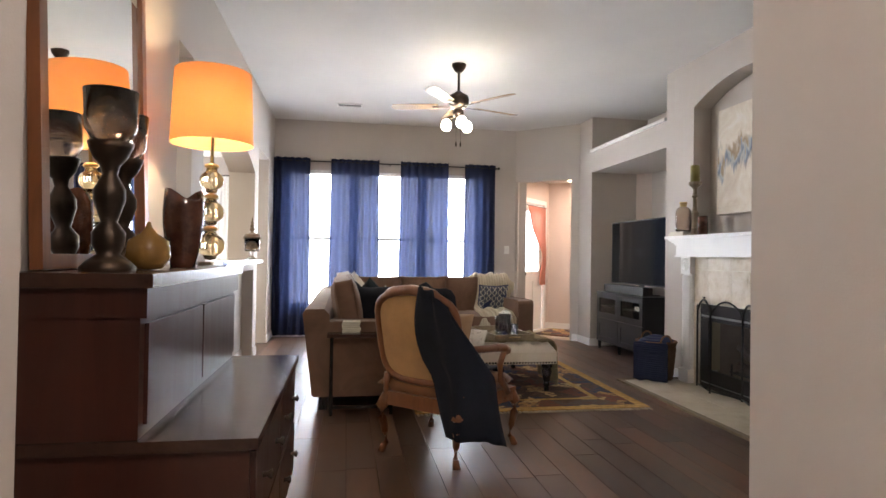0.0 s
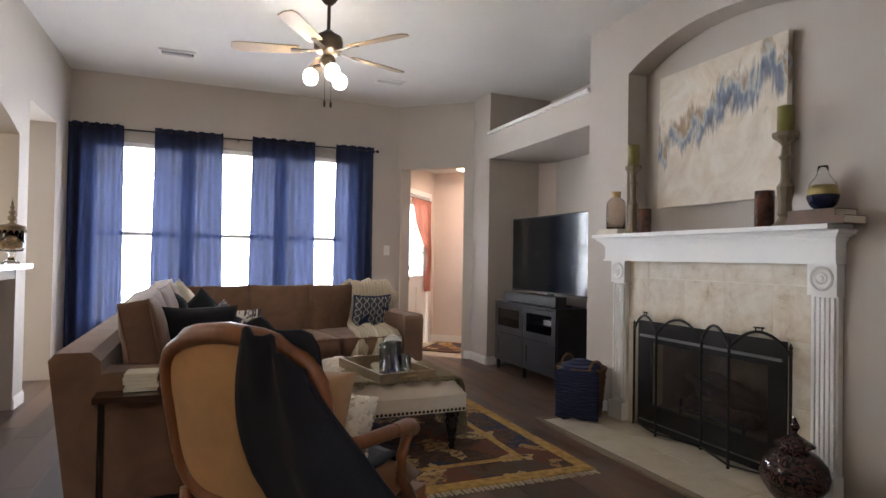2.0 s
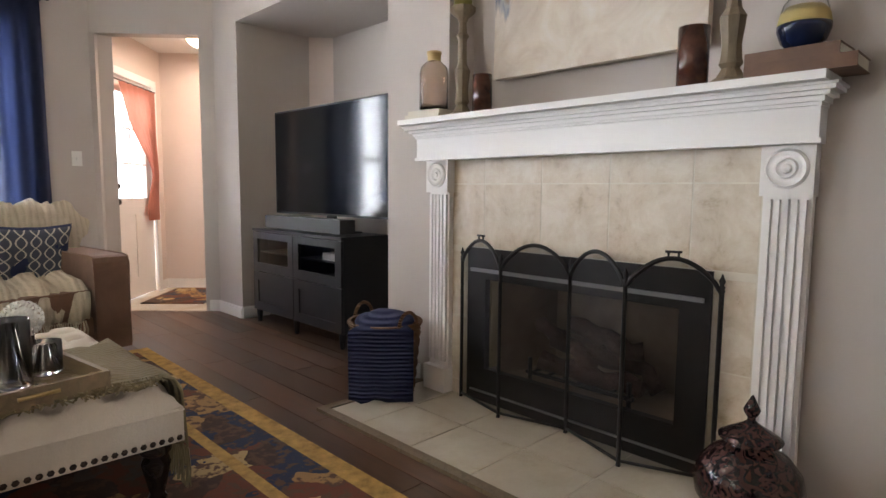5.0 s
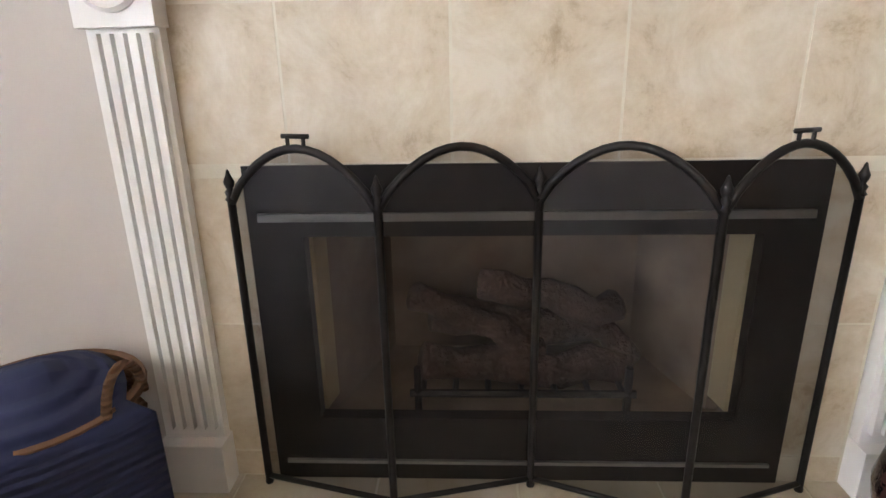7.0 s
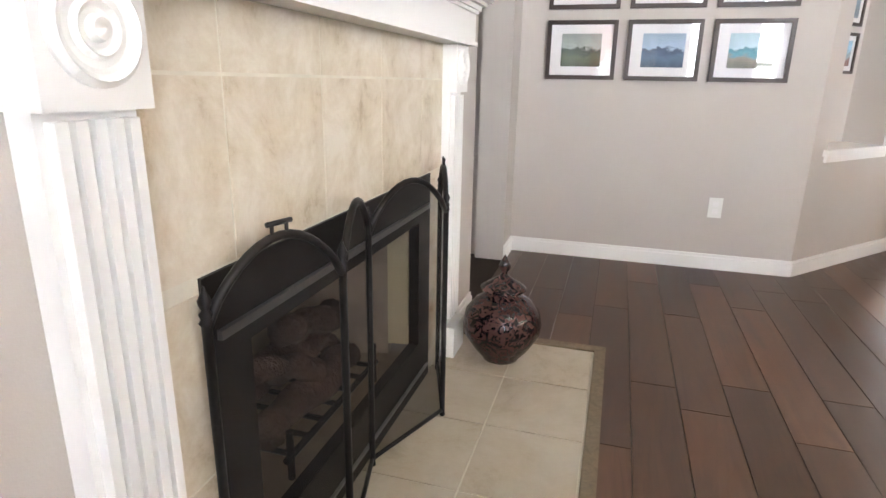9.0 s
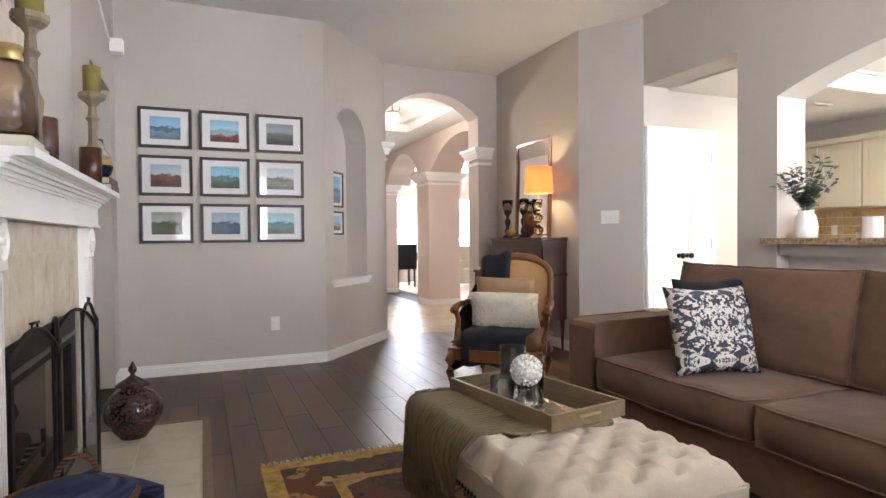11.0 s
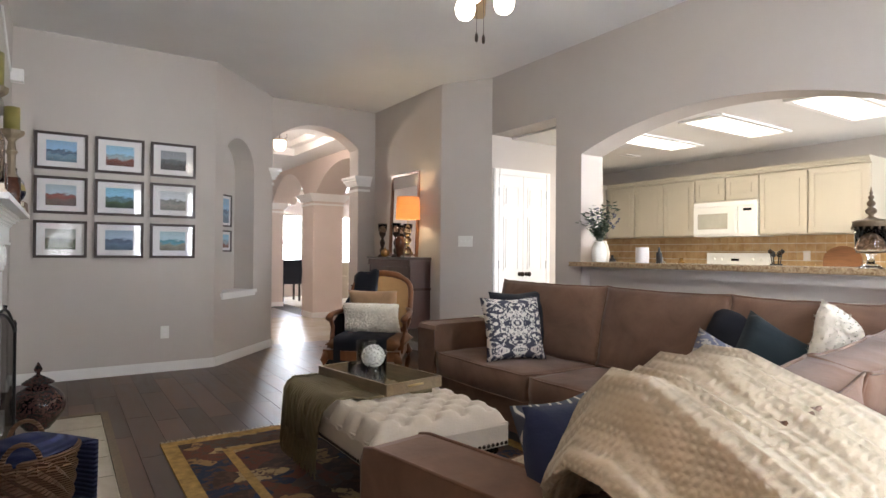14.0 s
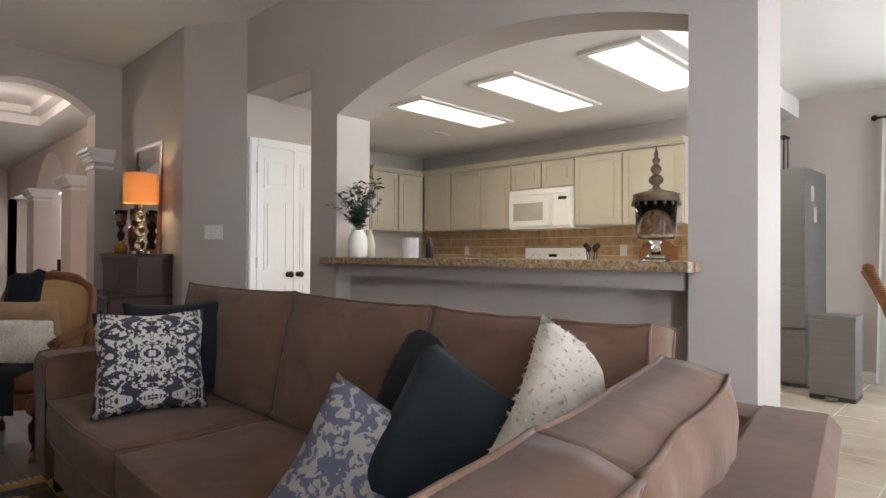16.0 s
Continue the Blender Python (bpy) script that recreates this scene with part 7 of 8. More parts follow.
part("buds", buds, BERRY, vz, "dusty blue thistle heads", kind="stuff")
v2 = thing("white_vase", (-0.80, 4.30, 1.10), "plain cream ceramic bottle behind the flowers", "vase")
bm = bm_new()
lathe(bm, [(0, 0), (0.04, 0), (0.045, 0.08), (0.03, 0.15), (0.018, 0.17), (0.02, 0.19), (0, 0.19)], 20)
part("body", bm, PAPER, v2, smooth=True)
pr = thing("paper_roll", (-0.86, 4.66, 1.10), "white paper towel roll on the bar", "paper roll")
bm = bm_new()
lathe(bm, [(0, 0), (0.055, 0), (0.055, 0.13), (0.02, 0.13), (0.02, 0.12), (0, 0.12)], 24)
part("roll", bm, MAT, pr, smooth=False)
so = thing("soap_bottle", (-0.90, 4.80, 1.10), "small dark soap bottle on the bar", "bottle")
bm = bm_new()
lathe(bm, [(0, 0), (0.025, 0), (0.025, 0.08), (0.01, 0.10), (0.008, 0.13), (0, 0.13)], 14)
part("body", bm, PLASTIC, so, smooth=True)


# ---- pantry double door ----
def raised(bm, x0, x1, z0, z1, y):
    w = 0.018
    box(bm, x0, y, z0, x1, y + 0.006, z0 + w)
    box(bm, x0, y, z1 - w, x1, y + 0.006, z1)
    box(bm, x0, y, z0 + w, x0 + w, y + 0.006, z1 - w)
    box(bm, x1 - w, y, z0 + w, x1, y + 0.006, z1 - w)
    box(bm, x0 + w + 0.015, y, z0 + w + 0.015, x1 - w - 0.015, y + 0.008, z1 - w - 0.015)


pd = thing("door_pantry", (-1.03, 2.9, 0), "closed white double pantry door with raised panels and bronze knobs", "door")
pd["kind"] = "structure"
for s in (-1, 1):
    x0, x1 = (-0.345, -0.002) if s < 0 else (0.002, 0.345)
    bm = bm_new()
    box(bm, x0, 0.002, 0.01, x1, 0.028, 2.03)
    for z0, z1 in ((0.18, 0.86), (0.98, 1.58), (1.68, 1.92)):
        raised(bm, x0 + 0.06, x1 - 0.06, z0, z1, 0.028)
    part("leaf", bm, TRIM, pd, "white panelled door leaf", bev=0.002)
    bm = bm_new()
    lathe(bm, [(0.024, 0), (0.024, 0.005), (0.010, 0.012), (0.010, 0.035), (0.026, 0.045), (0.028, 0.055), (0.018, 0.068), (0, 0.072)], 18, Matrix.Translation((s * 0.05, 0.028, 0.94)) @ pose(0, 0, 0, -90))
    part("knob", bm, BRONZE, pd, "dark bronze knob", smooth=True)
    for z in (0.25, 1.0, 1.8):
        pbox("hinge", (s * 0.348 - 0.006, 0.015, z, s * 0.348 + 0.006, 0.033, z + 0.09), STEEL, pd)
bm = bm_new()
for x0, x1, z0, z1 in ((-0.415, -0.347, 0.0, 2.10), (0.347, 0.415, 0.0, 2.10), (-0.347, 0.347, 2.032, 2.10)):
    box(bm, x0, 0.001, z0, x1, 0.022, z1)
    box(bm, x0 + 0.01, 0.022, z0, x1 - 0.01, 0.03, z1 - 0.01 if z1 > z0 + 1 else z1)
part("casing", bm, TRIM, pd, "white moulded casing", bev=0.002)


# ---- kitchen ----
def cab_door(parent, y0, y1, z0, z1, x):
    """A raised-panel door: slab, two stiles, two rails, panel."""
    door = pbox("door", (x, y0, z0, x + 0.018, y1, z1), CABINET, parent, bev=0.002)
    w = 0.055
    a, b, c, d = y0 + w, y1 - w, z0 + w, z1 - w
    for name, p in (("rail", (y0 + 0.004, y1 - 0.004, z0 + 0.004, c)), ("rail", (y0 + 0.004, y1 - 0.004, d, z1 - 0.004)), ("stile", (y0 + 0.004, a, c, d)), ("stile", (b, y1 - 0.004, c, d))):
        pbox(name, (x + 0.017, p[0], p[2], x + 0.025, p[1], p[3]), CABINET, door, bev=0.0015)
    pbox("raised_panel", (x + 0.017, a + 0.025, c + 0.025, x + 0.026, b - 0.025, d - 0.025), CABINET, door, bev=0.004)


def upper(m, widths, z0, z1, label):
    """A wall cabinet run along local y; front at local x=0, depth 0.33 behind it."""
    ob = thing("wall_cabinet", m, label, "kitchen cabinet", "kitchen wall cabinets")
    L = sum(widths)
    pbox("body", (-0.335, 0, z0, 0, L, z1), CABINET, ob, bev=0.002)
    y = 0
    for w in widths:
        cab_door(ob, y + 0.008, y + w - 0.008, z0 + 0.012, z1 - 0.02, 0.001)
        y += w
    bm = bm_new()
    for d, a, b in ((0.03, z1, z1 + 0.02), (0.05, z1 + 0.02, z1 + 0.045), (0.065, z1 + 0.045, z1 + 0.06)):
        box(bm, -0.335, 0, a, d, L, b)
    part("crown", bm, CABINET, ob, bev=0.003)
    return ob


KX = -3.50
upper((KX, 2.02, 0), [0.48], 1.41, 2.13, "cream painted wall cabinet with one raised-panel door")
upper((KX, 2.50, 0), [0.48, 0.46], 1.41, 2.13, "cream painted wall cabinet with two raised-panel doors")
upper((KX, 3.44, 0), [0.41, 0.41], 1.83, 2.13, "short cream wall cabinet over the microwave")
upper((KX, 4.26, 0), [0.53, 0.59], 1.41, 2.13, "cream painted wall cabinet with two wide raised-panel doors")
upper(Matrix.Translation((-3.50, 1.96, 0)) @ pose(0, 0, 0, 0, 0, 90) @ pose(0, -0.85, 0), [0.42, 0.43], 1.41, 2.13, "cream painted wall cabinet on the side wall of the kitchen")
mw = thing("microwave", (KX + 0.055, 3.45, 1.40), "white over-the-range microwave under the short cabinet", "microwave")
pbox("body", (-0.38, 0, 0, 0, 0.80, 0.425), WHITE, mw, bev=0.004)
pbox("door", (0.001, 0.01, 0.03, 0.022, 0.58, 0.36), WHITE, mw, bev=0.006)
pbox("door_window", (0.0225, 0.07, 0.09, 0.0245, 0.46, 0.28), surf("microwave_window", (0.42, 0.40, 0.33), 0.2, bumps=0), mw, "grey door window")
pbox("control_panel", (0.001, 0.59, 0.03, 0.018, 0.79, 0.36), WHITE, mw, bev=0.004)
pbox("display", (0.0185, 0.65, 0.30, 0.0195, 0.75, 0.33), SCREEN, mw)
pbox("handle", (0.03, 0.545, 0.06, 0.045, 0.565, 0.33), WHITE, mw, bev=0.004)
pbox("grille", (0.001, 0.01, 0.37, 0.015, 0.79, 0.415), TRIM, mw)
basec = thing("base_cabinets", (-3.22, 1.62, 0), "cream kitchen base cabinets under a dark counter", "kitchen cabinet")
pbox("body", (-0.62, 0, 0.1, 0, 1.80, 0.88), CABINET, basec)
pbox("body", (-0.62, 2.66, 0.1, 0, 3.82, 0.88), CABINET, basec)
pbox("toe_kick", (-0.62, 0, 0, -0.06, 1.80, 0.1), BLACKWOOD, basec)
pbox("toe_kick", (-0.62, 2.66, 0, -0.06, 3.82, 0.1), BLACKWOOD, basec)
for y in (0.02, 0.62, 1.22, 2.68, 3.26):
    cab_door(basec, y, y + 0.54, 0.12, 0.86, 0.001)
ct = thing("kitchen_worktop", (-3.22, 1.62, 0.88), "brown granite kitchen worktop", "worktop")
bm = bm_new()
box(bm, -0.625, 0, 0, 0.03, 1.80, 0.035)
box(bm, -0.625, 2.66, 0, 0.03, 3.82, 0.035)
part("slab", bm, GRANITE, ct, bev=0.004)
sv = thing("range", (-3.21, 3.44, 0), "white electric range with a raised control panel", "range")
pbox("body", (-0.62, 0, 0.02, 0, 0.80, 0.91), WHITE, sv, bev=0.005)
pbox("control_panel", (-0.62, 0.0, 0.91, -0.54, 0.80, 1.20), WHITE, sv, bev=0.02)
pbox("display", (-0.5395, 0.33, 1.10, -0.5385, 0.43, 1.13), SCREEN, sv)
for y in (0.10, 0.2, 0.6, 0.7):
    bm = bm_new()
    lathe(bm, [(0.02, 0), (0.016, 0.02), (0, 0.02)], 12, Matrix.Translation((-0.54, y, 1.12)) @ pose(0, 0, 0, 0, 90))
    part("knob", bm, WHITE, sv)
sp = thing("backsplash", (-3.848, 1.62, 0.916), "tan tumbled stone tile backsplash with diagonal joints", "backsplash")
sp["kind"] = "structure"
pbox("bed", (0, 0, 0, 0.004, 3.82, 0.49), GROUT, sp)
me = None
for i in range(37):
    for j in range(5):
        y = 0.052 + i * 0.103
        z = 0.05 + j * 0.1
        if not (0.0 < y < 3.8):
            continue
        if me is None:
            bm = bm_new()
            box(bm, 0.003, -0.049, -0.046, 0.011, 0.049, 0.046)
            q = part("tile", bm, SPLASH, sp)
            me = q.data
        else:
            q = new("tile", me)
            q.parent = sp
        q.location = (0, y, z)
uc = thing("utensil_crock", (-3.55, 4.42, 0.916), "dark utensil crock with kitchen tools beside the range", "utensil holder")
bm = bm_new()
lathe(bm, [(0, 0), (0.06, 0), (0.065, 0.16), (0.058, 0.16), (0.055, 0.01), (0, 0.01)], 20)
part("crock", bm, PLASTIC, uc, smooth=True)
for k in range(6):
    a = k * 1.05
    bm = bm_new()
    p = [(0.02 * math.cos(a), 0.02 * math.sin(a), 0.02), (0.06 * math.cos(a), 0.06 * math.sin(a), 0.26 + 0.02 * (k % 3))]
    tube(bm, p, 0.006, 6)
    lathe(bm, [(0, -0.03), (0.022, -0.015), (0.026, 0.01), (0, 0.035)], 10, Matrix.Translation(p[1]))
    part("utensil", bm, BRONZE if k % 2 else PLASTIC, uc, smooth=True)
cb = thing("cutting_board", Matrix.Translation((-3.80, 5.0, 0.93)) @ pose(0, 0, 0, 0, -6, 0), "round-topped wooden cutting board leaning on the backsplash", "cutting board")
bm = bm_new()
pts = [(-0.19, 0.0), (0.19, 0.0), (0.19, 0.2)] + [(0.19 * math.cos(math.pi * k / 12), 0.2 + 0.15 * math.sin(math.pi * k / 12)) for k in range(1, 12)] + [(-0.19, 0.2)]
prism(bm, pts, 0.02, 0.04, Matrix(((0, 0, 1, 0), (1, 0, 0, 0), (0, 1, 0, 0), (0, 0, 0, 1))))
part("board", bm, BOARD_WOOD, cb, bev=0.003)
for y0, mat_, h, lab in ((2.05, PLASTIC, 0.22, "dark coffee maker on the counter"), (2.9, STEEL, 0.20, "steel kettle on the counter"), (3.2, YELLOW, 0.19, "amber glass bottle on the counter")):
    kt2 = thing("counter_item", (-3.55, y0, 0.916), lab, "kitchen item")
    bm = bm_new()
    lathe(bm, [(0, 0), (0.06, 0), (0.07, h * 0.4), (0.05, h * 0.8), (0.02, h * 0.9), (0.024, h * 1.1), (0, h * 1.12)], 18)
    part("body", bm, mat_, kt2, smooth=True)
for y in (2.45, 4.62):
    plate(Matrix.Translation((-3.836, y, 1.17)) @ pose(0, 0, 0, 0, 0, -90), 0.075, 0.12, "white outlet plate on the backsplash", "outlet", 1, False)
for y in (3.75, 4.71, 5.67):
    kl = thing("kitchen_light", (-2.22, y, 2.44), "rectangular recessed ceiling light with white rim, lit", "ceiling light", "kitchen ceiling lights")
    bm = bm_new()
    for x0, y0, x1, y1 in ((-0.62, -0.22, 0.62, -0.17), (-0.62, 0.17, 0.62, 0.22), (-0.62, -0.17, -0.57, 0.17), (0.57, -0.17, 0.62, 0.17)):
        box(bm, x0, y0, -0.02, x1, y1, -0.001)
    part("rim", bm, TRIM, kl, bev=0.003)
    pbox("diffuser", (-0.57, -0.17, -0.006, 0.57, 0.17, -0.002), PANEL, kl, "bright white diffuser")
vent((-2.75, 3.0, 2.44), 0.14, 0.06)

FRIDGE = surf("fridge_steel", (0.24, 0.24, 0.245), 0.38, 0.8, scale=2, vary=0.06, fine=60, bumps=0.08, stretch=(1, 1, 30), dist=0.0005)
fr = thing("refrigerator", (-3.98, 5.56, 0), "stainless steel refrigerator with bottom drawers, papers on its side", "refrigerator")
pbox("body", (-0.68, 0, 0.03, 0.0, 0.66, 1.88), FRIDGE, fr, bev=0.006)
for z0, z1 in ((0.06, 0.50), (0.51, 0.86), (0.87, 1.87)):
    pbox("door", (0.002, 0.005, z0, 0.05, 0.655, z1), FRIDGE, fr, bev=0.01)
for z0, z1 in ((0.78, 0.80), (0.43, 0.45)):
    pbox("handle", (0.055, 0.08, z0, 0.08, 0.58, z1), FRIDGE, fr, bev=0.006)
for k, (z, y) in enumerate(((1.60, 0.3), (1.42, 0.42))):
    pbox("note", (-0.22 - 0.1 * k, 0.6605, z, -0.12 - 0.1 * k, 0.6625, z + 0.13), PAPER, fr, "paper note")
ln = thing("black_lantern", (-4.15, 5.95, 1.88), "black metal lantern on top of the refrigerator", "lantern")
bm = bm_new()
for x in (-0.07, 0.06):
    for y in (-0.07, 0.06):
        box(bm, x, y, 0.01, x + 0.01, y + 0.01, 0.30)
box(bm, -0.08, -0.08, 0, 0.08, 0.08, 0.012)
box(bm, -0.08, -0.08, 0.30, 0.08, 0.08, 0.312)
part("cage", bm, BLACK, ln)
tc_ = thing("trash_can", Matrix.Translation((-3.78, 6.45, 0)) @ pose(0, 0, 0, 0, 0, 0), "rectangular stainless step trash can with black base in the nook", "trash can")
pbox("body", (-0.15, -0.14, 0.03, 0.13, 0.16, 0.62), FRIDGE, tc_, bev=0.03)
pbox("lid", (-0.155, -0.145, 0.625, 0.135, 0.165, 0.66), FRIDGE, tc_, "brushed lid with dark rim", bev=0.012)
pbox("base", (-0.152, -0.142, 0.0, 0.132, 0.162, 0.035), PLASTIC, tc_)
pbox("pedal", (0.13, -0.03, 0.01, 0.19, 0.05, 0.03), FRIDGE, tc_)

# ---- dining nook ----
dr = thing("curtain_rod", (-4.55, 6.60, 2.33), "thin dark curtain rod over the nook window", "curtain rod")
bm = bm_new()
tube(bm, [(0, 0, 0), (0, 2.4, 0)], 0.011, 8)
lathe(bm, [(0, -0.03), (0.02, -0.018), (0.026, 0), (0.02, 0.018), (0, 0.03)], 12)
part("rod", bm, BLACK, dr, smooth=True)
for y in (0.12, 2.3):
    pbox("bracket", (-0.10, y - 0.01, -0.01, 0, y + 0.01, 0.01), BLACK, dr)
curtain("curtain", Matrix.Translation((-4.55, 6.87, 0)) @ pose(0, 0, 0, 0, 0, 90), 0.42, 0.52, 0.02, 2.32, SHEER["white_sheer"], "white sheer curtain panel at the nook window", 6, 0.03, 5, 0.02)
dr2 = thing("curtain_rod", (-3.95, 8.95, 2.33), "thin dark curtain rod over the second nook window", "curtain rod")
bm = bm_new()
tube(bm, [(0, 0, 0), (2.7, 0, 0)], 0.011, 8)
part("rod", bm, BLACK, dr2, smooth=True)
for x in (0.1, 2.6):
    pbox("bracket", (x - 0.01, 0, -0.01, x + 0.01, 0.10, 0.01), BLACK, dr2)
for x in (-3.75, -1.5):
    curtain("curtain", Matrix.Translation((x, 8.95, 0)), 0.40, 0.46, 0.02, 2.32, SHEER["white_sheer"], "white sheer curtain panel beside the second nook window", 6, 0.03, x, 0.02)


def wicker_chair(m, label):
    ob = thing("dining_chair", m, label, "dining chair", "dining chairs")
    pbox("seat", (-0.24, -0.22, 0.40, 0.24, 0.26, 0.46), WICKER, ob, bev=0.02)
    bm = bm_new()
    rows_ = []
    for i in range(9):
        t = i / 8
        w = 0.21 + 0.03 * t
        rows_.append([bm.verts.new((s * w, -0.22 - 0.06 * t - 0.14 * t * t - 0.03 * (1 - abs(s)), 0.44 + 0.60 * t)) for s in (-1, -0.6, -0.2, 0.2, 0.6, 1)])
    for a, b in zip(rows_, rows_[1:]):
        for k in range(5):
            bm.faces.new((a[k], a[k + 1], b[k + 1], b[k]))
    o2 = part("backrest", bm, WICKER, ob, "woven rattan back")
    o2.modifiers.new("solid", "SOLIDIFY").thickness = 0.03
    bm = bm_new()
    for s in (-1, 1):
        tube(bm, [(s * 0.215, -0.22, 0.42), (s * 0.22, -0.26, 0.65), (s * 0.235, -0.36, 0.90), (s * 0.24, -0.43, 1.05)], 0.022, 8)
    tube(bm, [(-0.25, -0.43, 1.05), (0.25, -0.43, 1.05)], 0.028, 8)
    part("back_frame", bm, WICKER, ob, smooth=True)
    for s in (-1, 1):
        bm = bm_new()
        tube(bm, [(s * 0.235, -0.28, 0.66), (s * 0.26, -0.1, 0.66), (s * 0.26, 0.2, 0.64)], 0.02, 8)
        tube(bm, [(s * 0.26, 0.2, 0.64), (s * 0.24, 0.24, 0.44)], 0.018, 8)
        part("arm", bm, WICKER, ob, smooth=True)
        pbox("side_apron", (s * 0.245 - 0.012, -0.23, 0.29, s * 0.245 + 0.012, 0.22, 0.63), WICKER, ob)
        for y in (-0.2, 0.22):
            bm = bm_new()
            tube(bm, [(s * 0.21, y, 0.40), (s * 0.215, y + (0.06 if y > 0 else -0.05), 0.0)], 0.018, 8)
            part("leg", bm, CHAIR_WOOD, ob, smooth=True)
    pbox("apron", (-0.24, 0.235, 0.28, 0.24, 0.26, 0.41), WICKER, ob)
    return ob


wc = wicker_chair(Matrix.Translation((-2.87, 7.24, 0)) @ pose(0, 0, 0, 0, 0, 10), "honey brown rattan dining chair with a curved woven back")
tb = thing("dining_table", (-2.75, 7.95, 0), "round glass-topped dining table on a dark iron pedestal", "dining table")
bm = bm_new()
lathe(bm, [(0, 0.735), (0.58, 0.735), (0.59, 0.742), (0.58, 0.75), (0, 0.75)], 48)
part("top", bm, MAHOGANY_TOP, tb, smooth=False)
bm = bm_new()
lathe(bm, [(0.30, 0), (0.30, 0.03), (0.06, 0.08), (0.05, 0.6), (0.2, 0.735), (0, 0.735)], 24)
part("pedestal", bm, BLACK, tb, smooth=True)
cdl = thing("chandelier", (-2.9, 7.9, 0), "black iron chandelier with small shades over the dining table", "chandelier")
bm = bm_new()
tube(bm, [(0, 0, 1.75), (0, 0, 2.62)], 0.006, 6)
lathe(bm, [(0, 1.62), (0.02, 1.65), (0.03, 1.72), (0.015, 1.80), (0, 1.81)], 12)
part("stem", bm, BLACK, cdl, smooth=True)
for k in range(5):
    a = k * 1.2566
    bm = bm_new()
    tube(bm, [(r * math.cos(a), r * math.sin(a), z) for r, z in ((0.02, 1.70), (0.10, 1.62), (0.19, 1.64), (0.24, 1.72))], 0.006, 6)
    lathe(bm, [(0.022, 0), (0.018, 0.012), (0.011, 0.012), (0.011, 0.08), (0, 0.08)], 10, Matrix.Translation((0.24 * math.cos(a), 0.24 * math.sin(a), 1.72)))
    part("arm", bm, BLACK, cdl, smooth=True)

# ---- back hall ----
HM = Matrix.Translation((*hall(0, 0), 0)) @ pose(0, 0, 0, 0, 0, math.degrees(math.atan2(V.y, V.x)))
bd = thing("door_back", HM, "white half-glass exterior door with black knob and deadbolt, closed", "door")
bd["kind"] = "structure"
bm = bm_new()
D0, D1 = 0.17, 1.00
box(bm, D0, 0.02, 0.01, D1, 0.06, 0.95)
box(bm, D0, 0.02, 1.90, D1, 0.06, 2.03)
box(bm, D0, 0.02, 0.95, D0 + 0.12, 0.06, 1.90)
box(bm, D1 - 0.12, 0.02, 0.95, D1, 0.06, 1.90)
for a, b in ((D0 + 0.12, D0 + 0.38), (D0 + 0.45, D1 - 0.12)):
    box(bm, a, 0.012, 0.2, b, 0.02, 0.8)
part("leaf", bm, TRIM, bd, bev=0.002)
bm = bm_new()
box(bm, D0 + 0.12, 0.035, 0.95, D1 - 0.12, 0.041, 1.90)
pp = part("pane", bm, GLASS, bd, "clear glass pane")
pp.visible_shadow = False
bm = bm_new()
for z in (1.26, 1.58):
    box(bm, D0 + 0.12, 0.022, z, D1 - 0.12, 0.033, z + 0.018)
box(bm, (D0 + D1) / 2 - 0.009, 0.022, 0.95, (D0 + D1) / 2 + 0.009, 0.033, 1.90)
part("muntin", bm, TRIM, bd)
bm = bm_new()
for z in (0.92, 1.06):
    lathe(bm, [(0.028, 0), (0.028, 0.008), (0.011, 0.015), (0.011, 0.03), (0.026, 0.04), (0.022, 0.055), (0, 0.06)], 16, Matrix.Translation((D0 + 0.07, 0.02, z)) @ pose(0, 0, 0, 90))
part("knob", bm, BLACK, bd, "black knob and deadbolt", smooth=True)
bm = bm_new()
for x0, x1, z0, z1 in ((D0 - 0.07, D0 - 0.003, 0, 2.10), (D1 + 0.003, D1 + 0.07, 0, 2.10), (D0 - 0.003, D1 + 0.003, 2.033, 2.10)):
    box(bm, x0, -0.022, z0, x1, -0.001, z1)
part("casing", bm, TRIM, bd, "white casing", bev=0.002)
rc = thing("curtain", HM, "rose patterned sheer curtain tied back on the door glass", "curtain")
bm = bm_new()
nn, kk = 24, 30
vs = []
for i in range(nn + 1):
    t = i / nn
    z = 1.98 - 1.25 * t
    pull = math.exp(-((z - 1.15) / 0.28) ** 2)
    x1 = D1 + 0.02
    w = 0.62 * (1 - t) ** 1.0 * (1 - pull) + 0.10 + 0.16 * max(0, t - 0.65) * 2
    w = max(0.09, w)
    vs.append([bm.verts.new((x1 - w * (1 - k / kk), -0.035 + 0.014 * math.sin(k * 1.3 + t * 2), z)) for k in range(kk + 1)])
for i in range(nn):
    for k in range(kk):
        bm.faces.new((vs[i][k], vs[i][k + 1], vs[i + 1][k + 1], vs[i + 1][k]))
part("cloth", bm, SHEER["rose_sheer"], rc, smooth=True)
bm = bm_new()
tube(bm, [(D0 + 0.03, -0.035, 1.985), (D1 + 0.02, -0.035, 1.985)], 0.006, 6)
part("rod", bm, BLACK, rc)
rg2 = thing("door_mat", Matrix.Translation((*hall(0.42, 0.72), 0.002)) @ pose(0, 0, 0, 0, 0, math.degrees(math.atan2(V.y, V.x))), "small patterned rug by the back door", "rug")
pbox("weave", (-0.42, -0.28, 0, 0.42, 0.28, 0.008), RUG, rg2)
hl = thing("dome_light", (*hall(0.62, 0.62), 2.42), "flush frosted dome ceiling light in the back hall, lit", "ceiling light")
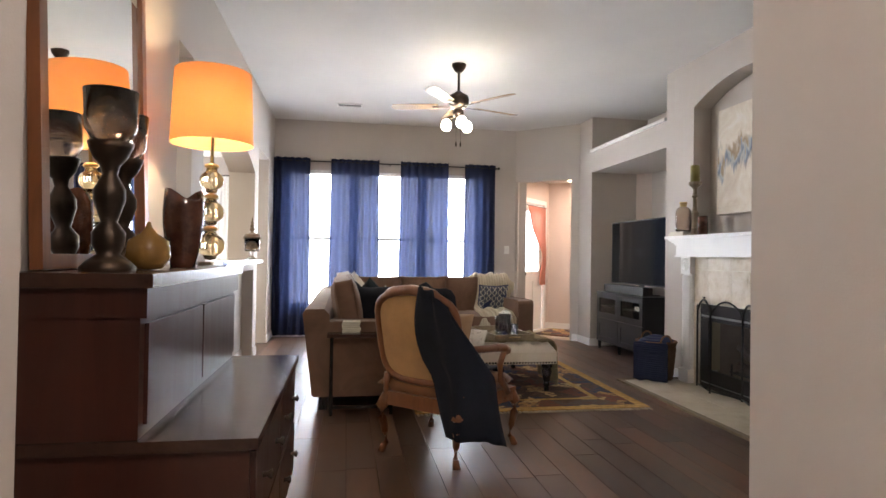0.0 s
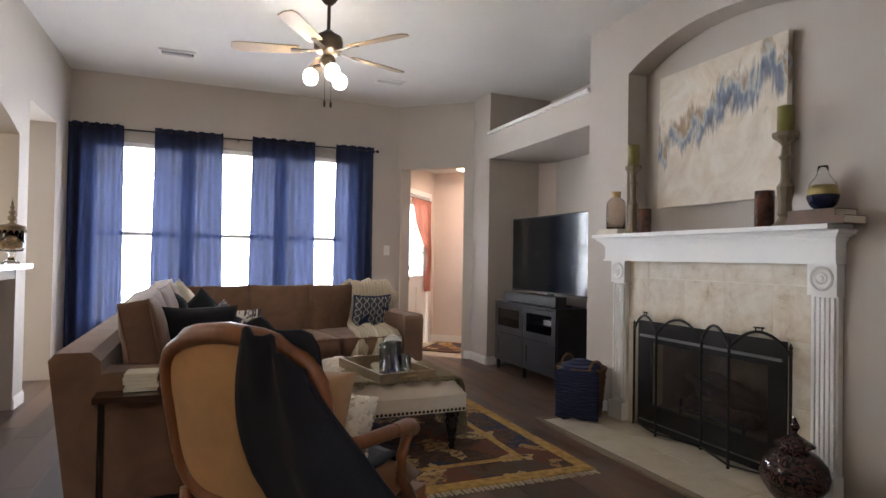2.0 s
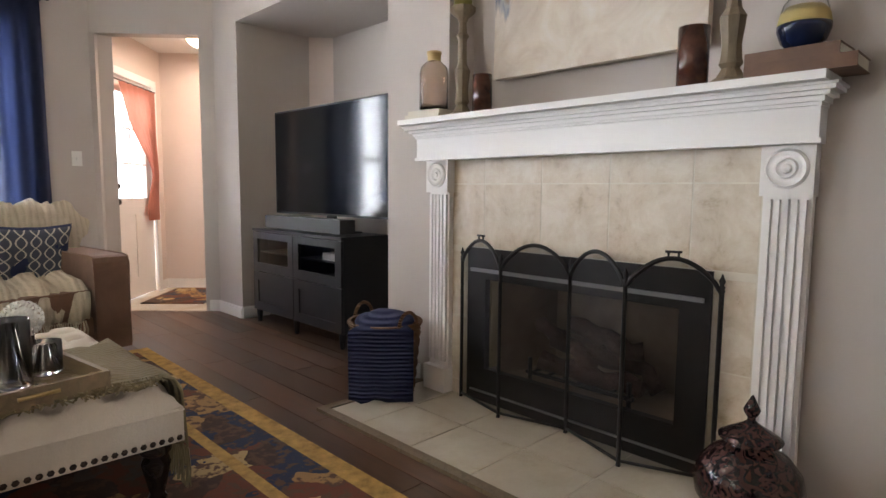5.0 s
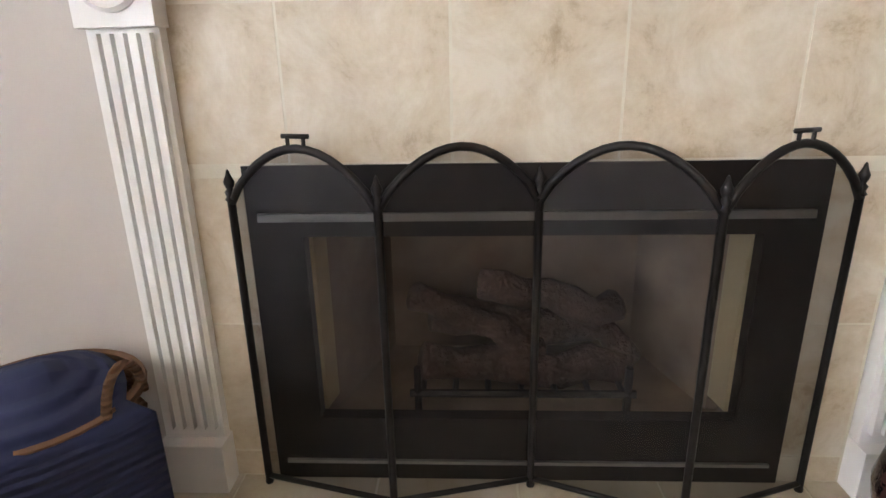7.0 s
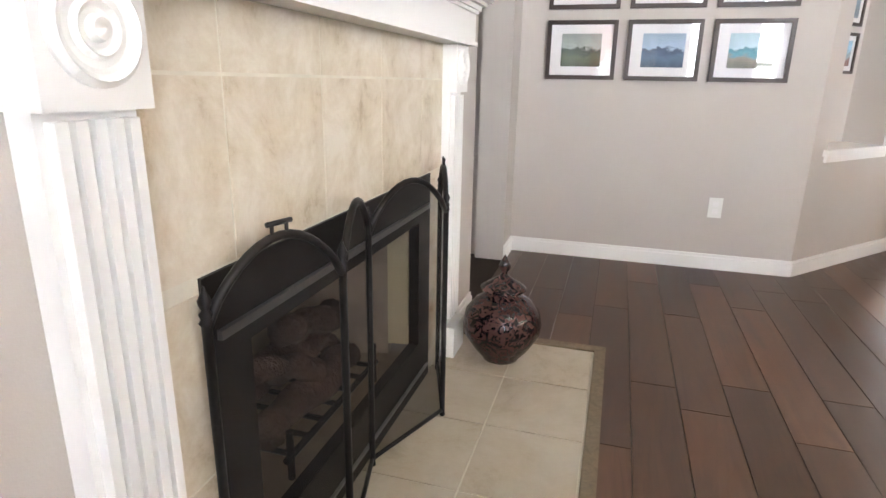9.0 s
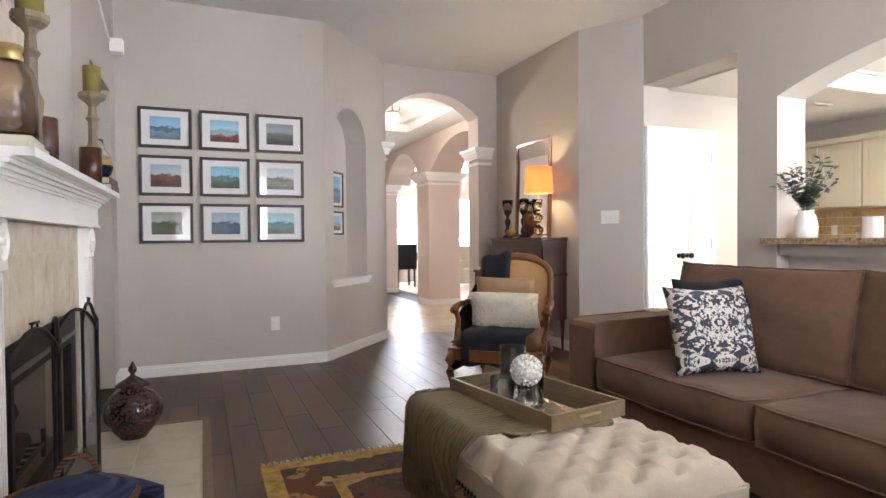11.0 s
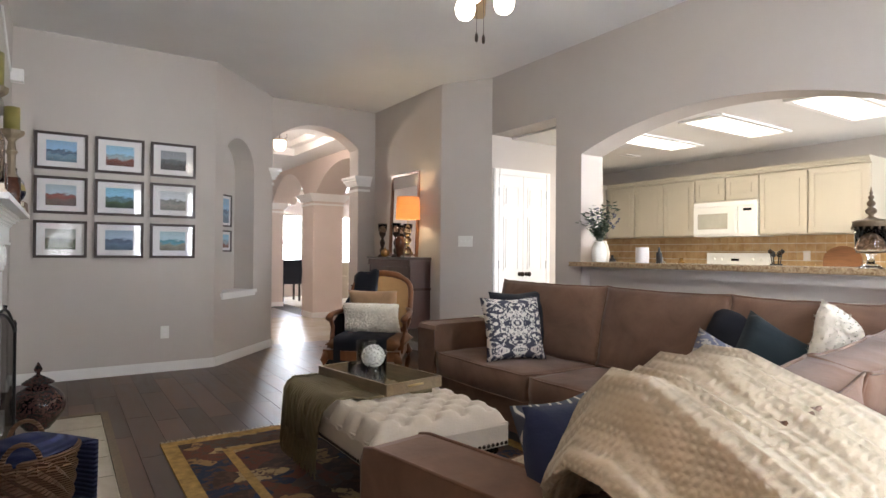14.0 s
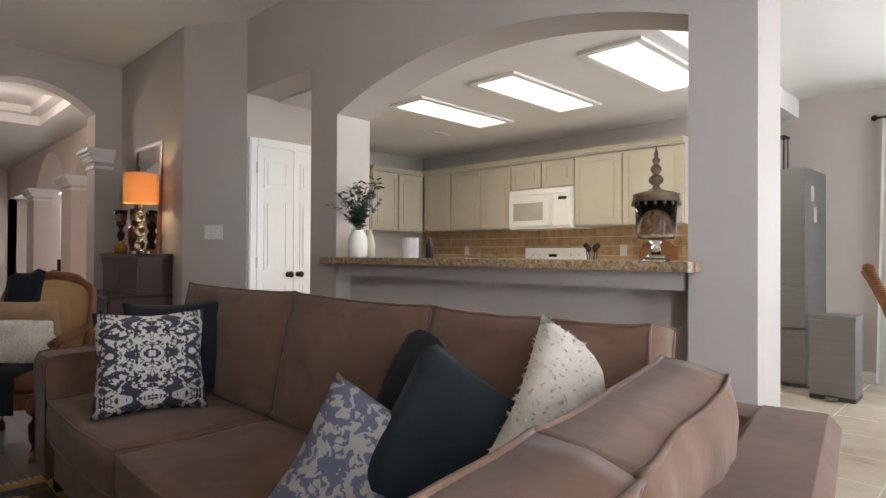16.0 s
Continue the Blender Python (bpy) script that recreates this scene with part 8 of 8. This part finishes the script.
bm = bm_new()
lathe(bm, [(0, -0.075), (0.05, -0.07), (0.09, -0.045), (0.105, -0.015), (0.105, -0.012), (0, -0.012)], 28)
part("dome", bm, DOME, hl, "glowing frosted dome", smooth=True)
bm = bm_new()
lathe(bm, [(0, -0.012), (0.115, -0.012), (0.118, -0.001), (0, -0.001)], 28)
part("ring", bm, TRIM, hl, smooth=True)
hn = thing("wall_shelf", Matrix.Translation((*hall(0.80, 1.215), 0.86)) @ pose(0, 0, 0, 0, 0, math.degrees(math.atan2(U.y, U.x))), "small white moulded sill on the hall wall", "shelf")
pbox("board", (-0.02, -0.05, 0, 0.5, 0, 0.025), TRIM, hn, bev=0.003)
pbox("apron", (0.0, -0.025, -0.05, 0.48, -0.002, 0), TRIM, hn)
framed(Matrix.Translation((*hall(0.95, 1.215), 1.45)) @ pose(0, 0, 0, 0, 0, math.degrees(math.atan2(U.y, U.x)) + 180), 0.25, 0.6, "narrow dark framed picture on the hall wall", 13)

# ---- foyer and parlor ----
lt = thing("foyer_lantern", (0.72, -0.30, 0), "bronze pendant lantern with a frosted glass bell in the tray ceiling", "pendant lamp")
bm = bm_new()
tube(bm, [(0, 0, 2.78), (0, 0, 3.02)], 0.006, 6)
lathe(bm, [(0, 2.99), (0.06, 3.0), (0.065, 3.02), (0, 3.02)], 18)
lathe(bm, [(0, 2.79), (0.05, 2.78), (0.095, 2.76), (0.10, 2.75), (0, 2.75)], 20)
part("frame", bm, BRONZE, lt, smooth=True)
bm = bm_new()
lathe(bm, [(0.085, 2.75), (0.09, 2.70), (0.08, 2.64), (0.05, 2.61), (0, 2.605)], 24)
part("glass_bell", bm, LANTERN, lt, "glowing frosted glass bell", smooth=True)
for k in range(3):
    a = k * 2.094
    bm = bm_new()
    tube(bm, [(0.095 * math.cos(a), 0.095 * math.sin(a), 2.76), (0.14 * math.cos(a), 0.14 * math.sin(a), 2.80), (0.125 * math.cos(a), 0.125 * math.sin(a), 2.83)], 0.005, 6)
    part("scroll", bm, BRONZE, lt, smooth=True)
dk = thing("writing_desk", (-1.75, -6.3, 0), "dark wood writing desk under the parlor window", "desk")
pbox("top", (-0.3, -0.4, 0.72, 0.9, 0.3, 0.76), LEG_WOOD, dk, bev=0.004)
for x in (-0.27, 0.81):
    for y in (-0.37, 0.22):
        pbox("leg", (x, y, 0, x + 0.05, y + 0.05, 0.72), LEG_WOOD, dk)
pbox("drawer", (-0.2, 0.24, 0.58, 0.2, 0.29, 0.71), LEG_WOOD, dk)
dc = thing("desk_chair", (-1.25, -5.75, 0), "black upholstered chair at the desk", "chair")
pbox("seat", (-0.24, -0.24, 0.40, 0.24, 0.24, 0.50), DARK_CLOTH, dc, bev=0.03)
pbox("backrest", (-0.24, 0.18, 0.50, 0.24, 0.25, 0.98), DARK_CLOTH, dc, bev=0.03)
for x in (-0.22, 0.18):
    for y in (-0.22, 0.18):
        pbox("leg", (x, y, 0, x + 0.04, y + 0.04, 0.40), LEG_WOOD, dc)
lc = thing("lounge_chair", (-2.6, -5.2, 0), "light upholstered armchair with a cushion in the parlor", "armchair")
pbox("base", (-0.38, -0.38, 0.08, 0.38, 0.38, 0.40), LINEN, lc, bev=0.04)
pbox("backrest", (-0.38, -0.40, 0.40, 0.38, -0.22, 0.92), LINEN, lc, bev=0.05)
for x in (-0.38, 0.24):
    pbox("arm", (x, -0.22, 0.40, x + 0.14, 0.38, 0.60), LINEN, lc, bev=0.04)

# floor planks, the nearest as single boards
plank_meshes = {}
planks = []
rnd = random.Random(3)
PW = 0.165
x = -0.875
col = 0
while x < 3.66:
    y = 0.62 - rnd.random() * 1.2
    while y < 8.25:
        L = rnd.choice((0.9, 1.2, 1.2, 1.2))
        y0, y1 = max(y, 0.605), min(y + L, 8.265)
        if y1 - y0 > 0.05:
            w = min(PW, 3.665 - x)
            key = (round(w, 3), round(y1 - y0, 2))
            skip = x > 3.07 and 3.09 < y0 and y1 < 5.07
            if not skip:
                if key not in plank_meshes:
                    bm = bm_new()
                    box(bm, 0.0013, 0.0013, -0.012, w - 0.0013, key[1] - 0.0013, 0.0)
                    me = bpy.data.meshes.new("plank")
                    bm.to_mesh(me)
                    bm.free()
                    me.materials.append(PLANK)
                    plank_meshes[key] = me
                pk = new("plank", plank_meshes[key])
                pk.location = (x, y0, 0)
                tagged(pk, kind="structure")
                planks.append(pk)
        y += L
    x += PW
    col += 1
floor = thing("floor", (0, 0, 0), "dark brown hand-scraped wood plank floor with staggered joints", "floor")
floor["kind"] = "structure"
for pk in planks:
    pk.parent = floor
# boards of niche, hall threshold and foyer in joined sheets
bm = bm_new()
for k in range(5):
    box(bm, 3.668 + k * 0.165, 5.345, -0.012, 3.668 + k * 0.165 + 0.162, 7.185, -0.0002)
for k in range(14):
    box(bm, -0.4 + k * 0.165, -8.0, -0.012, -0.4 + k * 0.165 + 0.162, -2.3, -0.0002)
part("plank_run", bm, PLANK, floor, kind="stuff")
bm = bm_new()
for i in range(7):
    for j in range(7):
        box(bm, -0.87 + i * 0.44, -2.29 + j * 0.413, -0.012, -0.434 + i * 0.44, -1.883 + j * 0.413, 0.0)
part("tile_run", bm, FLOOR_TILE, floor, "cream tile inlay of the foyer", kind="stuff")
